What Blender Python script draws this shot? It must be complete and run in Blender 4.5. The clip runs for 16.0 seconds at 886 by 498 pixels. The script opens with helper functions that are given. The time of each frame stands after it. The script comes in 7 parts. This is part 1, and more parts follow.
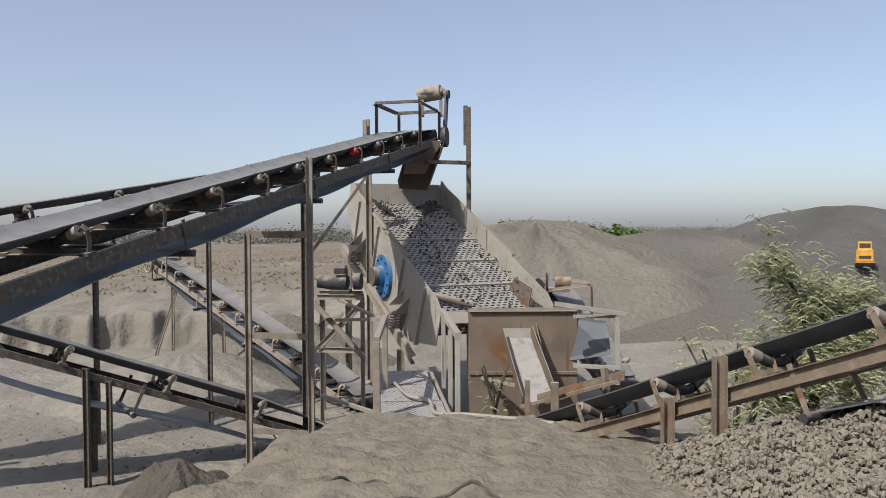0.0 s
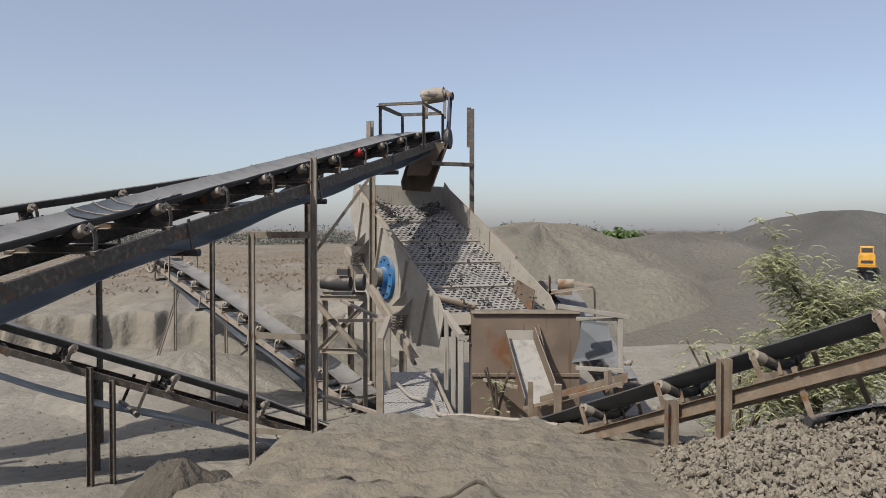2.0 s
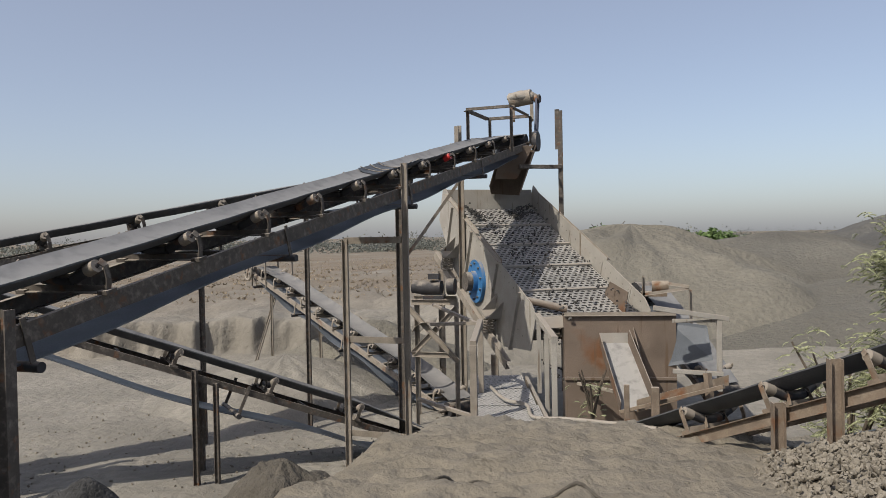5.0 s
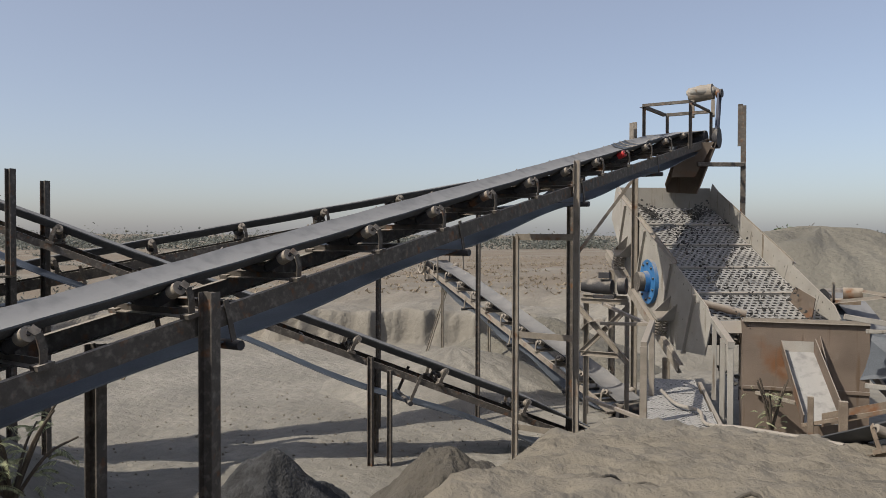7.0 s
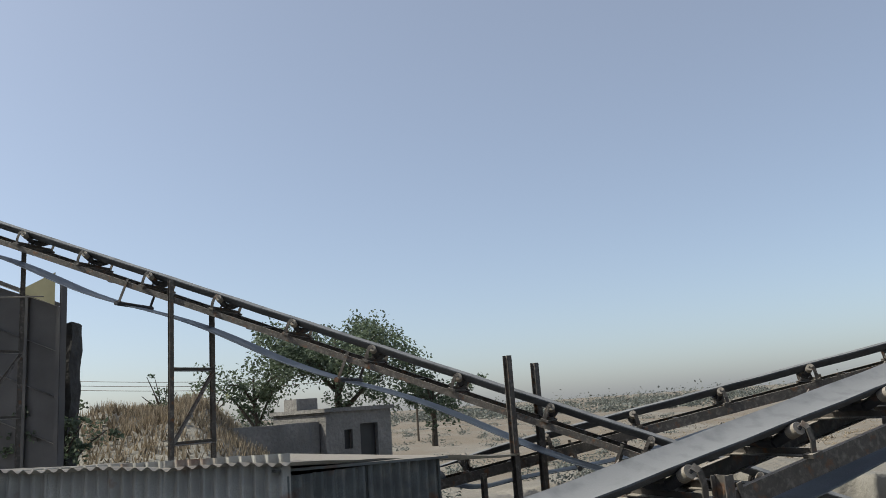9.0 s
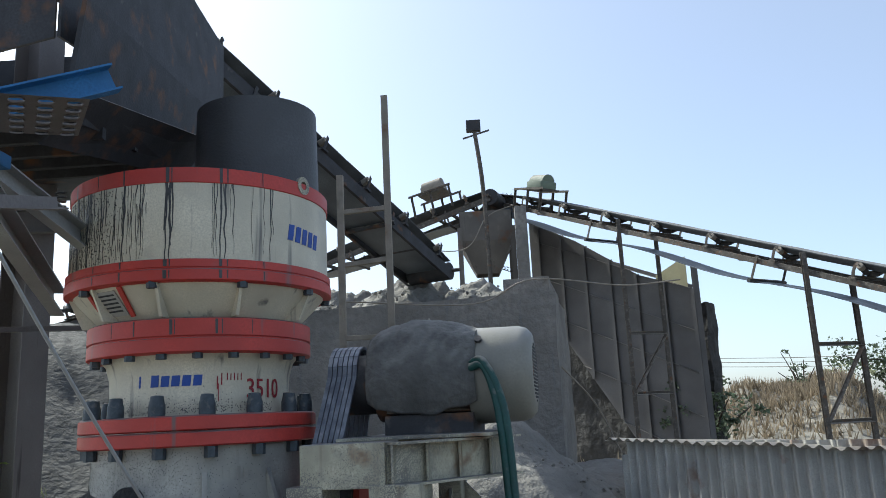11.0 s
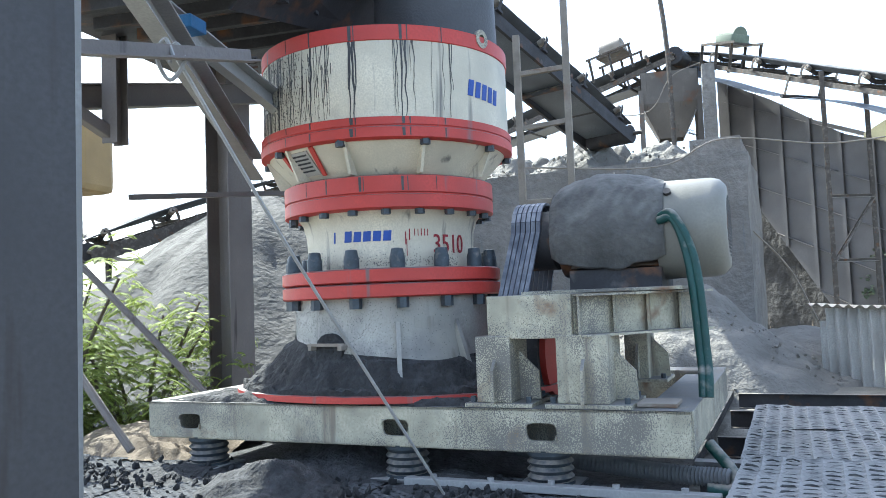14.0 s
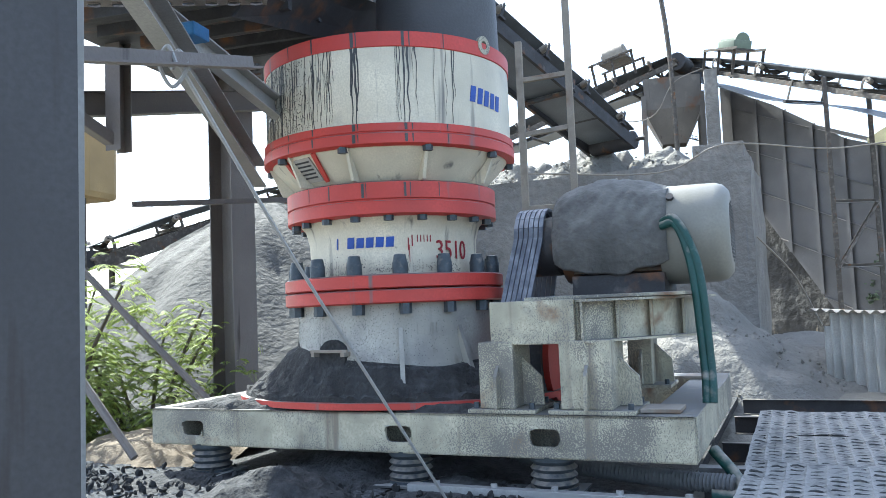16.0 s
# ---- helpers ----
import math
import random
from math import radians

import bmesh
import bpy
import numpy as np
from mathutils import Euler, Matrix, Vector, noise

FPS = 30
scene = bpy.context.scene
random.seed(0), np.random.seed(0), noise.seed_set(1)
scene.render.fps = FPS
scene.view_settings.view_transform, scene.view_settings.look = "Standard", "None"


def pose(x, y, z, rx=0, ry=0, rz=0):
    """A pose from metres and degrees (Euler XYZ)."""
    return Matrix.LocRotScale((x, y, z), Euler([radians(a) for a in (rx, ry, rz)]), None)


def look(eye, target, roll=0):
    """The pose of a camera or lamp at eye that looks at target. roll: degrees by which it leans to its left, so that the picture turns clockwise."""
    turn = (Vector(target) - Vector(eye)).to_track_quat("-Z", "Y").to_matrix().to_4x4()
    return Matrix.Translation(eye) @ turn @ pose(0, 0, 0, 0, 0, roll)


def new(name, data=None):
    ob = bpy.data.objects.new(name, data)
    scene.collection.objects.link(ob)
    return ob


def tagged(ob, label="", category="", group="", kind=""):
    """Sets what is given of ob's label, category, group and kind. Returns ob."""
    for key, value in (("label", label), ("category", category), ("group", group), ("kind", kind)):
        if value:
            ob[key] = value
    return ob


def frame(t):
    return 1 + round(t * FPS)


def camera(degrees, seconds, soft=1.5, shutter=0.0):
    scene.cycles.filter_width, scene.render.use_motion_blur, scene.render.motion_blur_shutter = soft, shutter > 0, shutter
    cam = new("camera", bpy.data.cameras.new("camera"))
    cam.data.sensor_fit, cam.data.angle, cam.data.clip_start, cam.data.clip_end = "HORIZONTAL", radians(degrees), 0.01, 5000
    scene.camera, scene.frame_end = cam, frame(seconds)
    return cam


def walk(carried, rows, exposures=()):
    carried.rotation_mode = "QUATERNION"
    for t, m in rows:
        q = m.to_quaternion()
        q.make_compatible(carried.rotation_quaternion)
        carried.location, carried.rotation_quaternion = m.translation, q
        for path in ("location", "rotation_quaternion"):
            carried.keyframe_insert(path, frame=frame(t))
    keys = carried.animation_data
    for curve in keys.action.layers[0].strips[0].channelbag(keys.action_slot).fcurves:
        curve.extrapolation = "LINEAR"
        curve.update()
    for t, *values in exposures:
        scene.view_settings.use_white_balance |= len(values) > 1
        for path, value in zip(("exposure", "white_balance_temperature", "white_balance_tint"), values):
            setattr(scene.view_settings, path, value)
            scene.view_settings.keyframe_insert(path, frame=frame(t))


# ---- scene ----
cam = camera(58.0, 16.0, soft=0.85)
PATH = [
    (0.0, 0.000, 0.000, 1.400, 88.47, 0.32, -0.01),
    (0.5, -0.006, -0.006, 1.393, 88.16, 0.05, -0.03),
    (1.0, -0.019, -0.009, 1.393, 88.42, -0.06, -0.04),
    (1.5, -0.031, -0.012, 1.391, 88.54, -0.05, -0.03),
    (2.0, -0.041, -0.015, 1.388, 88.63, -0.04, 0.07),
    (2.5, -0.046, -0.017, 1.382, 88.77, 0.05, 1.01),
    (3.0, -0.049, -0.010, 1.357, 88.79, 0.25, 2.19),
    (3.5, -0.063, -0.022, 1.353, 88.67, 0.41, 3.42),
    (6.0, -0.094, -0.020, 1.341, 89.35, 0.80, 10.24),
    (6.5, -0.092, -0.055, 1.339, 89.00, 0.25, 13.85),
    (7.0, -0.092, -0.138, 1.344, 88.97, -0.17, 18.41),
    (7.5, -0.093, -0.117, 1.348, 89.97, 0.52, 21.12),
    (8.0, -0.128, -0.143, 1.392, 93.58, 2.10, 26.01),
    (8.5, -0.265, -0.164, 1.503, 97.70, 3.38, 36.30),
    (9.0, -0.351, -0.314, 1.527, 101.20, 3.96, 50.21),
    (9.5, -0.420, -0.450, 1.578, 104.74, 3.67, 63.76),
    (10.0, -0.461, -0.534, 1.591, 106.59, 3.21, 75.01),
    (12.5, -0.580, -0.755, 1.468, 92.77, 3.20, 105.16),
    (13.0, -0.605, -0.741, 1.452, 91.89, 2.56, 105.20),
    (13.5, -0.598, -0.730, 1.436, 91.90, 2.24, 105.15),
    (14.0, -0.591, -0.725, 1.440, 93.64, 2.21, 104.89),
    (14.5, -0.585, -0.729, 1.442, 94.17, 2.15, 105.19),
    (15.0, -0.590, -0.728, 1.442, 94.18, 2.22, 105.31),
    (15.5, -0.593, -0.729, 1.439, 94.13, 2.30, 105.24),
    (16.0, -0.592, -0.721, 1.436, 94.12, 2.35, 105.14),
]
EXPOSURES = [(0.0, 0.34, 6650, 10), (1.5, 0.28, 6800, 10), (3.7, 0.18, 6800, 10), (6.0, 0.18, 6850, 10), (7.6, 0.19, 6800, 9), (8.6, 0.32, 6600, 5), (9.5, 0.22, 6500, 3), (10.2, 0.0, 6400, 2), (12.0, 2.06, 5950, 1), (16.0, 2.06, 5950, 1)]
walk(cam, [(t, pose(x, y, z, rx, ry, rz)) for t, x, y, z, rx, ry, rz in PATH], EXPOSURES)

# ---- sky and sun ----
SUN_YAW, SUN_UP = 139.0, 46.0
sky_world = bpy.data.worlds.new("sky")
scene.world = sky_world
sky_world.use_nodes = True
wn = sky_world.node_tree.nodes
sky = wn.new("ShaderNodeTexSky")
sky.sky_type, sky.sun_disc = "NISHITA", False
sky.sun_elevation, sky.sun_rotation = radians(SUN_UP), radians(-SUN_YAW)
sky.air_density, sky.dust_density, sky.ozone_density, sky.altitude = 0.7, 1.9, 1.8, 0.0
# a dusty veil over the clear sky
veil = wn.new("ShaderNodeVectorMath")
veil.operation = "MULTIPLY_ADD"
veil.inputs[1].default_value, veil.inputs[2].default_value = (1.06, 1.05, 1.02), (1.42, 1.38, 1.52)
sky_world.node_tree.links.new(sky.outputs[0], veil.inputs[0])
sky_world.node_tree.links.new(veil.outputs[0], wn["Background"].inputs["Color"])
wn["Background"].inputs["Strength"].default_value = 0.10
sun = new("sun", bpy.data.lights.new("sun", "SUN"))
sun.data.energy, sun.data.angle, sun.data.color = 3.6, radians(0.6), (1.0, 0.95, 0.87)
su = radians(SUN_UP)
sun_way = Vector((-math.sin(radians(SUN_YAW)) * math.cos(su), math.cos(radians(SUN_YAW)) * math.cos(su), math.sin(su)))
sun.matrix_world = look(sun_way * 60, (0, 0, 0))


# ---- materials ----
DUST = (0.28, 0.25, 0.215)


def surface(name, col, rough=0.8, metal=0.0, scale=6.0, vary=0.35, bump=0.15, dust=0.0, dust_col=DUST, fine=60.0, streak=0.0, streak_col=(0.03, 0.03, 0.03), rust=0.0, relief=0.02, field=None, trodden=None, speck=None, fine2=0.0):
    """A worn surface: two scales of colour change, relief, dust that lies on what faces up, run-down streaks, rust blotches."""
    m = bpy.data.materials.new(name)
    m.use_nodes = True
    nt = m.node_tree
    nd, lk = nt.nodes, nt.links
    bsdf = nd["Principled BSDF"]
    bsdf.inputs["Roughness"].default_value, bsdf.inputs["Metallic"].default_value = rough, metal
    co = nd.new("ShaderNodeTexCoord")
    geo = nd.new("ShaderNodeNewGeometry")

    def tex(s, detail=6.0, source=None, stretch=None):
        n = nd.new("ShaderNodeTexNoise")
        n.inputs["Scale"].default_value, n.inputs["Detail"].default_value = s, detail
        src = source or geo.outputs["Position"]
        if stretch:
            mp = nd.new("ShaderNodeMapping")
            mp.inputs["Scale"].default_value = stretch
            lk.new(src, mp.inputs["Vector"])
            src = mp.outputs[0]
        lk.new(src, n.inputs["Vector"])
        return n.outputs["Fac"]

    def ramp(fac, lo, hi, a=(0, 0, 0), b=(1, 1, 1)):
        r = nd.new("ShaderNodeValToRGB")
        r.color_ramp.elements[0].position, r.color_ramp.elements[1].position = lo, hi
        r.color_ramp.elements[0].color, r.color_ramp.elements[1].color = (*a, 1), (*b, 1)
        lk.new(fac, r.inputs[0])
        return r.outputs[0]

    def mixed(fac, a, b):
        x = nd.new("ShaderNodeMix")
        x.data_type = "RGBA"
        for sock, v in ((x.inputs[0], fac), (x.inputs[6], a), (x.inputs[7], b)):
            if isinstance(v, (int, float)):
                sock.default_value = v
            elif isinstance(v, tuple):
                sock.default_value = (*v, 1)
            else:
                lk.new(v, sock)
        return x.outputs[2]

    dark = tuple(c * (1 - vary) for c in col)
    light = tuple(min(1, c * (1 + vary * 0.7)) for c in col)
    base = ramp(tex(scale), 0.3, 0.7, dark, light)
    grain = tex(fine, 7.0)
    base = mixed(ramp(grain, 0.35, 0.75), base, tuple(c * (1 - vary * 0.6) for c in col))
    if trodden:
        # browner soil on the trodden heap
        ln = nd.new("ShaderNodeVectorMath")
        ln.operation = "DISTANCE"
        ln.inputs[1].default_value = (0.9, 5.2, -0.5)
        lk.new(geo.outputs["Position"], ln.inputs[0])
        mr = nd.new("ShaderNodeMapRange")
        mr.inputs[1].default_value, mr.inputs[2].default_value, mr.inputs[3].default_value, mr.inputs[4].default_value = 3.6, 6.2, 0.85, 0.0
        lk.new(ln.outputs["Value"], mr.inputs[0])
        base = mixed(mr.outputs[0], base, ramp(tex(2.2, 7.0), 0.3, 0.7, tuple(c * 0.72 for c in trodden), trodden))
    if field:
        # beyond the yard the dust gives way to dry fields
        ln = nd.new("ShaderNodeVectorMath")
        ln.operation = "LENGTH"
        lk.new(geo.outputs["Position"], ln.inputs[0])
        mr = nd.new("ShaderNodeMapRange")
        mr.inputs[1].default_value, mr.inputs[2].default_value = 24.0, 48.0
        lk.new(ln.outputs["Value"], mr.inputs[0])
        mul = nd.new("ShaderNodeMath")
        mul.operation = "MULTIPLY"
        lk.new(mr.outputs[0], mul.inputs[0])
        lk.new(ramp(tex(0.12, 8.0), 0.25, 0.55), mul.inputs[1])
        base = mixed(mul.outputs[0], base, field)
    if rust:
        base = mixed(ramp(tex(scale * 0.8, 8.0), 0.62 - rust * 0.3, 0.75 - rust * 0.2), base, (0.16, 0.075, 0.035))
    if streak:
        base = mixed(ramp(tex(1.0, 4.0, stretch=(9, 9, 0.7)), 0.66 - 0.2 * streak, 0.74 - 0.15 * streak), base, streak_col)
    if dust:
        sep = nd.new("ShaderNodeSeparateXYZ")
        lk.new(geo.outputs["Normal"], sep.inputs[0])
        up = nd.new("ShaderNodeMath")
        up.operation = "MULTIPLY_ADD"
        up.inputs[1].default_value, up.inputs[2].default_value = 0.55, dust - 0.5
        lk.new(sep.outputs[2], up.inputs[0])
        addn = nd.new("ShaderNodeMath")
        addn.operation = "ADD"
        lk.new(up.outputs[0], addn.inputs[0])
        lk.new(tex(scale * 1.7, 5.0), addn.inputs[1])
        base = mixed(ramp(addn.outputs[0], 0.35, 0.8), base, dust_col)
    if speck:
        # splashed spots of grit, thick in some places and thin in others
        size, much, spot_col = speck
        sp = nd.new("ShaderNodeMath")
        sp.operation = "MULTIPLY_ADD"
        sp.inputs[1].default_value = 0.9
        lk.new(tex(2.2, 5.0), sp.inputs[0])
        lk.new(tex(size, 3.0), sp.inputs[2])
        base = mixed(ramp(sp.outputs[0], 1.19 - much, 1.24 - much), base, spot_col)
    lk.new(base, bsdf.inputs["Base Color"])
    if fine2:
        ad = nd.new("ShaderNodeMath")
        ad.operation = "MULTIPLY_ADD"
        ad.inputs[1].default_value = 0.2
        lk.new(tex(fine2, 5.0), ad.inputs[0])
        lk.new(grain, ad.inputs[2])
        grain = ad.outputs[0]
    if bump:
        b = nd.new("ShaderNodeBump")
        b.inputs["Strength"].default_value, b.inputs["Distance"].default_value = bump, relief
        lk.new(grain, b.inputs["Height"])
        lk.new(b.outputs[0], bsdf.inputs["Normal"])
    return m


M_GROUND = surface("dusty_ground", (0.228, 0.214, 0.185), 0.95, scale=0.5, vary=0.32, bump=0.9, fine=5.0, relief=0.08, field=(0.165, 0.133, 0.096), trodden=(0.2, 0.176, 0.136), fine2=26.0, speck=(45.0, 0.08, (0.15, 0.135, 0.115)))
M_GRAVEL_DARK = surface("dark_gravel", (0.095, 0.094, 0.088), 0.95, scale=0.3, vary=0.35, bump=1.0, fine=6.0, relief=0.12)
M_GRAVEL_BROWN = surface("brown_fines", (0.10, 0.09, 0.075), 0.95, scale=1.5, vary=0.35, bump=1.0, fine=14.0, relief=0.06, fine2=40.0)
M_GRAVEL_MID = surface("olive_grey_gravel", (0.128, 0.122, 0.104), 0.95, scale=0.3, vary=0.32, bump=1.0, fine=6.0, relief=0.12)
M_GRAVEL_TAN = surface("tan_gravel", (0.165, 0.155, 0.128), 0.95, scale=0.3, vary=0.3, bump=1.0, fine=5.0, relief=0.12)
M_STONE = surface("crushed_stone", (0.205, 0.184, 0.15), 0.95, scale=7.0, vary=0.30, bump=0.15, dust=0.16, dust_col=(0.225, 0.203, 0.168))
M_STONE_GREY = surface("grey_stone", (0.066, 0.064, 0.06), 0.9, scale=5.0, vary=0.5, bump=0.8, fine=9.0, relief=0.05, dust=0.1, dust_col=(0.095, 0.092, 0.086), fine2=25.0)
M_BELT = surface("rubber_belt", (0.088, 0.094, 0.103), 0.85, scale=3.0, vary=0.4, bump=0.1, dust=0.30, dust_col=(0.19, 0.193, 0.198))
M_BELT_DUSTY = surface("dusty_rubber", (0.14, 0.145, 0.15), 0.95, scale=2.0, vary=0.3, bump=0.1, dust=0.15, dust_col=(0.2, 0.195, 0.19))
M_SPOUT = surface("dark_spout_steel", (0.07, 0.072, 0.078), 0.55, 0.2, scale=2.0, vary=0.3, streak=0.1)
M_BELT_UNDER = surface("return_rubber", (0.10, 0.115, 0.135), 0.5, scale=1.5, vary=0.5, bump=0.05, streak=0.0)
M_STEEL = surface("weathered_steel", (0.098, 0.086, 0.074), 0.8, 0.1, scale=9.0, vary=0.4, dust=0.33, rust=0.12)
M_STEEL_BROWN = surface("rust_brown_steel", (0.19, 0.15, 0.113), 0.85, 0.05, scale=5.0, vary=0.4, dust=0.3, dust_col=(0.30, 0.26, 0.21), rust=0.2)
M_STEEL_DUST = surface("dusty_steel", (0.25, 0.22, 0.18), 0.85, 0.05, scale=4.0, vary=0.4, dust=0.5, rust=0.1)
M_HOPPER = surface("dull_hopper_steel", (0.15, 0.135, 0.12), 0.8, 0.1, scale=2.0, vary=0.3, dust=0.25, rust=0.08, streak=0.15, streak_col=(0.08, 0.07, 0.06))
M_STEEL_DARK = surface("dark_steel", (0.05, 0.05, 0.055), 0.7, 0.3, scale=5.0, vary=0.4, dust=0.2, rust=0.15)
M_RUST_PLATE = surface("rusty_plate", (0.17, 0.132, 0.104), 0.85, 0.05, scale=1.6, vary=0.35, dust=0.26, rust=0.2, streak=0.25, streak_col=(0.11, 0.075, 0.05))
M_SCREEN_PLATE = surface("pale_dusty_plate", (0.325, 0.31, 0.28), 0.85, scale=2.0, vary=0.25, dust=0.35, streak=0.15, streak_col=(0.14, 0.11, 0.08))
M_MESH = surface("screen_wire", (0.19, 0.188, 0.18), 0.6, 0.2, scale=2.0, vary=0.5, dust=0.2, dust_col=(0.33, 0.32, 0.3))
M_BLUE = surface("blue_paint", (0.03, 0.16, 0.38), 0.6, scale=4.0, vary=0.35, dust=0.2)
M_WHITE = surface("cream_paint", (0.60, 0.555, 0.44), 0.5, scale=2.5, vary=0.3, bump=0.08, dust=0.22, dust_col=(0.14, 0.14, 0.145), fine=90.0, streak=0.24, streak_col=(0.16, 0.15, 0.135), speck=(85.0, 0.155, (0.09, 0.09, 0.09)))
M_WHITE_FRAME = surface("stained_cream_paint", (0.46, 0.43, 0.325), 0.6, scale=5.0, vary=0.4, bump=0.1, dust=0.30, dust_col=(0.19, 0.19, 0.19), streak=0.40, streak_col=(0.22, 0.19, 0.145), rust=0.05, speck=(140.0, 0.207, (0.17, 0.16, 0.14)))
M_WHITE_GRIMY = surface("grit_splashed_cream_paint", (0.40, 0.39, 0.35), 0.55, scale=2.5, vary=0.35, bump=0.12, dust=0.28, dust_col=(0.13, 0.13, 0.135), fine=70.0, streak=0.3, streak_col=(0.2, 0.19, 0.165), speck=(110.0, 0.17, (0.13, 0.13, 0.13)))
M_RED = surface("red_paint", (0.46, 0.045, 0.035), 0.5, scale=3.0, vary=0.25, bump=0.05, dust=0.14, dust_col=(0.15, 0.14, 0.14), streak=0.16, streak_col=(0.16, 0.1, 0.1), speck=(60.0, 0.12, (0.12, 0.1, 0.1)))
M_BLACK = surface("black_grit", (0.034, 0.035, 0.037), 0.95, scale=6.0, vary=0.5, bump=0.9, fine=30.0, relief=0.04, dust=0.03, dust_col=(0.072, 0.073, 0.077))
M_BOLT = surface("grey_bolt", (0.06, 0.075, 0.09), 0.55, 0.3, scale=12.0, vary=0.4, dust=0.2)
M_HOSE = surface("green_hose", (0.005, 0.055, 0.048), 0.5, scale=9.0, vary=0.3, dust=0.2)
M_CLOTH = surface("dirty_grey_cloth", (0.115, 0.115, 0.112), 0.95, scale=4.0, vary=0.4, bump=0.9, fine=26.0, dust=0.2, dust_col=(0.2, 0.198, 0.19))
M_CONCRETE = surface("stained_concrete", (0.22, 0.208, 0.192), 0.95, scale=0.9, vary=0.4, bump=1.0, fine=9.0, relief=0.06, fine2=35.0, dust=0.2, streak=0.1, streak_col=(0.16, 0.16, 0.16))
# very dark, since the steel wall's shade on it is put into the colour
M_MASONRY = surface("shaded_rubble_masonry", (0.058, 0.055, 0.052), 0.95, scale=3.0, vary=0.5, bump=1.0, fine=5.0, relief=0.12)
M_RUBBLE = surface("pale_rubble", (0.215, 0.205, 0.185), 0.95, scale=1.5, vary=0.35, bump=1.0, fine=6.0, relief=0.09, fine2=30.0)
M_TIN = surface("corrugated_tin", (0.40, 0.39, 0.36), 0.6, 0.1, scale=2.5, vary=0.3, dust=0.25, rust=0.04)
M_TIN_DARK = surface("old_dark_tin", (0.15, 0.16, 0.155), 0.7, 0.3, scale=2.5, vary=0.4, dust=0.3, rust=0.08)
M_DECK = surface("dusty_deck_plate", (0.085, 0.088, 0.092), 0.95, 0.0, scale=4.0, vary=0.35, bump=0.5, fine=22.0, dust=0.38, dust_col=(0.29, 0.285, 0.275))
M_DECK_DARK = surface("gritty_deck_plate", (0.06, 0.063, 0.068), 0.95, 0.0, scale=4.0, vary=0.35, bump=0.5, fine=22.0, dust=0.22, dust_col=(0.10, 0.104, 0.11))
M_MOTOR_GREEN = surface("green_grey_paint", (0.16, 0.2, 0.15), 0.7, scale=4.0, vary=0.3, dust=0.2)
M_TANK = surface("ochre_paint", (0.42, 0.29, 0.13), 0.7, scale=2.0, vary=0.25)
M_YELLOW = surface("yellow_paint", (0.62, 0.31, 0.03), 0.6, scale=6.0, vary=0.35, dust=0.2, dust_col=(0.45, 0.3, 0.1))
M_BARK = surface("bark", (0.10, 0.08, 0.06), 0.95, scale=9.0, vary=0.4, bump=0.6)
M_WINDOW_DARK = surface("dark_opening", (0.03, 0.03, 0.03), 0.6, scale=2.0, vary=0.3)
M_ROLLER_RED = surface("red_roller", (0.5, 0.03, 0.03), 0.5, scale=5.0, vary=0.2, dust=0.1)
M_BLUE_INK = surface("blue_letters", (0.02, 0.07, 0.33), 0.6, scale=9.0, vary=0.25)
M_RED_INK = surface("dark_red_letters", (0.28, 0.02, 0.03), 0.7, scale=9.0, vary=0.3)


def leaf_material(name, col):
    m = bpy.data.materials.new(name)
    m.use_nodes = True
    nd, lk = m.node_tree.nodes, m.node_tree.links
    geo = nd.new("ShaderNodeNewGeometry")
    r = nd.new("ShaderNodeValToRGB")
    r.color_ramp.elements[0].color = (*[c * 0.55 for c in col], 1)
    r.color_ramp.elements[1].color = (*[min(1, c * 1.5) for c in col], 1)
    lk.new(geo.outputs["Random Per Island"], r.inputs[0])
    b = nd["Principled BSDF"]
    b.inputs["Roughness"].default_value = 0.7
    lk.new(r.outputs[0], b.inputs["Base Color"])
    tr = nd.new("ShaderNodeBsdfTranslucent")
    lk.new(r.outputs[0], tr.inputs["Color"])
    mx = nd.new("ShaderNodeMixShader")
    mx.inputs[0].default_value = 0.35
    lk.new(b.outputs[0], mx.inputs[1])
    lk.new(tr.outputs[0], mx.inputs[2])
    lk.new(mx.outputs[0], nd["Material Output"].inputs["Surface"])
    return m


M_LEAF_DUSTY = leaf_material("dusty_leaves", (0.33, 0.35, 0.21))
M_LEAF_BRIGHT = leaf_material("bright_leaves", (0.27, 0.33, 0.09))
# lighter and greyer than the leaves themselves, with haze put into the colour
M_LEAF_DARK = leaf_material("dark_leaves", (0.105, 0.135, 0.085))
M_GRASS = leaf_material("dry_grass", (0.27, 0.22, 0.155))


# ---- building helpers ----
def thing(name, label, category, group="", m=None):
    ob = new(name)
    ob.empty_display_size = 0.2
    if m is not None:
        ob.matrix_world = m
    return tagged(ob, label, category, group)


def mesh_of(bm, name, material, smooth=False):
    me = bpy.data.meshes.new(name)
    if smooth:
        for f in bm.faces:
            f.smooth = True
    bm.normal_update()
    bm.to_mesh(me)
    bm.free()
    me.materials.append(material)
    if smooth:
        me.set_sharp_from_angle(angle=radians(38))
    return me


def part(name, bm, material, parent=None, label="", smooth=False):
    """One bmesh as one mesh object under a thing or part; coordinates in the parent's space."""
    ob = new(name, bm if isinstance(bm, bpy.types.Mesh) else mesh_of(bm, name, material, smooth))
    ob.parent = parent
    return tagged(ob, label) if label else ob


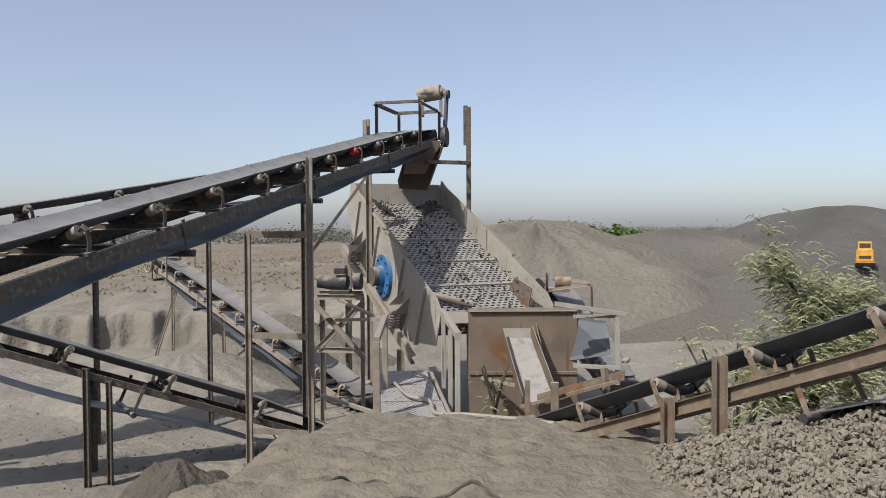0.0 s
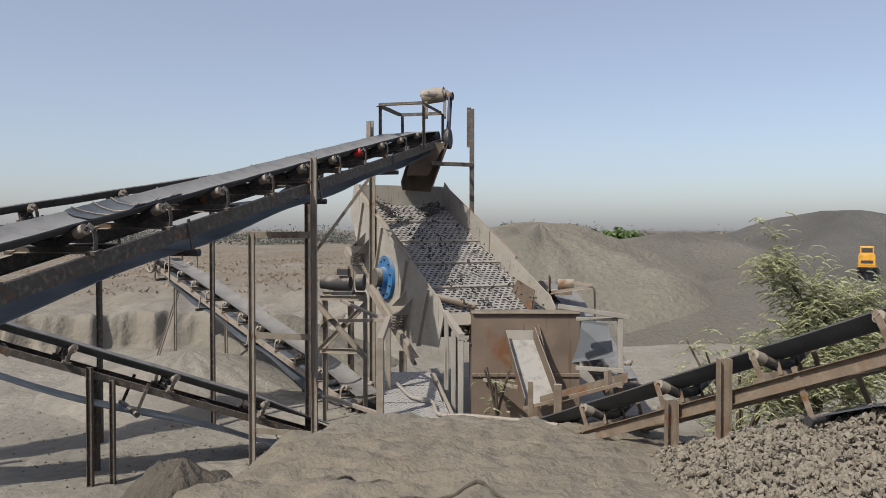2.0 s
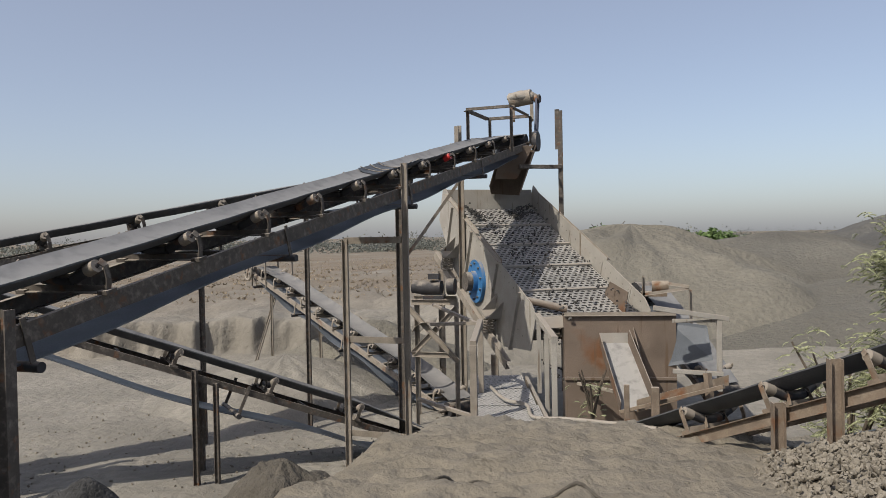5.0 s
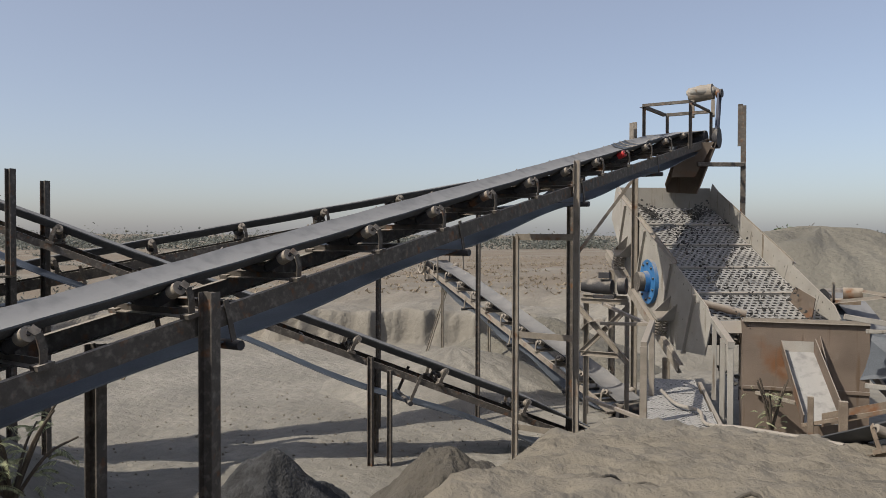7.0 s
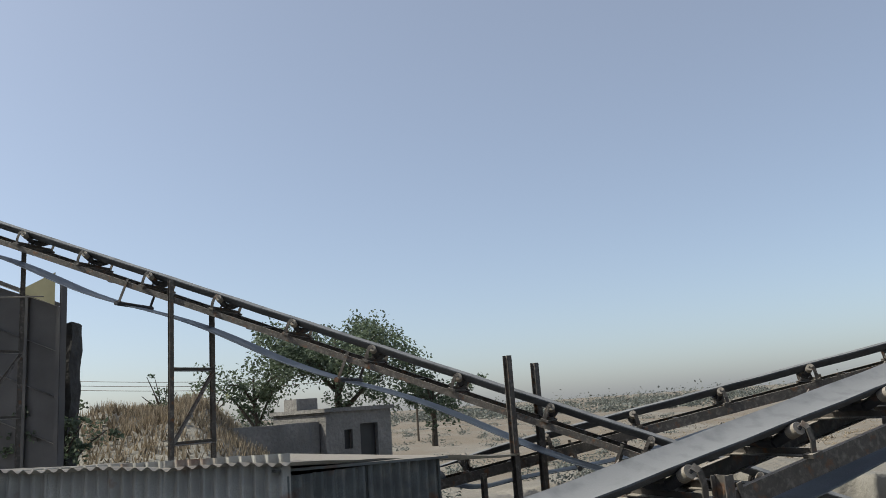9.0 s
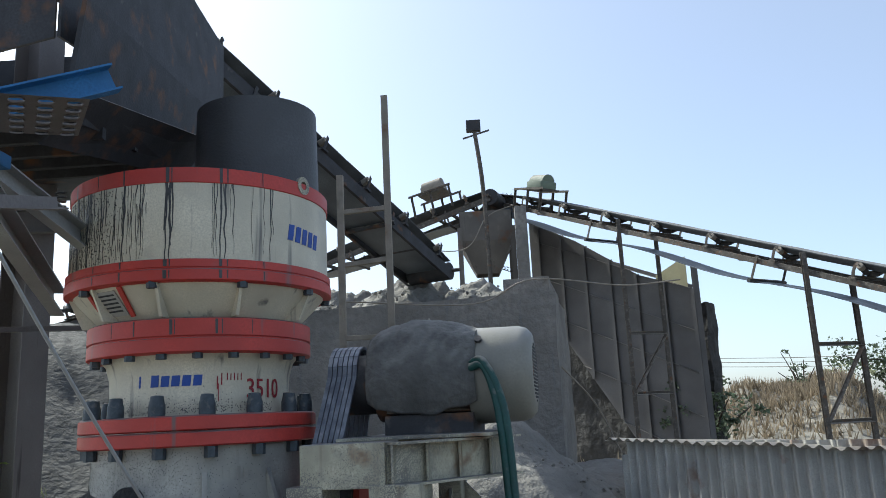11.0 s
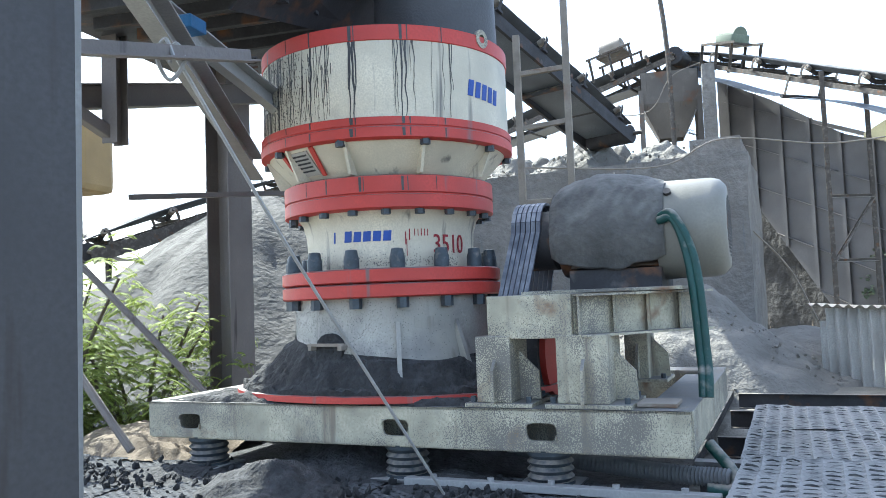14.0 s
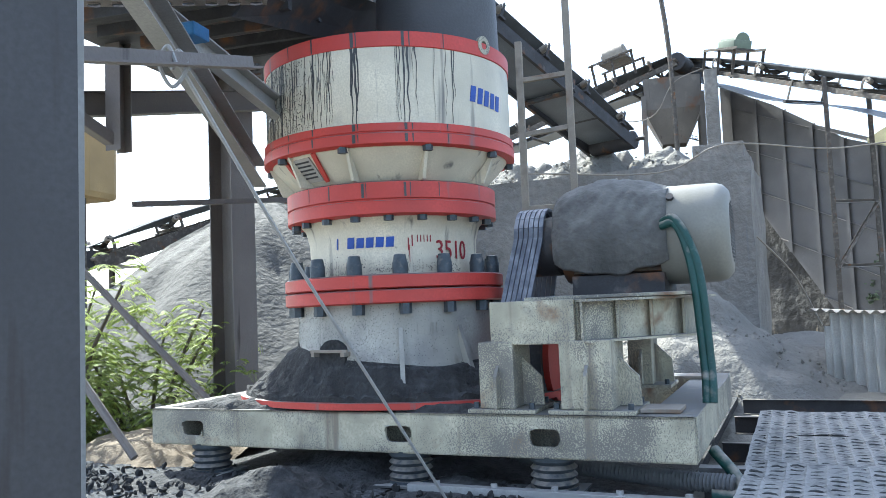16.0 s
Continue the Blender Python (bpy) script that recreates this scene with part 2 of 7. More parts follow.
def frame_of(a, b, up=(0, 0, 1)):
    """Matrix at a whose Y runs to b and whose Z is as near to up as it can be."""
    a, b = Vector(a), Vector(b)
    y = (b - a).normalized()
    x = y.cross(Vector(up))
    x = x.normalized() if x.length > 1e-4 else Vector((1, 0, 0))
    z = x.cross(y)
    return Matrix.Translation(a) @ Matrix((x, y, z)).transposed().to_4x4()


def sweep(bm, outline, a, b, up=(0, 0, 1)):
    """A straight bar from a to b with the cross-section outline, a list of (x, z)."""
    m, n = frame_of(a, b, up), len(outline)
    d = (Vector(b) - Vector(a)).length
    rings = [[bm.verts.new(m @ Vector((x, y, z))) for x, z in outline] for y in (0, d)]
    for i in range(n):
        j = (i + 1) % n
        bm.faces.new((rings[0][i], rings[0][j], rings[1][j], rings[1][i]))
    bm.faces.new(rings[0][::-1])
    bm.faces.new(rings[1])


def bar(bm, a, b, w, h=None, up=(0, 0, 1)):
    w, h = w / 2, (h or w) / 2
    c = min(w, h) * 0.12
    sweep(bm, [(-w + c, -h), (w - c, -h), (w, -h + c), (w, h - c), (w - c, h), (-w + c, h), (-w, h - c), (-w, -h + c)], a, b, up)


def channel(bm, a, b, w, h, t=0.008, up=(0, 0, 1), side=1):
    """A C-channel, h high, flanges w wide that point to side."""
    s, h = side, h / 2
    o = [(0, -h), (s * w, -h), (s * w, -h + t), (s * t, -h + t), (s * t, h - t), (s * w, h - t), (s * w, h), (0, h)]
    sweep(bm, o if s > 0 else o[::-1], a, b, up)


def angle(bm, a, b, w, t=0.007, up=(0, 0, 1), sx=1, sz=1):
    o = [(0, 0), (sx * w, 0), (sx * w, sz * t), (sx * t, sz * t), (sx * t, sz * w), (0, sz * w)]
    sweep(bm, o if sx * sz > 0 else o[::-1], a, b, up)


def ibeam(bm, a, b, w, h, t=0.01, up=(0, 0, 1)):
    w, h, k = w / 2, h / 2, t / 2
    sweep(bm, [(-w, -h), (w, -h), (w, -h + t), (k, -h + t), (k, h - t), (w, h - t), (w, h), (-w, h), (-w, h - t), (-k, h - t), (-k, -h + t), (-w, -h + t)], a, b, up)


def rod(bm, a, b, r, n=10, r2=None):
    m = frame_of(a, b)
    d = (Vector(b) - Vector(a)).length
    r2 = r if r2 is None else r2
    rings = [[bm.verts.new(m @ Vector((q * math.cos(6.2832 * i / n), y, q * math.sin(6.2832 * i / n)))) for i in range(n)] for y, q in ((0, r), (d, r2))]
    for i in range(n):
        j = (i + 1) % n
        bm.faces.new((rings[0][j], rings[0][i], rings[1][i], rings[1][j]))
    bm.faces.new(rings[0])
    bm.faces.new(rings[1][::-1])


def pipe(bm, pts, r, n=8):
    """A round tube along a polyline; r is one radius, or one for each point."""
    pts = [Vector(p) for p in pts]
    rings = []
    for k, p in enumerate(pts):
        way = (pts[min(k + 1, len(pts) - 1)] - pts[max(k - 1, 0)]).normalized()
        x = way.cross(Vector((0.13, 0.21, 1))).normalized()
        z = x.cross(way)
        q = r[k] if isinstance(r, list) else r
        rings.append([bm.verts.new(p + q * (math.cos(6.2832 * i / n) * x + math.sin(6.2832 * i / n) * z)) for i in range(n)])
    for r0, r1 in zip(rings, rings[1:]):
        for i in range(n):
            j = (i + 1) % n
            bm.faces.new((r0[i], r0[j], r1[j], r1[i]))
    bm.faces.new(rings[0][::-1])
    bm.faces.new(rings[-1])


def curve_pts(pts, n=8):
    """A smooth line through points."""
    p = [Vector(q) for q in pts]
    p = [2 * p[0] - p[1]] + p + [2 * p[-1] - p[-2]]
    out = []
    for a, b, c, d in zip(p, p[1:], p[2:], p[3:]):
        for i in range(n):
            t = i / n
            out.append(0.5 * (2 * b + (c - a) * t + (2 * a - 5 * b + 4 * c - d) * t * t + (3 * b - a - 3 * c + d) * t ** 3))
    return out + [p[-2]]


def lathe(bm, profile, n=48, m=None):
    """A turned shape about Z; profile is (radius, z) from bottom to top."""
    m = m or Matrix()
    rings = [[bm.verts.new(m @ Vector((r * math.cos(6.2832 * i / n), r * math.sin(6.2832 * i / n), z))) for i in range(n)] for r, z in profile]
    for r0, r1 in zip(rings, rings[1:]):
        for i in range(n):
            j = (i + 1) % n
            bm.faces.new((r0[i], r0[j], r1[j], r1[i]))
    bm.faces.new(rings[0][::-1])
    bm.faces.new(rings[-1])


def block(bm, lo, hi, m=None, bevel=0.0):
    m = m or Matrix()
    lo, hi = Vector(lo), Vector(hi)
    v = [bm.verts.new(m @ Vector((x, y, z))) for z in (lo.z, hi.z) for y in (lo.y, hi.y) for x in (lo.x, hi.x)]
    fs = [bm.faces.new([v[i] for i in q]) for q in ((0, 2, 3, 1), (4, 5, 7, 6), (0, 1, 5, 4), (2, 6, 7, 3), (0, 4, 6, 2), (1, 3, 7, 5))]
    if bevel:
        es = list({e for f in fs for e in f.edges})
        bmesh.ops.bevel(bm, geom=es, offset=bevel, segments=2, affect="EDGES", profile=0.6)


def plate(bm, corners, t):
    """A flat plate of thickness t on a polygon of corners."""
    c = [Vector(p) for p in corners]
    n = (c[1] - c[0]).cross(c[2] - c[0]).normalized() * t
    a = [bm.verts.new(p) for p in c]
    b = [bm.verts.new(p - n) for p in c]
    bm.faces.new(a)
    bm.faces.new(b[::-1])
    for i in range(len(c)):
        j = (i + 1) % len(c)
        bm.faces.new((a[j], a[i], b[i], b[j]))


def B():
    return bmesh.new()


def one(fn, *args, **kw):
    """A fresh bmesh with one shape in it."""
    bm = B()
    fn(bm, *args, **kw)
    return bm


def fbm(x, y, s, octaves=4):
    v, a, f = 0.0, 1.0, 1.0 / s
    for _ in range(octaves):
        v += a * noise.noise(Vector((x * f, y * f, 3.7)))
        a, f = a * 0.5, f * 2.03
    return v


def smooth01(a, b, x):
    t = min(1.0, max(0.0, (x - a) / (b - a)))
    return t * t * (3 - 2 * t)
# ---- ground ----
def mound_edge(y):
    return -2.15 + 0.13 * (y - 2.0) if y < 10.5 else -1.05


def ground_height(x, y):
    pit = -2.35 + 0.10 * fbm(x, y, 5.0) + 0.05 * fbm(x, y, 1.3)
    # the pit's eroded bank, and the plain behind it
    bank = 24.5 + 1.3 * fbm(x, y * 0.3, 4.0) + 1.4 * abs(noise.noise(Vector((x * 0.55, y * 0.2, 0)))) + 0.35 * noise.noise(Vector((x * 1.7, y * 0.5, 4))) + 0.12 * noise.noise(Vector((x * 4.0, y * 2.0, 9)))
    up = smooth01(bank, bank + 0.55 + 0.3 * noise.noise(Vector((x * 0.7, y * 0.4, 0))), y)
    z = pit + up * (1.15 + 0.25 * fbm(x, y, 2.2)) * smooth01(-30, -16, x) * (1 - smooth01(-2, 4, x))
    # higher ground by the crusher and the sheds
    side = smooth01(-7.0, -9.5, x) * (1 - smooth01(6.0, 11.0, y + 0.25 * (x + 12)))
    z = z * (1 - side) + side * (0.15 + 0.12 * fbm(x, y, 2.0))
    # grassy bank with spoil far behind the sheds
    bank2 = math.exp(-((x + 25.0) / 5.0) ** 2 - ((y - 9.5) / 4.6) ** 2)
    z += 2.1 * bank2 * (1 + 0.25 * fbm(x, y, 1.6))
    # trodden heap on which the camera stands
    near = smooth01(mound_edge(y) - 1.6, mound_edge(y), x + 0.25 * fbm(x, y, 1.2)) * (1 - smooth01(9.8 + 0.3 * noise.noise(Vector((x, 0, 0))), 12.2, y))
    if y < 2.5:
        near = max(near, smooth01(-9.5, -8.5, x) * (1 - smooth01(0.6, 2.4, y)))
    top = -0.12 - 0.116 * max(0.0, y - 1.5) - 0.05 * max(0.0, x - 1.0)
    top += 0.09 * smooth01(3.5, 0.0, x) * smooth01(4.0, 7.0, y)
    top += 0.05 * fbm(x, y, 1.1) + 0.022 * fbm(x, y, 0.33) + 0.012 * abs(noise.noise(Vector((x * 7, y * 7, 0))))
    if near > 0.01 and y > 2.5:
        # trampled ridges and dents
        w = 0.5 * noise.noise(Vector((x * 0.8, y * 0.8, 5)))
        top += 0.02 * noise.noise(Vector((x * 4.2, y * 7.5, 12))) + 0.075 * (1 - abs(noise.noise(Vector((x * 1.1 + w, y * 3.0 - 0.8 * x, 2))))) ** 4 + 0.045 * (1 - abs(noise.noise(Vector((x * 3.1, y * 5.3 + w, 8))))) ** 5
    z = z * (1 - near) + near * top
    # plain to the horizon
    far = math.hypot(x, y)
    if far > 45:
        k = smooth01(45, 110, far)
        z = z * (1 - k) + k * (-1.6 + 0.5 * fbm(x, y, 60.0))
    return z


def axis(lo, hi, step, reach, grow=1.13):
    v = list(np.arange(lo, hi + 1e-6, step))
    for sign, start in ((1, v[-1]), (-1, v[0])):
        s, p, out = step, start, []
        while abs(p - start) < reach:
            s *= grow
            p += sign * s
            out.append(p)
        v = v + out if sign > 0 else out[::-1] + v
    return v


def make_ground():
    xs, ys = axis(-13, 7, 0.065, 3000), axis(-2, 27, 0.075, 3000)
    verts = [(x, y, ground_height(x, y)) for y in ys for x in xs]
    n = len(xs)
    faces = [(j * n + i, j * n + i + 1, (j + 1) * n + i + 1, (j + 1) * n + i) for j in range(len(ys) - 1) for i in range(n - 1)]
    me = bpy.data.meshes.new("ground")
    me.from_pydata(verts, [], faces)
    me.materials.append(M_GROUND)
    me.shade_smooth()
    tagged(new("ground", me), "pale dusty quarry ground with tracks and shadows", "ground", kind="structure")


make_ground()


def heap(name, label, x, y, z0, r, h, material, sx=1.0, rot=0.0, rough=0.06, n=110, peak=0.0, power=1.0, seed=0.0):
    """A poured heap: a cone with a rounded top, run-out foot and slumped sides."""
    bm = B()
    rings = 44
    grid = []
    for k in range(rings + 1):
        q = k / rings
        ring = []
        for i in range(n):
            a = 6.2832 * i / n
            lobe = 1 + 0.16 * noise.noise(Vector((2.0 * math.cos(a), 2.0 * math.sin(a), seed)))
            px, py = q * r * sx * lobe * math.cos(a), q * r * lobe * math.sin(a)
            c = max(0.0, 1 - math.sqrt(q * q + peak * peak) + peak * 0.35) ** power
            gully = noise.noise(Vector((5.5 * math.cos(a), 5.5 * math.sin(a), seed + 0.6 * q))) * q * (1 - q)
            zz = h * c + (0.22 if r > 3 else 0.04) * h * gully + rough * h * fbm(px + seed * 9, py, r * 0.35) * min(1, 3 * (1 - q)) * min(1.0, q * 4 + 0.3)
            ring.append(bm.verts.new((px, py, zz - 0.12 * h * q)))
        grid.append(ring)
    for r0, r1 in zip(grid, grid[1:]):
        for i in range(n):
            j = (i + 1) % n
            bm.faces.new((r0[i], r1[i], r1[j], r0[j]))
    bmesh.ops.remove_doubles(bm, verts=grid[0], dist=1e-3)
    ob = new(name, mesh_of(bm, name, material, True))
    ob.matrix_world = pose(x, y, z0, 0, 0, rot)
    return tagged(ob, label, "gravel heap", kind="stuff")


# stockpiles beyond the screen
heap("gravel_heap", "pale tan gravel stockpile with a rounded crest", 3.9, 33.0, -2.5, 10.0, 5.6, M_GRAVEL_TAN, 1.1, 0, peak=0.36, seed=1.0)
heap("gravel_heap", "low olive-grey gravel stockpile with slumped sides", 11.6, 40.0, -2.5, 13.0, 4.7, M_GRAVEL_MID, 1.2, 10, peak=0.3, seed=2.0)
heap("gravel_heap", "broad dark grey gravel stockpile", 22.5, 44.0, -2.5, 16.0, 6.1, M_GRAVEL_DARK, 1.25, 0, peak=0.28, seed=3.0)
heap("gravel_heap", "dark grey gravel slope at the stockpile foot", 12.6, 29.5, -2.5, 8.5, 2.7, M_GRAVEL_MID, 1.5, 20, peak=0.3, seed=4.0)
heap("gravel_heap", "low spread of pale dust", 8.0, 22.0, -2.45, 5.0, 0.75, M_GROUND, 1.4, 0, peak=0.3, seed=5.0)
# small heaps in the pit
heap("gravel_heap", "small brown heap of fines under the conveyor", -3.2, 9.5, -2.45, 1.5, 1.22, M_GRAVEL_BROWN, 1.0, 0, rough=0.12, peak=0.12, seed=6.0)
heap("gravel_heap", "small black heap of wet fines", -4.13, 6.77, -2.45, 1.75, 1.8, M_BLACK, 1.0, 0, rough=0.1, peak=0.08, seed=7.0)
heap("gravel_heap", "low pale heap in the pit by the bank", -6.0, 18.5, -2.4, 3.6, 1.1, M_GROUND, 1.0, 0, peak=0.15, seed=8.0)
heap("gravel_heap", "grey heap of fines beside the far conveyor", -4.6, 22.3, -2.4, 3.0, 1.55, M_GRAVEL_TAN, 1.3, 0, peak=0.12, seed=9.0)
heap("gravel_heap", "grey heap of fines before the dry field", -1.0, 27.0, -2.4, 5.0, 2.6, M_GROUND, 1.3, 0, peak=0.12, seed=10.0)
# behind the crusher
heap("gravel_heap", "tall slope of grey crushed stone behind the crusher", -13.6, -7.4, -0.6, 6.6, 4.35, M_STONE_GREY, 1.0, 0, peak=0.1, seed=11.0)
heap("gravel_heap", "pale dust heap at the foot of the concrete wall", -11.8, -0.3, 0.0, 2.5, 1.6, M_RUBBLE, 0.8, 0, rough=0.16, n=96, peak=0.16, seed=12.0)


heap("gravel_heap", "low pale dust heap between the block and the shed", -13.0, 1.25, 0.0, 2.4, 1.0, M_RUBBLE, 0.9, 0, rough=0.16, n=96, peak=0.16, seed=13.0)


# ---- conveyors ----
def trough(w, k=1.0):
    """Belt section: flat middle and raised wings."""
    f = w * 0.17
    e, z = f + (w / 2 - f) * (0.9 + 0.1 * (1 - k)), 0.20
    rise = 0.105 * k
    return [(-e, z + rise), (-(e + f) / 2 - 0.03, z + rise * 0.45), (-f, z), (0, z - 0.008 * k), (f, z), ((e + f) / 2 + 0.03, z + rise * 0.45), (e, z + rise)]


def sheet(bm, sections, t):
    """A strip of sections, each a list of points, with thickness t downwards."""
    top = [[bm.verts.new(p) for p in s] for s in sections]
    low = [[bm.verts.new(Vector(p) - Vector((0, 0, t))) for p in s] for s in sections]
    for a, b, c, d in zip(top, top[1:], low, low[1:]):
        for i in range(len(a) - 1):
            bm.faces.new((a[i], a[i + 1], b[i + 1], b[i]))
            bm.faces.new((d[i], d[i + 1], c[i + 1], c[i]))
        bm.faces.new((a[0], b[0], d[0], c[0]))
        bm.faces.new((b[-1], a[-1], c[-1], d[-1]))
    bm.faces.new(top[0][::-1] + low[0])
    bm.faces.new(top[-1] + low[-1][::-1])


def conveyor(label, tail, head, w, spacing, first, group="conveyors", stringer=0.14, hang=0.30, legs=(), pulleys=True, steel=None, red=(), sag=0.10, returns=3, belt_mat=None, under=None, taut=0.0, flange=-1):
    """A trough-belt conveyor from tail to head, given on the middle line at the top of its stringers."""
    steel = steel or M_STEEL
    m = frame_of(tail, head)
    L = (Vector(head) - Vector(tail)).length
    c = thing("belt_conveyor", label, "conveyor", group, m)
    hx = w / 2 + 0.075
    for s in (-1, 1):
        part("stringer", one(channel, (s * hx, 0, -stringer / 2), (s * hx, L, -stringer / 2), 0.055, stringer, 0.008, (0, 0, 1), flange * s), steel, c)
    # belt
    bm = B()
    ny = max(12, int(L / 0.4))
    sec = []
    for i in range(ny + 1):
        y = L * i / ny
        k = min(1.0, smooth01(-0.2, 1.6, y), smooth01(-0.2, 2.2, L - y))
        phase = (y - first) / spacing
        dip = -0.007 * math.sin(math.pi * (phase % 1.0)) ** 2 - taut * 4 * (y / L) * (1 - y / L)
        sec.append([(x, y, z + dip) for x, z in trough(w, k)])
    sheet(bm, sec, 0.014)
    part("belt", bm, belt_mat or M_BELT, c, "worn black rubber belt", True)
    bm = B()
    sec, rs = [], spacing * returns
    ny = int(L / 0.3)
    for i in range(ny + 1):
        y = L * i / ny
        d = sag * math.sin(math.pi * (((y - first - 0.5) / rs) % 1.0)) ** 2
        edge = smooth01(-0.1, 0.9, min(y, L - y))
        sec.append([(x, y, -hang * edge - d * (1 + 0.2 * abs(x))) for x in (-w / 2, -w / 6, w / 6, w / 2)])
    sheet(bm, sec, 0.012)
    part("return_belt", bm, under or M_BELT_UNDER, c, "sagging return belt streaked with dust", True)
    # idlers
    bm = B()
    for s in (-1, 1):
        pts = [(s * (hx + 0.01), 0, 0), (s * (hx + 0.03), 0.01, 0.13), (s * (hx + 0.03), 0, 0.24), (s * (hx + 0.0), -0.03, 0.285), (s * (hx - 0.05), -0.03, 0.28)]
        for a, b in zip(pts, pts[1:]):
            bar(bm, a, b, 0.055, 0.012, (s, 0, 0.1))
        block(bm, (s * hx - 0.05, -0.06, 0.0), (s * hx + 0.05, 0.06, 0.035))
        angle(bm, (s * 0.16, 0, 0.03), (s * 0.14, -0.01, 0.17), 0.04, 0.007, (0, 1, 0))
    angle(bm, (-hx, 0.0, 0.012), (hx, 0.0, 0.012), 0.06, 0.008)
    base = mesh_of(bm, "idler_frame", steel)
    f = w * 0.17
    mid = mesh_of(one(rod, (-f, -0.03, 0.125), (f, -0.03, 0.125), 0.05, 12), "roller", M_STEEL_DARK, True)
    wing, redwing = [], []
    for s in (-1, 1):
        bm = B()
        a, b = Vector((s * (f + 0.02), -0.03, 0.13)), Vector((s * (w / 2 + 0.03), -0.03, 0.238))
        rod(bm, a, b, 0.05, 12)
        rod(bm, b, b + (b - a).normalized() * 0.03, 0.018, 8)
        wing.append(mesh_of(bm, "roller", M_STEEL_DARK, True))
        cap = B()
        rod(cap, b - (b - a).normalized() * 0.10, b + (b - a).normalized() * 0.012, 0.056, 12)
        redwing.append(mesh_of(cap, "roller_end", M_STEEL_DUST, True))
    capred = []
    for s in (-1, 1):
        a, b = Vector((s * (f + 0.02), -0.03, 0.13)), Vector((s * (w / 2 + 0.03), -0.03, 0.238))
        capred.append(mesh_of(one(rod, b - (b - a).normalized() * 0.12, b + (b - a).normalized() * 0.012, 0.06, 12), "roller_end", M_ROLLER_RED, True))
    y, i = first, 0
    while y < L - 0.5:
        fr = part("idler_frame", base, None, c)
        fr.location = (0, y, 0)
        part("roller", mid, None, fr)
        for q in range(2):
            part("roller", wing[q], None, fr)
            if i in red:
                part("roller_end", capred[q], None, fr, "red roller end")
            else:
                part("roller_end", redwing[q], None, fr)
        if i % 2 == 0:
            part("cross_member", one(channel, (-hx + 0.008, y + spacing * 0.5, -0.07), (hx - 0.008, y + spacing * 0.5, -0.07), 0.05, 0.09), steel, c)
        if i % returns == 1:
            yy = y + 0.35
            for s in (-1, 1):
                bm = B()
                bar(bm, (s * (hx + 0.014), yy, 0.05), (s * (hx + 0.02), yy + 0.02, -hang - 0.10), 0.05, 0.014, (s, 0, 0))
                part("return_hanger", bm, steel, c)
            part("return_roller", one(rod, (-hx - 0.09, yy + 0.02, -hang - 0.065), (hx + 0.09, yy + 0.02, -hang - 0.065), 0.042, 12), M_STEEL_DARK, c, smooth=True)
        y += spacing
        i += 1
    if pulleys:
        for yy, r in ((0.0, 0.16), (L, 0.22)):
            part("pulley", one(rod, (-w / 2 - 0.02, yy, -0.02), (w / 2 + 0.02, yy, -0.02), r, 20), M_STEEL_DARK, c, smooth=True)
            part("pulley_shaft", one(rod, (-hx - 0.16, yy, -0.02), (hx + 0.16, yy, -0.02), 0.035, 10), M_STEEL, c, smooth=True)
    inv = m.inverted()
    for a, b, size, *own in legs:
        bm = B()
        ibeam(bm, inv @ Vector(a), inv @ Vector(b), size, size, 0.009, inv.to_3x3() @ Vector((1, 0, 0)))
        part("leg", bm, own[0] if own else steel, c)
    return c, m, L


def braces(c, m, pairs, size=0.05, material=None):
    inv = m.inverted()
    for a, b in pairs:
        part("brace", one(angle, inv @ Vector(a), inv @ Vector(b), size), material or M_STEEL, c)


# main conveyor up to the screen
C1_DIR = Vector((0.305, 1.14, 0.231)).normalized()
C1_SIDE = Vector((C1_DIR.y, -C1_DIR.x, 0)).normalized()
C1_P = Vector((-3.27, 7.36, 1.16)) - 0.455 * C1_SIDE


def c1(n, side=0.0, up=0.0):
    """A place n idlers up the main conveyor, side metres to its open side, up metres above its stringer."""
    p = C1_P + C1_DIR * (1.2 * n) + C1_SIDE * side
    return Vector((p.x, p.y, p.z + up))


def post_at(n, side, z0, z1):
    p = c1(n, side)
    return ((p.x, p.y, z0), (p.x, p.y, p.z + z1), 0.12)


c1_legs = [post_at(-1.9, 0.53, -2.5, 0.17), post_at(-2.2, -0.42, -2.5, -0.2), post_at(4.0, 0.53, -2.5, 0.38)[:2] + (0.09, M_STEEL_DUST), post_at(4.0, -0.5, -2.5, -0.75)[:2] + (0.09, M_STEEL_DUST),
           post_at(5.6, -0.42, -2.5, -0.2), post_at(-4.6, 0.46, -0.6, -0.15), post_at(-4.6, -0.46, -0.6, -0.15)]
main_conveyor, c1_m, c1_len = conveyor("long dusty inclined belt conveyor that climbs to the screen", c1(-6.2), c1(10.35), 0.76, 1.2, 1.2 * 0.2, stringer=0.16, hang=0.27, legs=c1_legs, red=(12,), sag=0.05)
a, b = c1(4.0, 0.5), c1(4.0, -0.5)
braces(main_conveyor, c1_m, [((a.x, a.y, z), (b.x, b.y, z)) for z in (1.26, -0.27, -1.73)], 0.1, M_STEEL_DUST)

# return conveyor from the screen up to the surge hopper
C2_A, C2_B = Vector((-4.05, 12.73, -1.29)), Vector((-22.5, 0.38, 7.57))
C2_DIR = (C2_B - C2_A).normalized()
C2_SIDE = Vector((C2_DIR.y, -C2_DIR.x, 0)).normalized()


def c2(s, side=0.0, up=0.0):
    p = C2_A + C2_DIR * s + C2_SIDE * side
    return Vector((p.x, p.y, p.z + up))


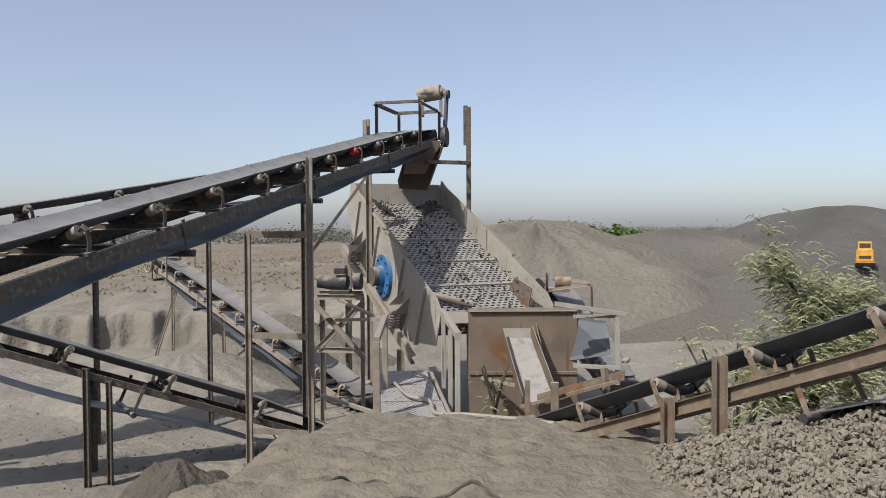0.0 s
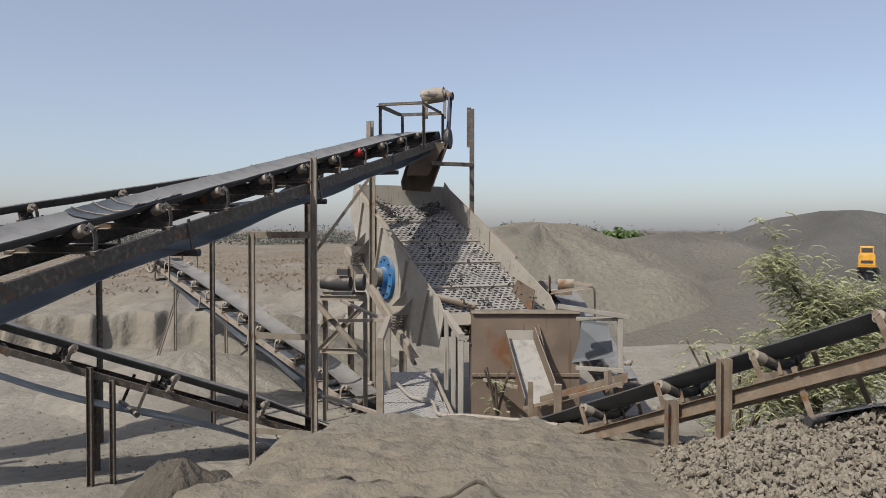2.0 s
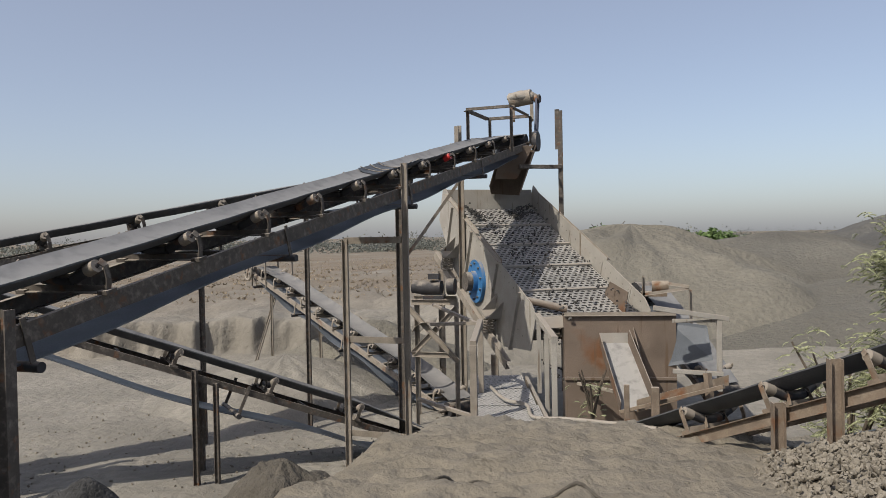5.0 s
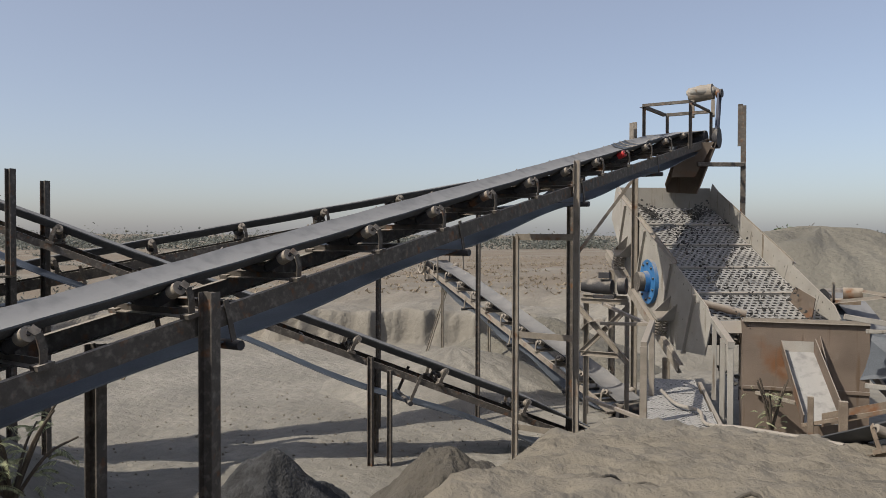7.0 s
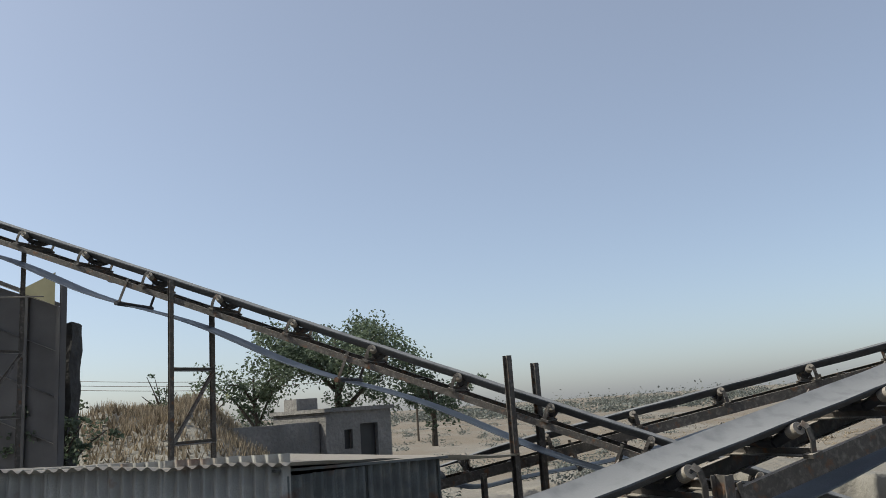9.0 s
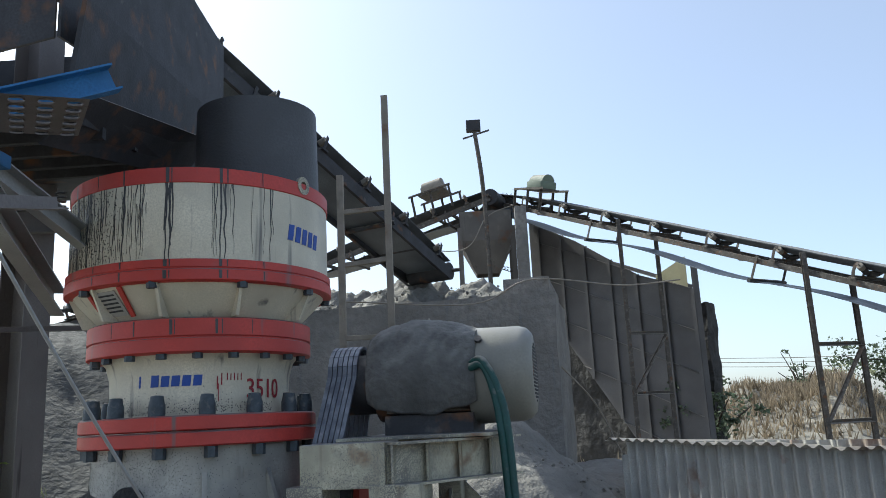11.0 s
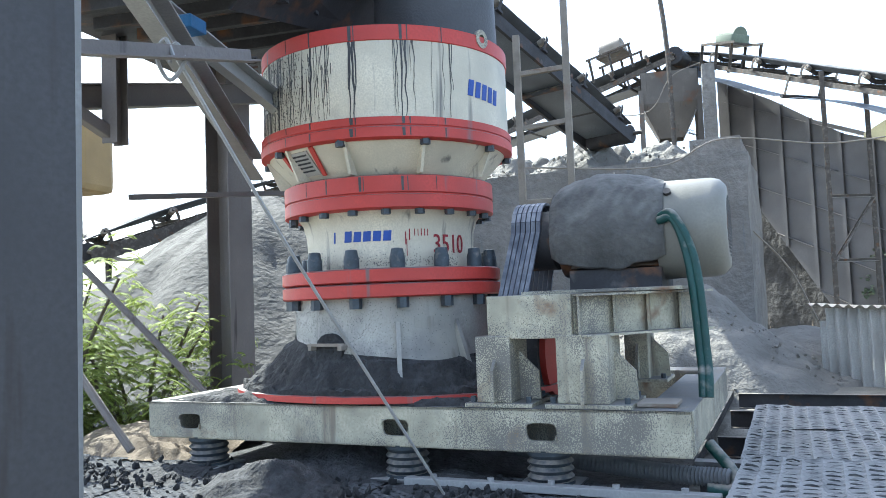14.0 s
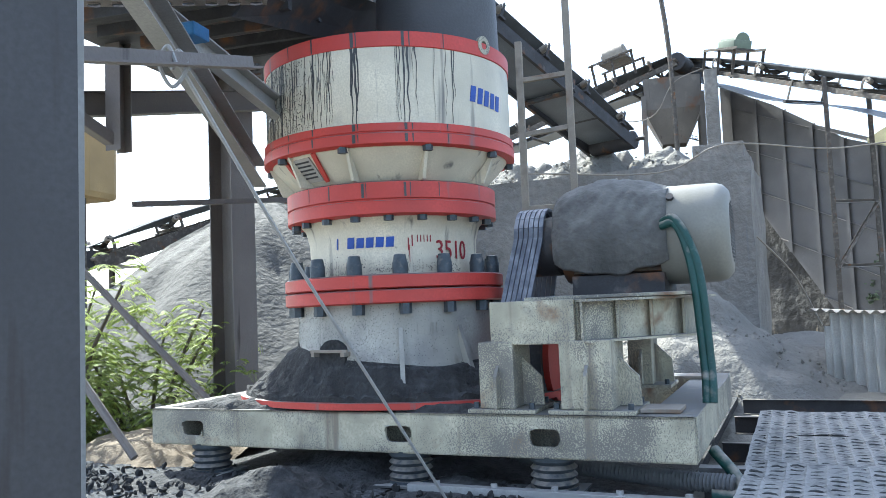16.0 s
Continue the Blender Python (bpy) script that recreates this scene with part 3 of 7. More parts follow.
def c2_post(s, side, z0, z1, size=0.1):
    p = c2(s, side)
    return ((p.x, p.y, z0), (p.x, p.y, p.z + z1), size)


c2_len = (C2_B - C2_A).length
c2_legs = [c2_post(1.75, -0.46, -2.6, 0.05, 0.08), c2_post(1.42, -0.46, -2.6, -0.05, 0.07), c2_post(1.5, 0.42, -2.6, 0.0), c2_post(7.26, -0.47, -2.6, 0.85), c2_post(6.98, 0.47, -2.6, 0.85),
           c2_post(13.82, -0.46, -0.1, 0.3, 0.08), c2_post(13.54, 0.46, -0.1, -0.1, 0.08), c2_post(18.54, -0.46, 0, 0.2, 0.08), c2_post(18.32, 0.46, 0, -0.1, 0.08)]
return_conveyor, c2_m, c2_l = conveyor("long belt conveyor carrying stone back to the surge hopper", c2(-2.4), c2(c2_len), 0.74, 1.55, 1.38, stringer=0.10, hang=0.36, legs=c2_legs, steel=M_STEEL, sag=0.10, returns=3)
for s, e in ((13.82, 13.54), (18.54, 18.32)):
    a, b = c2(s, -0.46), c2(e, 0.46)
    lo = 1.2 if s < 15 else 1.9
    braces(return_conveyor, c2_m, [((a.x, a.y, lo + 1.3), (b.x, b.y, lo + 1.3)), ((a.x, a.y, lo), (b.x, b.y, lo)), ((a.x, a.y, lo), (b.x, b.y, lo + 1.3))], 0.06)

# low conveyor behind the main one
conveyor("low dark belt conveyor behind the main one", (-11.6, 8.75, 0.30), (-3.0, 17.0, 2.55), 0.7, 1.5, 0.6, stringer=0.16, hang=0.32,
         legs=[((-10.6, 9.0, -0.5), (-10.6, 9.0, 0.4), 0.08), ((-6.1, 14.0, -2.7), (-6.1, 14.0, 1.6), 0.08), ((-4.4, 15.0, -2.5), (-4.4, 15.0, 1.9), 0.08)])

# feed conveyor beside the stones
CR_P, CR_D = Vector((3.42, 7.38, 0.06)), Vector((-0.5902, 0.943, -0.4499))
CR_S = Vector((CR_D.y, -CR_D.x, 0)).normalized() * -1
cr_mid = CR_P - 0.38 * CR_S * -1
right_legs = []
for n, z0, z1 in ((0.3, -1.2, 0.30), (2.65, -1.8, 0.22), (0.85, -1.2, 0.06), (-1.7, -0.8, 0.3)):
    p = CR_P + CR_D * n + CR_S * 0.88
    right_legs.append(((p.x, p.y, z0), (p.x, p.y, p.z + z1), 0.11))
feed_conveyor, cr_m, cr_l = conveyor("dusty brown belt conveyor that rises over the stone heap", cr_mid + CR_D * 4.1, cr_mid - CR_D * 4.2, 0.66, 1.2, 0.12, stringer=0.13, hang=0.34, legs=right_legs, steel=M_STEEL_BROWN, belt_mat=M_BELT, sag=0.05, flange=1)

# far stockpile conveyor in the pit
conveyor("far pale dusty belt conveyor in the pit", (-1.6, 16.2, -2.15), (-8.1, 23.4, 0.35), 0.6, 0.9, 0.4, stringer=0.12, hang=0.28, steel=M_STEEL_DUST, belt_mat=M_BELT_DUSTY,
         legs=[((-7.7, 22.7, -2.5), (-7.7, 22.7, 0.0), 0.07), ((-8.2, 22.4, -2.5), (-7.6, 23.1, 0.0), 0.07), ((-5.6, 20.3, -2.5), (-5.6, 20.3, -0.8), 0.07)])


def far_head():
    """Small drive frame and belt wheel at the far conveyor's top end."""
    h = thing("conveyor_drive", "small pale drive frame with a spoked wheel", "drive frame", m=pose(-8.0, 23.3, 0.3, 0, 0, 42))
    for x in (-0.42, 0.42):
        for y in (-0.75, 0.25):
            part("post", one(angle, (x, y, -0.35), (x, y, 0.48), 0.05), M_STEEL_DUST, h)
        part("rail", one(angle, (x, -0.85, 0.48), (x, 0.35, 0.48), 0.05), M_STEEL_DUST, h)
    for y in (-0.75, 0.25):
        part("rail", one(angle, (-0.42, y, 0.46), (0.42, y, 0.46), 0.05), M_STEEL_DUST, h)
    part("motor_cover", one(block, (-0.3, -0.2, 0.5), (0.3, 0.3, 0.78), None, 0.05), M_SCREEN_PLATE, h, "dusty motor cover")
    bm = B()
    ring = [(-0.56, 0.15 + 0.26 * math.cos(0.3142 * k), 0.12 + 0.26 * math.sin(0.3142 * k)) for k in range(21)]
    pipe(bm, ring, 0.035, 6)
    for k in range(3):
        a = 1.047 * k
        bar(bm, (-0.56, 0.15 - 0.25 * math.cos(a), 0.12 - 0.25 * math.sin(a)), (-0.56, 0.15 + 0.25 * math.cos(a), 0.12 + 0.25 * math.sin(a)), 0.03)
    part("wheel", bm, M_STEEL_DUST, h, "spoked belt wheel", True)


far_head()
# ---- vibrating screen and its surroundings ----
def perforated(bm, w, l, cw, cl, stagger=True, hole=(0.62, 0.55), t=0.012, wave=0.0):
    """A plate from (-w/2, 0) to (w/2, l) with rows of long rounded holes."""
    nx, ny = int(w / cw), int(l / cl)
    cw, cl = w / nx, l / ny
    ring = [(-1, -1), (0, -1), (1, -1), (1, 0), (1, 1), (0, 1), (-1, 1), (-1, 0)]
    inner = [(-0.75, -0.75), (0, -1), (0.75, -0.75), (1, 0), (0.75, 0.75), (0, 1), (-0.75, 0.75), (-1, 0)]
    for j in range(ny):
        for i in range(nx + (1 if stagger and j % 2 else 0)):
            cx = -w / 2 + cw * (i + (0.0 if stagger and j % 2 else 0.5))
            cy = cl * (j + 0.5)
            lo, hi = max(cx - cw / 2, -w / 2), min(cx + cw / 2, w / 2)
            mid, half = (lo + hi) / 2, (hi - lo) / 2
            def lift(px, py, k):
                return wave * (noise.noise(Vector((px * 3, py * 3, 1.0))) + 0.5 * k * noise.noise(Vector((px * 17, py * 17, 4.0)))) if wave else 0.0
            o = [bm.verts.new((mid + a * half, cy + b * cl / 2, lift(mid + a * half, cy + b * cl / 2, 1) + wave * 0.3)) for a, b in ring]
            q = [bm.verts.new((mid + a * half * hole[0], cy + b * cl / 2 * hole[1], lift(mid + a * half * hole[0], cy + b * cl / 2 * hole[1], 1) - wave * 0.3)) for a, b in inner]
            d = [bm.verts.new((v.co.x, v.co.y, v.co.z - t)) for v in q]
            for k in range(8):
                n = (k + 1) % 8
                bm.faces.new((o[k], o[n], q[n], q[k]))
                bm.faces.new((q[k], q[n], d[n], d[k]))


def stone_mesh(seed, size, material, n=1):
    rnd = random.Random(seed)
    bm = B()
    # broken stone: the hull of a few points, so flat faces and sharp edges
    sx, sy, sz = rnd.uniform(0.95, 1.35), rnd.uniform(0.8, 1.05), rnd.uniform(0.55, 0.8)
    for _ in range(13):
        d = Vector((rnd.gauss(0, 1), rnd.gauss(0, 1), rnd.gauss(0, 1))).normalized() * size * rnd.uniform(0.92, 1.06)
        bm.verts.new((d.x * sx, d.y * sy, d.z * sz))
    out = bmesh.ops.convex_hull(bm, input=bm.verts[:])
    bmesh.ops.delete(bm, geom=[v for v in bm.verts if not v.link_faces], context="VERTS")
    return mesh_of(bm, "stone", material)


def vibrating_screen():
    lo, hi, w = Vector((0.92, 15.0, -0.20)), Vector((-1.07, 19.44, 2.0)), 2.29
    m = frame_of(lo, hi)
    L = (hi - lo).length
    s = thing("vibrating_screen", "large inclined vibrating screen with a dusty perforated deck", "vibrating screen", m=m)
    hw = w / 2
    rows = 5
    for k in range(rows):
        bm = B()
        perforated(bm, w - 0.06, L / rows - 0.05, 0.125, 0.085, True, (0.66, 0.60), 0.02)
        panel = part("screen_panel", bm, M_MESH, s)
        panel.location = (0, L / rows * k + 0.025, 0.0)
        part("clamp_bar", one(bar, (-hw + 0.02, L / rows * k, 0.02), (hw - 0.02, L / rows * k, 0.02), 0.05, 0.04), M_SCREEN_PLATE, s)
    # dark sheet that puts the shade below the mesh into colour, so holes show
    part("lower_deck", one(block, (-hw + 0.02, 0.1, -0.5), (hw - 0.02, L - 0.1, -0.47)), M_STEEL_DARK, s, "lower deck, the shade below the mesh put into its dark colour")
    for side in (-1, 1):
        x = side * (hw + 0.01)
        prof = [(-0.22, 0.20), (0.05, 0.32), (1.6, 0.35), (1.62, 0.42), (L - 0.3, 0.42), (L + 0.28, 0.50), (L + 0.28, -0.40), (L - 1.0, -1.0), (2.2, -1.22), (0.9, -1.10), (-0.24, -0.50)]
        bm = B()
        cor = [Vector((x, y, z)) for y, z in prof]
        plate(bm, cor if side > 0 else cor[::-1], 0.022)
        sp = part("side_plate", bm, M_SCREEN_PLATE, s)
        for y in (0.55, 1.75, 3.35, 4.75):
            part("stiffener", one(bar, (x + side * 0.035, y, -0.95), (x + side * 0.035, y, 0.28), 0.05, 0.09, (1, 0, 0)), M_SCREEN_PLATE, sp)
        part("edge_angle", one(angle, (x + side * 0.012, 1.6, 0.38), (x + side * 0.012, L, 0.38), 0.07, 0.008, (0, 0, 1), side, 1), M_STEEL_DUST, sp)
        bm = B()
        for y in np.arange(0.15, L, 0.24):
            for z in (0.2, -0.42):
                rod(bm, (x, y, z), (x + side * 0.022, y, z), 0.02, 6)
        tagged(part("bolts", bm, M_STEEL, sp), kind="stuff")
        # exciter housing
        bm = B()
        rod(bm, (x, 2.64, -0.55), (x + side * 0.10, 2.64, -0.55), 0.46, 28)
        rod(bm, (x + side * 0.10, 2.64, -0.55), (x + side * 0.2, 2.64, -0.55), 0.22, 24)
        ex = part("exciter", bm, M_BLUE, s, "blue painted exciter housing", True)
        for k in range(10):
            a = 0.628 * k
            y, z = 2.64 + 0.38 * math.cos(a), -0.55 + 0.38 * math.sin(a)
            part("bolt", one(rod, (x + side * 0.09, y, z), (x + side * 0.135, y, z), 0.025, 6), M_BOLT, ex)
        part("pulley", one(rod, (x + side * 0.2, 2.64, -0.55), (x + side * 0.32, 2.64, -0.55), 0.2, 24), M_STEEL, ex, smooth=True)
        # springs under brackets
        for y in (1.40, 4.2):
            bm = B()
            block(bm, (min(x, x + side * 0.34), y - 0.17, -0.66), (max(x, x + side * 0.34), y + 0.17, -0.63))
            for e in (-0.17, 0.17):
                plate(bm, [(x, y + e, -0.63), (x + side * 0.3, y + e, -0.63), (x, y + e, -0.25)], 0.02)
            br = part("spring_bracket", bm, M_SCREEN_PLATE, s)
            for dx in (0.12, 0.26):
                pts = [(x + side * dx + 0.07 * math.cos(q * 0.6), y + 0.07 * math.sin(q * 0.6), -0.67 - 0.0058 * q) for q in range(0, 64)]
                part("spring", one(pipe, pts, 0.014, 6), M_STEEL_DUST, br, "coil spring")
    bm = B()
    plate(bm, [(-hw, L - 0.2, -0.6), (hw, L - 0.2, -0.6), (hw, L + 0.30, 0.38), (-hw, L + 0.30, 0.38)], 0.03)
    part("back_plate", bm, M_SCREEN_PLATE, s)
    bm = B()
    plate(bm, [(-hw, -0.02, 0.03), (hw, -0.02, 0.03), (hw, -0.22, -0.07), (-hw, -0.22, -0.07)], 0.02)
    part("discharge_lip", bm, M_SCREEN_PLATE, s)
    part("cross_tube", one(rod, (-hw, 0.55, 0.14), (-hw + 0.75, 0.10, 0.13), 0.07, 14), M_RUST_PLATE, s, "dusty pipe lying on the deck", True)
    part("baffle", one(plate, [(hw - 0.34, 0.02, 0.0), (hw - 0.34, 0.85, 0.0), (hw - 0.34, 0.75, 0.33), (hw - 0.34, 0.08, 0.45)], 0.015), M_RUST_PLATE, s)
    return s, m, L, w


screen, screen_m, screen_len, screen_w = vibrating_screen()


def support(name, label, pieces, material=None, category="steel support"):
    t = thing(name, label, category)
    for kind, a, b, size, piece in pieces:
        fn = {"i": ibeam, "b": bar, "a": angle, "c": channel, "r": rod}[kind]
        bm = B()
        if kind == "i":
            ibeam(bm, a, b, size, size, 0.01, (1, 0, 0) if abs(a[0] - b[0]) < 0.3 * abs(a[2] - b[2]) + 0.01 else (0, 0, 1))
        elif kind == "c":
            channel(bm, a, b, size * 0.5, size)
        else:
            fn(bm, a, b, size)
        part(piece, bm, material or M_STEEL, t)
    return t


# steel under and beside the screen
support("screen_support", "dusty steel frame that carries the screen", [
    ("i", (-1.62, 17.6, -2.5), (-1.62, 17.6, 2.75), 0.13, "post"), ("a", (-1.62, 17.6, 2.55), (-2.75, 17.0, 0.9), 0.07, "brace")]
    + [("i", (q.x, q.y, -2.6), (q.x, q.y, q.z - 0.05), 0.14, "post") for q in (screen_m @ Vector((sx * (screen_w / 2 + 0.2), sy, -1.22)) for sx in (-1, 1) for sy in (0.9, 4.6))]
    + [("c", screen_m @ Vector((sx * (screen_w / 2 + 0.2), 0.3, -1.14)), screen_m @ Vector((sx * (screen_w / 2 + 0.2), 5.2, -1.14)), 0.18, "beam") for sx in (-1, 1)], M_STEEL_DUST)
support("conveyor_head_support", "dark steel pole and arm by the conveyor head", [
    ("b", (0.62, 19.0, -2.4), (0.62, 19.0, 4.25), 0.11, "pole"), ("b", (0.62, 18.95, 2.93), (-0.35, 18.6, 2.93), 0.09, "arm"), ("b", (0.55, 19.0, 3.35), (0.55, 19.0, 4.28), 0.1, "splice")])


M_BLUE_BELT = surface("blue_black_v_belt", (0.02, 0.03, 0.065), 0.6, scale=5.0, vary=0.3, bump=0.0)


def head_station():
    h = thing("drive_platform", "steel frame with a covered motor above the conveyor head", "drive platform")
    pts = [c1(8.9, -0.5), c1(8.9, 0.5), c1(10.25, 0.5), c1(10.25, -0.5)]
    top = 4.12
    for p in pts:
        part("post", one(angle, (p.x, p.y, p.z - 0.05), (p.x, p.y, top), 0.07), M_STEEL, h)
    for a, b in zip(pts, pts[1:] + pts[:1]):
        part("rail", one(angle, (a.x, a.y, top), (b.x, b.y, top), 0.07), M_STEEL, h)
    c = c1(10.62, 0.1) + Vector((0.15, 0, 0))
    for d in (-0.25, 0.2):
        part("motor_stool", one(block, (c.x + d - 0.04, c.y - 0.2, top), (c.x + d + 0.04, c.y + 0.2, top + 0.36), None, 0.006), M_STEEL_DUST, h)
    top = top + 0.3
    bm = B()
    rod(bm, (c.x - 0.32, c.y + 0.05, top + 0.2), (c.x + 0.2, c.y - 0.1, top + 0.26), 0.18, 18)
    mo = part("motor", bm, M_STEEL_DUST, h, "dusty electric motor", True)
    bm = B()
    bmesh.ops.create_uvsphere(bm, u_segments=20, v_segments=12, radius=1.0)
    for v in bm.verts:
        k = 1 + 0.12 * noise.noise(v.co * 2)
        v.co = Vector((v.co.x * 0.38 * k + c.x - 0.02, v.co.y * 0.26 * k + c.y, max(v.co.z, -0.6) * 0.15 * k + top + 0.27))
    part("motor_cover", bm, M_SCREEN_PLATE, mo, "dusty cloth cover", True)
    q = c1(10.45, 0.56)
    part("motor_pulley", one(rod, (c.x + 0.28, c.y - 0.1, top + 0.2), (c.x + 0.40, c.y - 0.14, top + 0.2), 0.1, 18), M_STEEL_DARK, h, smooth=True)
    part("head_pulley", one(rod, (q.x - 0.02, q.y, q.z + 0.0), (q.x + 0.1, q.y - 0.03, q.z + 0.0), 0.24, 22), M_STEEL_DARK, h, smooth=True)
    for d in (-0.09, 0.0, 0.09):
        part("drive_belt", one(bar, (c.x + 0.34 + d * 0.3, c.y - 0.12 + d, top + 0.2), (q.x + 0.04 + d * 0.3, q.y + 2.3 * d, q.z), 0.045, 0.03), M_BLUE_BELT, h)
    for n, sd in ((8.3, -0.48), (8.45, -0.48)):
        p = c1(n, sd)
        part("stub_post", one(bar, (p.x, p.y, p.z), (p.x, p.y, p.z + 0.62), 0.09), M_STEEL_DUST, h)
    # chute under the head pulley
    f = c1(10.2) + Vector((0.30, 0, 0))
    bm = B()
    plate(bm, [(f.x - 0.45, f.y - 0.5, f.z - 0.1), (f.x - 0.45, f.y + 0.5, f.z - 0.1), (f.x - 0.75, f.y + 0.45, f.z - 1.15), (f.x - 0.75, f.y - 0.35, f.z - 1.0)], 0.012)
    plate(bm, [(f.x + 0.35, f.y + 0.5, f.z - 0.1), (f.x + 0.35, f.y - 0.5, f.z - 0.1), (f.x - 0.05, f.y - 0.35, f.z - 1.2), (f.x - 0.05, f.y + 0.45, f.z - 1.2)], 0.012)
    plate(bm, [(f.x - 0.45, f.y + 0.5, f.z - 0.1), (f.x + 0.35, f.y + 0.5, f.z - 0.1), (f.x - 0.05, f.y + 0.45, f.z - 1.2), (f.x - 0.75, f.y + 0.45, f.z - 1.15)], 0.012)
    plate(bm, [(f.x + 0.30, f.y - 0.5, f.z - 0.1), (f.x - 0.40, f.y - 0.5, f.z - 0.1), (f.x - 0.62, f.y - 0.35, f.z - 0.85), (f.x - 0.10, f.y - 0.35, f.z - 0.85)], 0.012)
    part("chute", bm, M_RUST_PLATE, h, "rusty discharge chute")
    return h


head_station()


def oversize_box():
    o = thing("oversize_box", "rust-brown steel collecting box below the screen", "steel box", m=pose(0, 0, 1.4) @ Matrix.Scale(1.1, 4) @ pose(0, 0, -1.4))
    x0, x1, y0, y1, z0, z1 = 0.42, 2.18, 13.0, 14.0, -2.15, 0.03
    for nm, c, t in (("front_plate", [(x0, y0, z0), (x1, y0, z0), (x1, y0, z1), (x0, y0, z1)], 0.012),
                     ("side_plate", [(x0, y1, z0), (x0, y0 + 0.014, z0), (x0, y0 + 0.014, z1), (x0 - 0.02, y1, z1)], 0.012),
                     ("side_plate", [(x1, y0 + 0.014, z0), (x1, y1, z0), (x1, y1, z1), (x1, y0 + 0.014, z1)], 0.012)):
        part(nm, one(plate, c, t), M_RUST_PLATE, o)
    part("rim", one(angle, (x0, y0 - 0.002, z1), (x1, y0 - 0.002, z1), 0.06), M_STEEL_DUST, o)
    part("seam_strip", one(bar, (x0 + 0.0, y0 - 0.018, -0.98), (x1, y0 - 0.018, -0.98), 0.03, 0.05), M_RUST_PLATE, o)
    part("fin", one(plate, [(1.50, 12.98, -0.15), (1.52, 12.98, -1.1), (1.72, 12.2, -1.25), (1.6, 12.55, -0.75)], 0.015), M_RUST_PLATE, o)
    # chute that pours onto the belt
    a0, a1, b0, b1 = Vector((0.97, 12.95, -0.40)), Vector((1.42, 12.95, -0.40)), Vector((1.18, 11.9, -1.28)), Vector((1.66, 11.9, -1.22))
    part("chute_floor", one(plate, [b0, b1, a1, a0], 0.012), M_DECK, o, "pale worn chute floor")
    up = Vector((0, -0.1, 0.17))
    part("chute_side", one(plate, [b0, a0, a0 + up, b0 + up], 0.012), M_RUST_PLATE, o)
    part("chute_side", one(plate, [a1, b1, b1 + up * 1.3, a1 + up * 1.3], 0.012), M_RUST_PLATE, o)
    part("chute_lip", one(plate, [a0, a1, a1 + Vector((0, 0.02, 0.16)), a0 + Vector((0, 0.02, 0.16))], 0.012), M_SCREEN_PLATE, o)
    part("strut", one(bar, (0.62, 12.95, -1.05), (1.12, 12.3, -1.05), 0.05), M_STEEL_DUST, o)


oversize_box()


def walkway():
    w = thing("walkway", "perforated steel walkway covered with dust", "walkway")
    for i, (y0, n) in enumerate(((9.9, 0), (11.1, 1), (12.3, 2))):
        bm = B()
        perforated(bm, 0.86, 1.18, 0.07, 0.055, True, (0.55, 0.5), 0.012, 0.008)
        p = part("floor_plate", bm, M_DECK, w)
        p.location, p.rotation_euler = (-0.36 - 0.13 * n, y0, -1.02), (0, 0, radians(5))
    for s in (-0.46, 0.46):
        part("edge_beam", one(channel, (-0.36 + s, 9.9, -1.1), (-0.70 + s, 13.5, -1.1), 0.05, 0.12), M_STEEL_DUST, w)
    return w


walkway()
# toe of the walkway: rails
support("handrail", "dusty angle-iron handrail beside the walkway", [
    ("b", (-0.86, 10.2, -1.2), (-0.86, 10.2, -0.06), 0.09, "post"), ("b", (-0.88, 12.0, -1.2), (-0.88, 12.0, 0.02), 0.08, "post"), ("b", (-0.86, 10.2, -0.04), (-0.88, 12.0, 0.05), 0.08, "rail"),
    ("b", (-0.88, 12.0, 0.03), (-1.7, 12.6, -0.05), 0.05, "rail"), ("b", (-0.88, 12.0, 0.0), (-1.9, 14.5, 0.10), 0.05, "rail"), ("b", (-0.86, 10.2, -0.98), (-1.75, 11.4, -1.0), 0.05, "rail")], M_STEEL_DUST, "handrail")
support("handrail", "dusty angle-iron handrail beside the rusty box", [
    ("b", (0.20, 11.4, -1.3), (0.20, 11.4, -0.16), 0.08, "post"), ("b", (0.10, 11.7, -1.3), (0.10, 11.7, -0.1), 0.07, "post"), ("b", (0.0, 12.9, -1.2), (0.0, 12.9, 0.02), 0.07, "post"),
    ("b", (0.21, 11.35, -0.14), (-0.02, 13.0, 0.04), 0.09, "rail")], M_SCREEN_PLATE, "handrail")


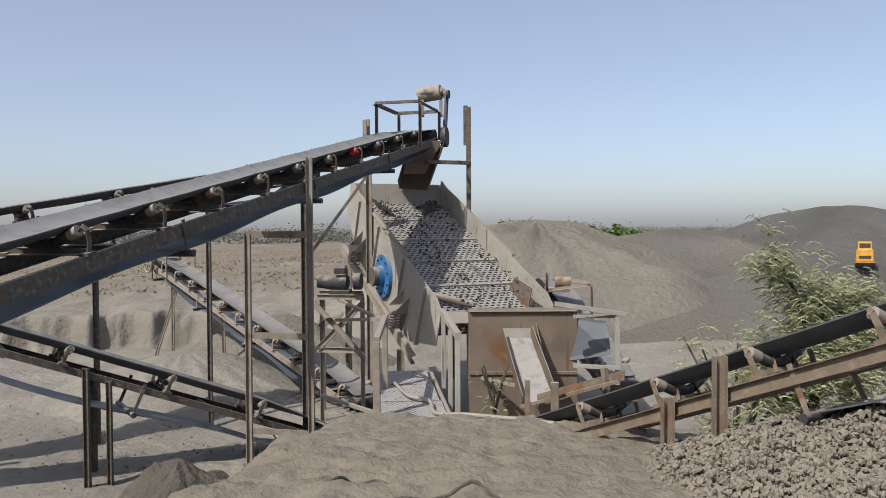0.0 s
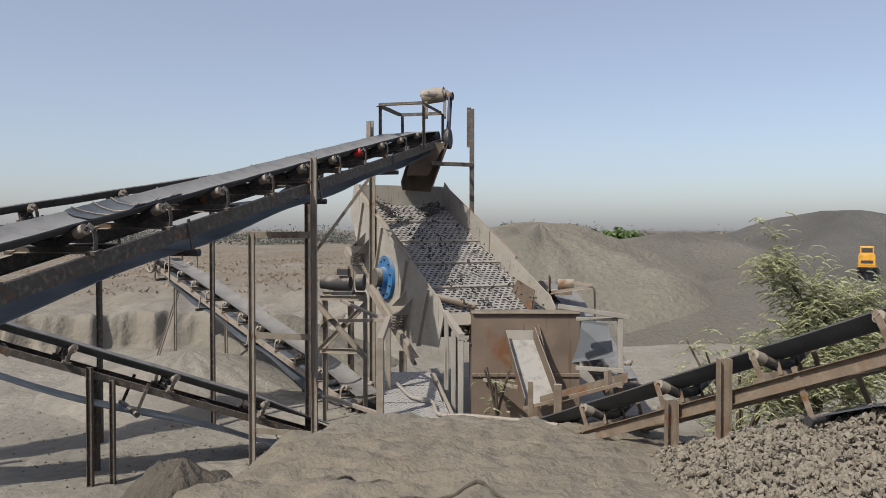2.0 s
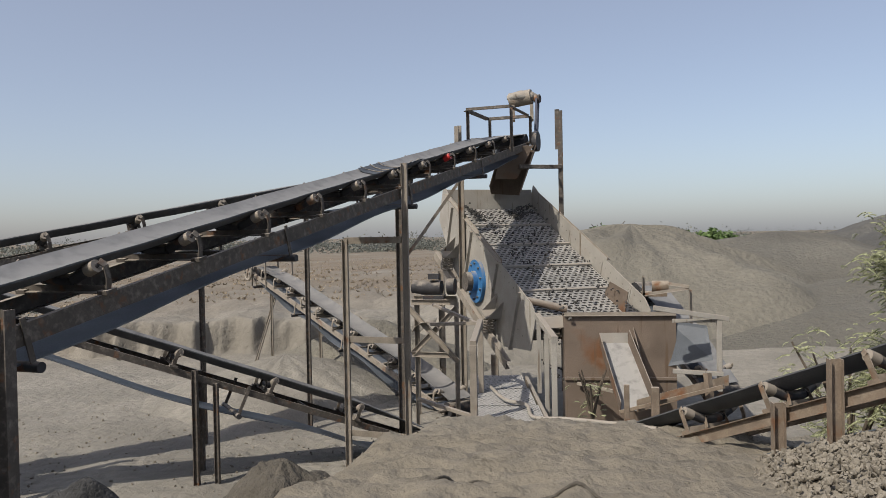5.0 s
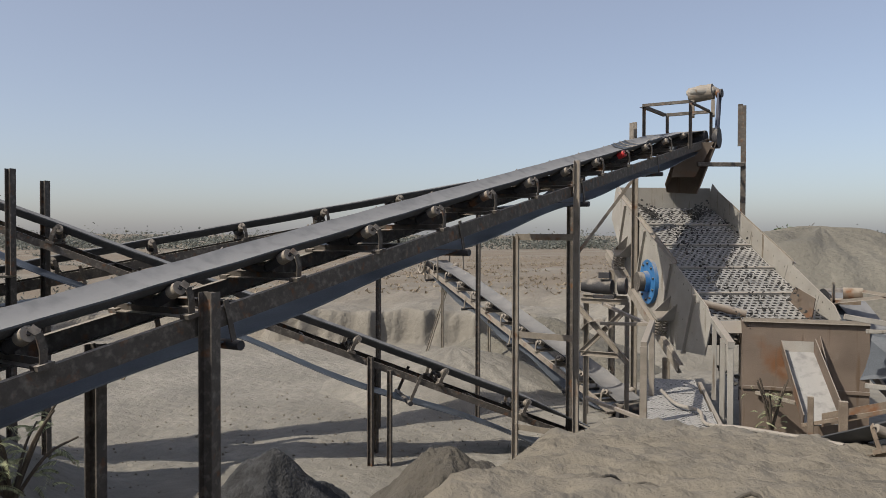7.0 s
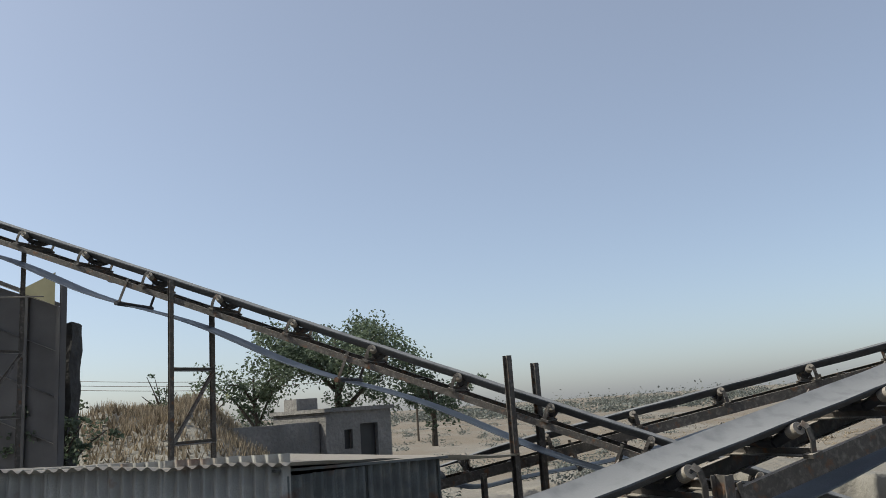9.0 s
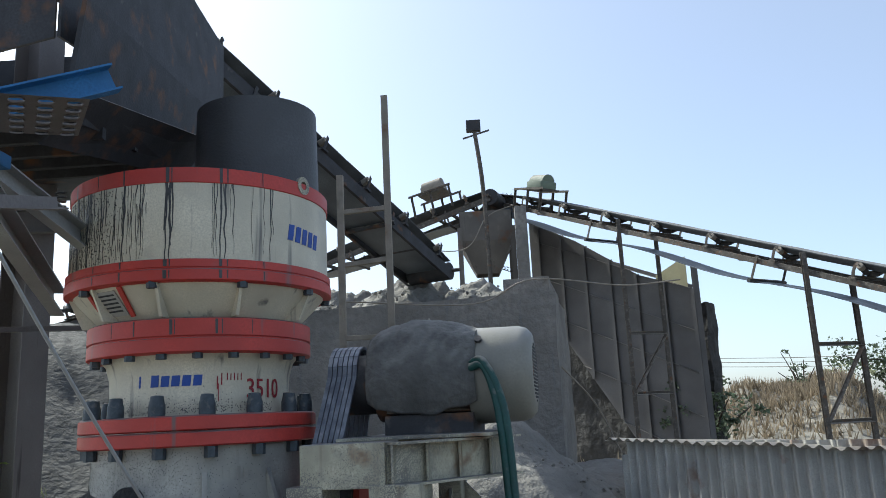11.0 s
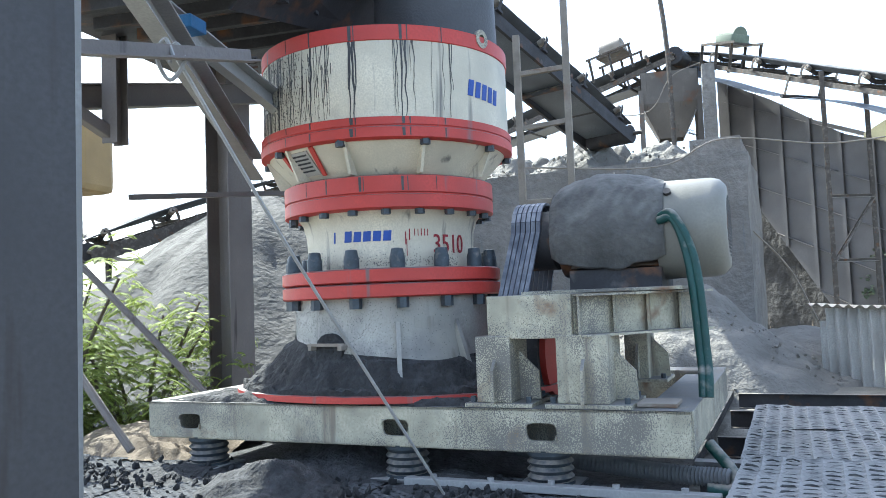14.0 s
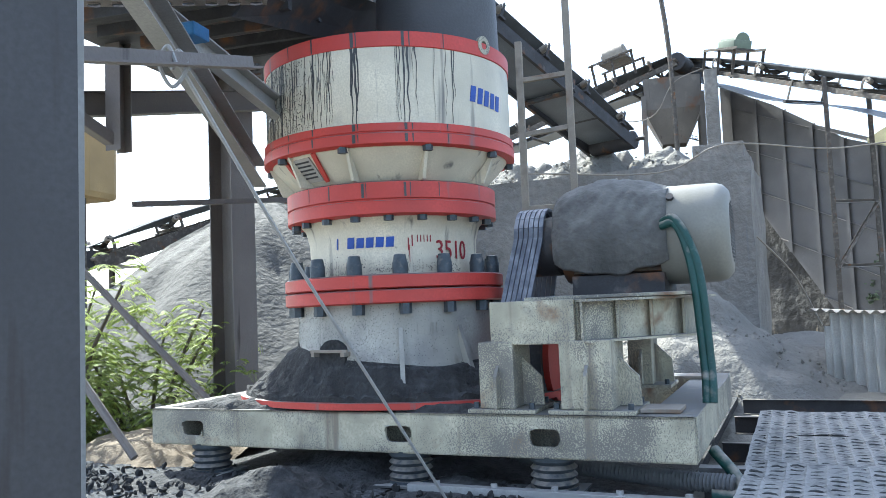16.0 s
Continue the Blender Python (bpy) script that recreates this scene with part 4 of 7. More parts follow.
def drive_stand():
    d = thing("screen_drive", "dusty electric motor on a steel stand beside the screen", "motor drive")
    z = 0.10
    for x, y in ((-2.35, 15.2), (-1.55, 15.0), (-2.45, 16.1), (-1.65, 15.9)):
        part("post", one(angle, (x, y, -2.5), (x, y, z), 0.07), M_STEEL_DUST, d)
    for a, b in (((-2.4, 15.15, z), (-1.5, 14.95, z)), ((-2.5, 16.1, z), (-1.6, 15.9, z)), ((-2.4, 15.15, -0.9), (-1.5, 14.95, -0.9)), ((-2.4, 15.15, -0.9), (-1.5, 14.95, 0.0)), ((-2.45, 15.1, 0.0), (-1.5, 14.9, -1.0))):
        part("beam", one(channel, a, b, 0.05, 0.1), M_STEEL_DUST, d)
    bm = B()
    rod(bm, (-2.25, 15.55, z + 0.25), (-1.85, 15.47, z + 0.25), 0.14, 20)
    block(bm, (-2.2, 15.3, z + 0.03), (-1.8, 15.75, z + 0.1))
    block(bm, (-2.1, 15.35, z + 0.42), (-1.9, 15.6, z + 0.53))
    part("motor", bm, M_STEEL_DARK, d, "dark dusty electric motor", True)
    part("fan_cover", one(rod, (-2.43, 15.58, z + 0.27), (-2.25, 15.55, z + 0.25), 0.13, 20), M_STEEL_DARK, d, smooth=True)
    part("motor_pulley", one(rod, (-1.72, 15.44, z + 0.27), (-1.58, 15.42, z + 0.27), 0.16, 20), M_STEEL_DARK, d, smooth=True)
    bm = B()
    n = 14
    arc = [(0.28 * math.cos(math.pi * (0.15 + 0.75 * k / n)), 0.28 * math.sin(math.pi * (0.15 + 0.75 * k / n))) for k in range(n + 1)]
    for (u0, v0), (u1, v1) in zip(arc, arc[1:]):
        plate(bm, [(-2.1 + u0, 14.9, -0.55 + v0), (-2.1 + u1, 14.9, -0.55 + v1), (-2.1 + u1, 15.25, -0.55 + v1), (-2.1 + u0, 15.25, -0.55 + v0)], 0.008)
    part("guard", bm, M_STEEL_DUST, d, "curved sheet-metal guard")


drive_stand()


def side_conveyor_and_canopy():
    conveyor("short belt conveyor with a motor beside the rusty box", (3.35, 15.2, -1.6), (2.35, 17.3, 0.1), 0.6, 1.0, 0.4, stringer=0.12, hang=0.25, steel=M_STEEL_DUST)
    s = support("canopy_frame", "pale steel canopy frame beside the rusty box", [
        ("b", (1.9, 13.5, 0.1), (3.12, 13.6, -0.10), 0.08, "beam"), ("b", (2.97, 13.6, -1.3), (2.97, 13.6, -0.1), 0.08, "post"), ("b", (2.25, 13.8, -0.15), (3.0, 13.7, -0.14), 0.06, "beam"),
        ("b", (2.3, 14.6, -1.6), (2.3, 14.6, -0.1), 0.07, "post"), ("b", (2.2, 13.5, -0.95), (3.0, 13.5, -1.0), 0.07, "beam")], M_SCREEN_PLATE, "steel frame")
    part("cloth_sheet", one(plate, [(2.25, 14.3, -1.0), (2.95, 14.0, -0.85), (2.9, 14.2, -0.28), (2.25, 14.4, -0.2)], 0.01), M_BELT_UNDER, s, "dark blue-grey rubber sheet")
    bm = B()
    rod(bm, (2.3, 16.4, 0.27), (2.62, 16.35, 0.27), 0.11, 16)
    block(bm, (2.1, 16.1, 0.08), (2.55, 16.6, 0.16))
    t = tagged(new("conveyor_motor", mesh_of(bm, "conveyor_motor", M_STEEL_BROWN, True)), "dusty electric motor on the short conveyor", "motor")
    f = thing("tube_frame", "small steel frame round the conveyor motor", "steel frame")
    for a, b in (((2.05, 16.0, -0.5), (2.05, 16.0, 0.5)), ((2.95, 16.0, -0.6), (2.95, 16.0, 0.22)), ((2.05, 16.0, 0.1), (2.95, 16.0, 0.22)), ((2.6, 16.2, 0.3), (2.95, 16.0, 0.25))):
        part("bar", one(angle, a, b, 0.06), M_STEEL_DUST, f)


side_conveyor_and_canopy()

# tail box of the feed conveyor
def tail_box():
    t = thing("tail_box", "dusty open steel box round the belt tail", "steel box")
    for nm, a, b, s in (("post", (1.18, 11.2, -1.75), (1.18, 11.2, -0.75), 0.07), ("post", (1.50, 10.75, -1.6), (1.50, 10.75, -0.7), 0.1), ("post", (2.22, 10.6, -1.4), (2.16, 10.7, -0.5), 0.08), ("rail", (1.1, 11.3, -1.15), (2.3, 10.4, -0.62), 0.05)):
        part(nm, one(bar, a, b, s), M_STEEL_BROWN, t)
    part("skirt_plate", one(plate, [(1.35, 11.5, -1.20), (2.5, 11.0, -0.72), (2.5, 11.0, -0.58), (1.35, 11.5, -1.02)], 0.012), M_STEEL_BROWN, t)


tail_box()
# ---- cone crusher ----
DECK_Z = 0.33
CR_F0, CR_F1 = Vector((-5.66, -4.29, 0)), Vector((-5.10, -0.58, 0))
CR_Y = (CR_F1 - CR_F0).normalized()
CR_X = Vector((CR_Y.y, -CR_Y.x, 0))
CRUSH_M = Matrix.Translation((CR_F0.x, CR_F0.y, DECK_Z)) @ Matrix((CR_X, CR_Y, Vector((0, 0, 1)))).transposed().to_4x4()
FRAME_L = (CR_F1 - CR_F0).length
AX, AY = -0.87, 1.55   # the crusher's middle in the frame's space


def slotted_beam(bm, y0, y1, x, z0, z1, slots, t=0.02):
    """A front plate in the plane x with long rounded slots at the given middles."""
    ys = [y0]
    for s in slots:
        ys += [s - 0.09, s + 0.09]
    ys.append(y1)
    zc, hz = (z0 + z1) / 2 - 0.01, 0.05

    def quad(a, b, c, d):
        plate(bm, [(x, a, b), (x, c, b), (x, c, d), (x, a, d)], t)
    for i in range(0, len(ys) - 1):
        if i % 2 == 0:
            quad(ys[i], z0, ys[i + 1], z1)
        else:
            a, b = ys[i], ys[i + 1]
            quad(a, z0, b, zc - hz)
            quad(a, zc + hz, b, z1)
            for e, s in ((a, 1), (b, -1)):
                for zz, u in ((zc - hz, 1), (zc + hz, -1)):
                    c = [(x, e, zz), (x, e + s * 0.035, zz), (x, e + s * 0.01, zz + u * 0.01), (x, e, zz + u * 0.035)]
                    plate(bm, c if s * u > 0 else c[::-1], t)


def lower(z):
    """The upper body sits a little lower than drawn."""
    return z if z < 1.33 else 1.33 + (z - 1.33) * 0.965


def crusher():
    c = thing("cone_crusher", "white and red cone crusher with black oil runs", "cone crusher", m=CRUSH_M)
    z0, z1, D = 0.22, 0.46, 2.35
    L = FRAME_L
    bm = B()
    slotted_beam(bm, 0, L, 0.0, z0, z1, (0.37, 1.98, 2.92))
    plate(bm, [(-0.022, 0, z0), (-0.022, L, z0), (-0.24, L, z0), (-0.24, 0, z0)], 0.012)
    plate(bm, [(0, 0, z1), (-0.30, 0, z1), (-0.30, L, z1), (0, L, z1)][::-1], 0.014)
    plate(bm, [(-0.24, 0, z0), (-0.24, L, z0), (-0.24, L, z1 - 0.02), (-0.24, 0, z1 - 0.02)][::-1], 0.012)
    part("front_beam", bm, M_WHITE_FRAME, c, "stained cream front beam with slots")
    part("side_beam", one(block, (-D, L - 0.26, z0), (-0.03, L + 0.012, z1 + 0.003), None, 0.008), M_WHITE_FRAME, c)
    part("side_beam", one(block, (-D, -0.012, z0), (-0.03, 0.26, z1 + 0.003), None, 0.008), M_WHITE_FRAME, c)
    part("rear_beam", one(block, (-D - 0.25, -0.01, z0), (-D - 0.005, L, z1), None, 0.008), M_WHITE_FRAME, c)
    part("frame_plate", one(block, (-D, 0.27, z1 - 0.05), (-0.31, L - 1.1, z1 - 0.012)), M_WHITE_FRAME, c)
    # dark grit spilled over the frame before and beside the flange
    bm = B()
    nx, ny = 26, 120
    rows = []
    for j in range(ny + 1):
        y = 0.06 + (L - 1.20) * j / ny
        row = []
        for i in range(nx + 1):
            x = -0.62 + 0.605 * i / nx
            h = 0.028 + 0.04 * fbm(x, y, 0.22) + 0.09 * math.exp(-((x + 0.15) / 0.12) ** 2 - ((y - 1.86) / 0.24) ** 2)
            h *= min(1.0, (nx - i) / 3.0, j / 10.0, (ny - j) / 5.0)
            h -= 0.03 * max(0.0, 1.0 - min(nx - i, j, ny - j) / 2.0)
            row.append(bm.verts.new((x, y, z1 + 0.002 + h)))
        rows.append(row)
    for r0, r1 in zip(rows, rows[1:]):
        for i in range(nx):
            bm.faces.new((r0[i], r0[i + 1], r1[i + 1], r1[i]))
    tagged(part("spilled_grit", bm, M_BLACK, c, "dark grit spilled over the frame", True), kind="stuff")
    part("pad", one(block, (-0.34, L - 0.30, z1 + 0.006), (-0.10, L - 0.08, z1 + 0.03), None, 0.005), M_STEEL_DUST, c)
    part("pad", one(block, (-D + 0.1, L - 0.30, z1 + 0.006), (-D + 0.34, L - 0.08, z1 + 0.03), None, 0.005), M_STEEL_DUST, c)
    for y in (0.40, 1.98, 2.92):
        bm = B()
        lathe(bm, [(0.14, 0.012), (0.14, 0.03)] + [(0.118 + (0.022 if k % 2 else 0), 0.03 + 0.022 * k) for k in range(8)] + [(0.14, 0.205), (0.14, 0.22)], 24, Matrix.Translation((-0.16, y, 0)))
        part("rubber_spring", bm, M_BOLT, c, "ribbed grey spring foot", True)
        part("foot_plate", one(block, (-0.34, y - 0.18, 0.0), (0.02, y + 0.18, 0.012)), M_DECK, c)
    # turned body
    at_axis = Matrix.Translation((AX, AY, 0))

    def turned(name, prof, mat, label="", n=72):
        prof = [(rad * 1.035, lower(z)) for rad, z in prof]
        bm = B()
        lathe(bm, prof, n, at_axis)
        return part(name, bm, mat, c, label, True)
    fl = turned("base_flange", [(0.87, 0.47), (0.885, 0.475), (0.885, 0.515), (0.87, 0.52)], M_RED, "red base flange")
    for v in fl.data.vertices:
        v.co.y = AY + (v.co.y - AY) * 1.37
    turned("lower_body", [(0.84, 0.52), (0.80, 0.60), (0.745, 0.72), (0.70, 0.86), (0.69, 1.00), (0.69, 1.145)], M_WHITE_GRIMY)
    turned("lower_flange", [(0.765, 1.14), (0.78, 1.15), (0.78, 1.225), (0.765, 1.235)], M_RED, "red bolted flange")
    turned("upper_flange", [(0.765, 1.24), (0.78, 1.248), (0.78, 1.325), (0.765, 1.335)], M_RED, "red bolted flange")
    turned("neck", [(0.60, 1.33), (0.595, 1.45), (0.60, 1.60), (0.625, 1.70), (0.66, 1.745)], M_WHITE)
    turned("mid_flange", [(0.735, 1.74), (0.75, 1.75), (0.75, 1.835), (0.738, 1.84), (0.738, 1.848), (0.75, 1.855), (0.75, 1.965), (0.735, 1.975)], M_RED, "red flange ring")
    turned("collar", [(0.66, 1.97), (0.70, 2.02), (0.79, 2.12), (0.845, 2.185), (0.845, 2.20)], M_WHITE)
    turned("bowl_ring", [(0.89, 2.19), (0.905, 2.20), (0.905, 2.265), (0.893, 2.275), (0.893, 2.28), (0.90, 2.285), (0.90, 2.335), (0.885, 2.34)], M_RED, "red lower rim of the bowl")
    turned("bowl", [(0.88, 2.33), (0.88, 2.86)], M_WHITE, "white feed bowl with black oil runs", 96)
    turned("bowl_rim", [(0.884, 2.86), (0.888, 2.865), (0.888, 2.965), (0.87, 2.97), (0.82, 2.965)], M_RED, "red top rim of the bowl")
    sp = B()
    lathe(sp, [(0.47, 2.84), (0.46, 3.3), (0.455, 3.62)], 40, Matrix.Translation((AX - 0.15, AY + 0.36, 0)))
    part("feed_spout", sp, M_SPOUT, c, "dark steel feed spout", True)

    def around(r, a, z):
        a, z, r = radians(a), lower(z), r * 1.035
        return Vector((AX + r * math.cos(a), AY + r * math.sin(a), z))
    # bolts: big capped nuts above, hex nuts below each flange
    cap = B()
    lathe(cap, [(0.052, 0), (0.052, 0.07), (0.046, 0.085), (0.04, 0.125), (0.0, 0.13)][:4] + [(0.02, 0.13)], 12)
    capm = mesh_of(cap, "capped_bolt", M_BOLT, True)
    hexm = mesh_of(one(rod, (0, 0, 0), (0, 0, -0.07), 0.042, 6), "nut", M_BOLT)
    small = mesh_of(one(rod, (0, 0, 0), (0, 0, -0.04), 0.034, 6), "nut", M_BOLT)
    for a in range(6, 366, 24):
        o = part("capped_bolt", capm, None, c)
        o.location = around(0.715, a, 1.335)
        o = part("nut", hexm, None, c)
        o.location = around(0.725, a + 2, 1.14)
    for a in range(0, 360, 18):
        o = part("nut", small, None, c)
        o.location = around(0.70, a + 7, 1.745)
        if a % 36 == 0:
            o = part("nut", small, None, c)
            o.location = around(0.865, a + 7, 2.195)
    # ribs, lugs, eyes
    for a in (-58, -24, 8, 42, 80):
        p, q = around(0.665, a, 1.98), around(0.87, a, 2.19)
        bm = B()
        plate(bm, [p, around(0.78, a, 1.98), q, around(0.70, a, 2.16)], 0.02)
        part("rib", bm, M_WHITE, c)
    for a in (28, 62):
        p = around(0.70, a, 0.98)
        bm = B()
        plate(bm, [around(0.69, a, 0.56), around(0.88, a, 0.54), around(0.70, a, 0.98)], 0.03)
        part("rib", bm, M_WHITE_GRIMY, c)
    for a in (-60, 74):
        bm = B()
        p = around(0.892, a, 2.95)
        out = (p - around(0, a, 2.95)).normalized()
        side = Vector((-out.y, out.x, 0))
        for k in range(16):
            b0, b1 = 6.2832 * k / 16, 6.2832 * (k + 1) / 16
            quad = [p + side * (r * math.cos(b)) + Vector((0, 0, r * math.sin(b))) for r, b in ((0.03, b0), (0.065, b0), (0.065, b1), (0.03, b1))]
            plate(bm, quad, 0.025)
        part("lifting_eye", bm, M_WHITE_FRAME, c)
    bm = B()
    rod(bm, around(0.64, -8, 0.80), around(0.735, -8, 0.80), 0.115, 24)
    part("inspection_cover", bm, M_BLACK, c, "round cover thick with grit", True)
    bm = B()
    for a in (-17, 1):
        bar(bm, around(0.70, a, 0.82), around(0.79, a, 0.82), 0.03)
    bar(bm, around(0.775, -19, 0.84), around(0.775, 3, 0.84), 0.02)
    part("cover_clamp", bm, M_STEEL_DUST, c)
    # name plate between red strips on the collar
    bm = B()
    plate(bm, [around(0.715, -26, 2.015), around(0.715, -11, 2.015), around(0.84, -12, 2.165), around(0.84, -25, 2.165)], 0.01)
    pl = part("name_plate", bm, M_TIN, c, "small grey name plate with unreadable lines")
    bm = B()
    for k in range(5):
        t = 0.15 + 0.16 * k
        r, z = 0.721 + 0.125 * t, 2.017 + 0.15 * t
        plate(bm, [around(r, -23, z), around(r, -13, z), around(r + 0.008, -13, z + 0.010), around(r + 0.008, -23, z + 0.010)], 0.002)
    part("text_bars", bm, M_STEEL_DARK, pl)
    for a in (-30, -9.5):
        bm = B()
        plate(bm, [around(0.718, a, 2.0), around(0.718, a + 2.2, 2.0), around(0.86, a + 2.2, 2.18), around(0.86, a, 2.18)], 0.015)
        part("red_strip", bm, M_RED, c)
    # blue marks in place of lettering; red painted strokes and digits
    def curved(name, shapes, r, mat, label):
        """Small flat patches wrapped on the body: each (angle, z, width degrees, height, lean degrees)."""
        for a, z, w, h, lean in shapes:
            bm = B()
            n = 3
            for k in range(n):
                a0, a1 = a + w * k / n, a + w * (k + 1) / n
                plate(bm, [around(r, a0, z), around(r, a1, z), around(r, a1 + lean, z + h), around(r, a0 + lean, z + h)], 0.003)
            part(name, bm, mat, c, label)
    curved("blue_mark", [(-3.5 + 6.4 * k, 1.53, 5.0, 0.072 if k else 0.11, 0.6) for k in range(5)] + [(-12.0, 1.53, 1.2, 0.10, 0.5)], 0.602, M_BLUE_INK, "blue painted mark")
    curved("blue_mark", [(64 + 4.4 * k, 2.52 - 0.006 * k, 3.1, 0.115, 1.1) for k in range(5)], 0.884, M_BLUE_INK, "slanted blue painted mark")
    curved("red_stroke", [(42 + 2.2 * k, 1.56, 0.5, 0.10, 0) for k in range(5)] + [(36.0, 1.50, 0.7, 0.09, 0), (38.5, 1.53, 0.7, 0.10, 0), (36.8, 1.42, 0.4, 0.12, 0)], 0.602, M_RED_INK, "dark red painted stroke")
    font = bpy.data.curves.new("digits", "FONT")
    font.body, font.size, font.extrude = "3510", 0.19, 0.002
    tmp = new("digits", font)
    bpy.context.view_layer.update()
    me = bpy.data.meshes.new_from_object(tmp.evaluated_get(bpy.context.evaluated_depsgraph_get()))
    bpy.data.objects.remove(tmp)
    for v in me.vertices:
        p = around(0.604 + v.co.z, 54 + v.co.x * 72, 1.44 + v.co.y)
        v.co = p
    me.materials.clear()
    me.materials.append(M_RED_INK)
    part("painted_number", me, None, c, "dark red hand-painted number")
    curved("raised_mark", [(38 + 3.6 * k, 0.93, 2.2, 0.075, 0) for k in range(4)], 0.697, M_WHITE_GRIMY, "raised cast mark")
    # oil runs on the bowl: thin curved drips with a wet black look
    rnd = random.Random(5)
    runs = []
    for a, wide, n in ((13, 1.6, 4), (34, 5, 9), (-12, 16, 22), (52, 6, 4), (-35, 8, 8)):
        for _ in range(n):
            runs.append((a + rnd.uniform(-wide, wide), rnd.uniform(0.15, 0.53), rnd.uniform(0.15, 0.45 if n > 6 else 0.8)))
    for a in (12.2, 13.6, 33.4, 35.2, -6.0):
        runs.append((a, 0.535, 0.85))
    bm = B()
    for a, w in ((12.0, 1.5), (14.2, 0.5), (33.0, 1.3), (36.0, 0.6), (-6.2, 0.8), (-20.0, 0.5), (51.0, 0.5)):
        for r, za, zb in ((0.8895, 2.966, 2.862), (0.9065, 2.262, 2.205), (0.9015, 2.333, 2.287), (0.7515, 1.96, 1.86)):
            plate(bm, [around(r, a + 0.2, zb), around(r, a + w, zb), around(r, a + w, za), around(r, a, za)], 0.001)
    for a, ln, w in runs:
        top, pts = 2.86, 12
        for k in range(pts):
            za, zb = top - ln * k / pts, top - ln * (k + 1) / pts
            d0, d1 = 0.9 * noise.noise(Vector((a, za * 8, 0))), 0.9 * noise.noise(Vector((a, zb * 8, 0)))
            w0, w1 = w * (1 - 0.6 * k / pts), w * (1 - 0.6 * (k + 1) / pts)
            plate(bm, [around(0.8825, a + d1, zb), around(0.8825, a + d1 + w1, zb), around(0.8825, a + d0 + w0, za), around(0.8825, a + d0, za)], 0.001)
    # thin branching runs and spatter thick on one side of the bowl
    for _ in range(90):
        a, za, ln, w = rnd.uniform(-62, 4), rnd.uniform(2.45, 2.85), rnd.uniform(0.06, 0.36), rnd.uniform(0.12, 0.28)
        zb = max(2.345, za - ln)
        for k in range(4):
            z0, z1 = za + (zb - za) * k / 4, za + (zb - za) * (k + 1) / 4
            d0, d1 = 1.2 * noise.noise(Vector((a, z0 * 7, 3))), 1.2 * noise.noise(Vector((a, z1 * 7, 3)))
            plate(bm, [around(0.8822, a + d1, z1), around(0.8822, a + d1 + w, z1), around(0.8822, a + d0 + w, z0), around(0.8822, a + d0, z0)], 0.001)
    tagged(part("oil_stain", bm, M_OIL, c, "black oil runs"), kind="stuff")
    bm = B()

    def dot(a, z, r, h):
        w = math.degrees(h * rnd.uniform(0.5, 1.1) / r)
        h *= rnd.uniform(0.6, 1.6)
        plate(bm, [around(r, a, z), around(r, a + w, z + h * 0.1), around(r, a + w * 0.9, z + h), around(r, a + w * 0.1, z + h * 0.8)], 0.001)
    low_r = [(0.52, 0.84), (0.60, 0.80), (0.72, 0.745), (0.86, 0.70), (1.00, 0.69), (1.145, 0.69)]
    for _ in range(5200):
        z = 0.60 + 0.53 * rnd.random() ** 1.5
        a = rnd.gauss(-25, 35)
        dot(a, z, float(np.interp(z, [q[0] for q in low_r], [q[1] for q in low_r])) + 0.002, 0.0042)
    for _ in range(700):
        dot(rnd.uniform(-70, 75), 1.345 + abs(rnd.gauss(0, 0.055)), 0.602, 0.006)
    for _ in range(1500):
        dot(-62 + 50 * rnd.random() ** 0.8 + rnd.gauss(0, 4), rnd.uniform(2.35, 2.84), 0.8822, 0.006)
    tagged(part("grit_spatter", bm, M_GRIT_DOT, c, "fine black grit spattered on the paint"), kind="stuff")
    return c, around


M_GRIT_DOT = surface("spattered_grit", (0.10, 0.10, 0.10), 0.9, scale=9.0, vary=0.4, bump=0.0)
M_OIL = surface("black_oil", (0.05, 0.05, 0.052), 0.45, scale=20.0, vary=0.3, bump=0.0, dust=0.0)
cone_crusher, crush_around = crusher()


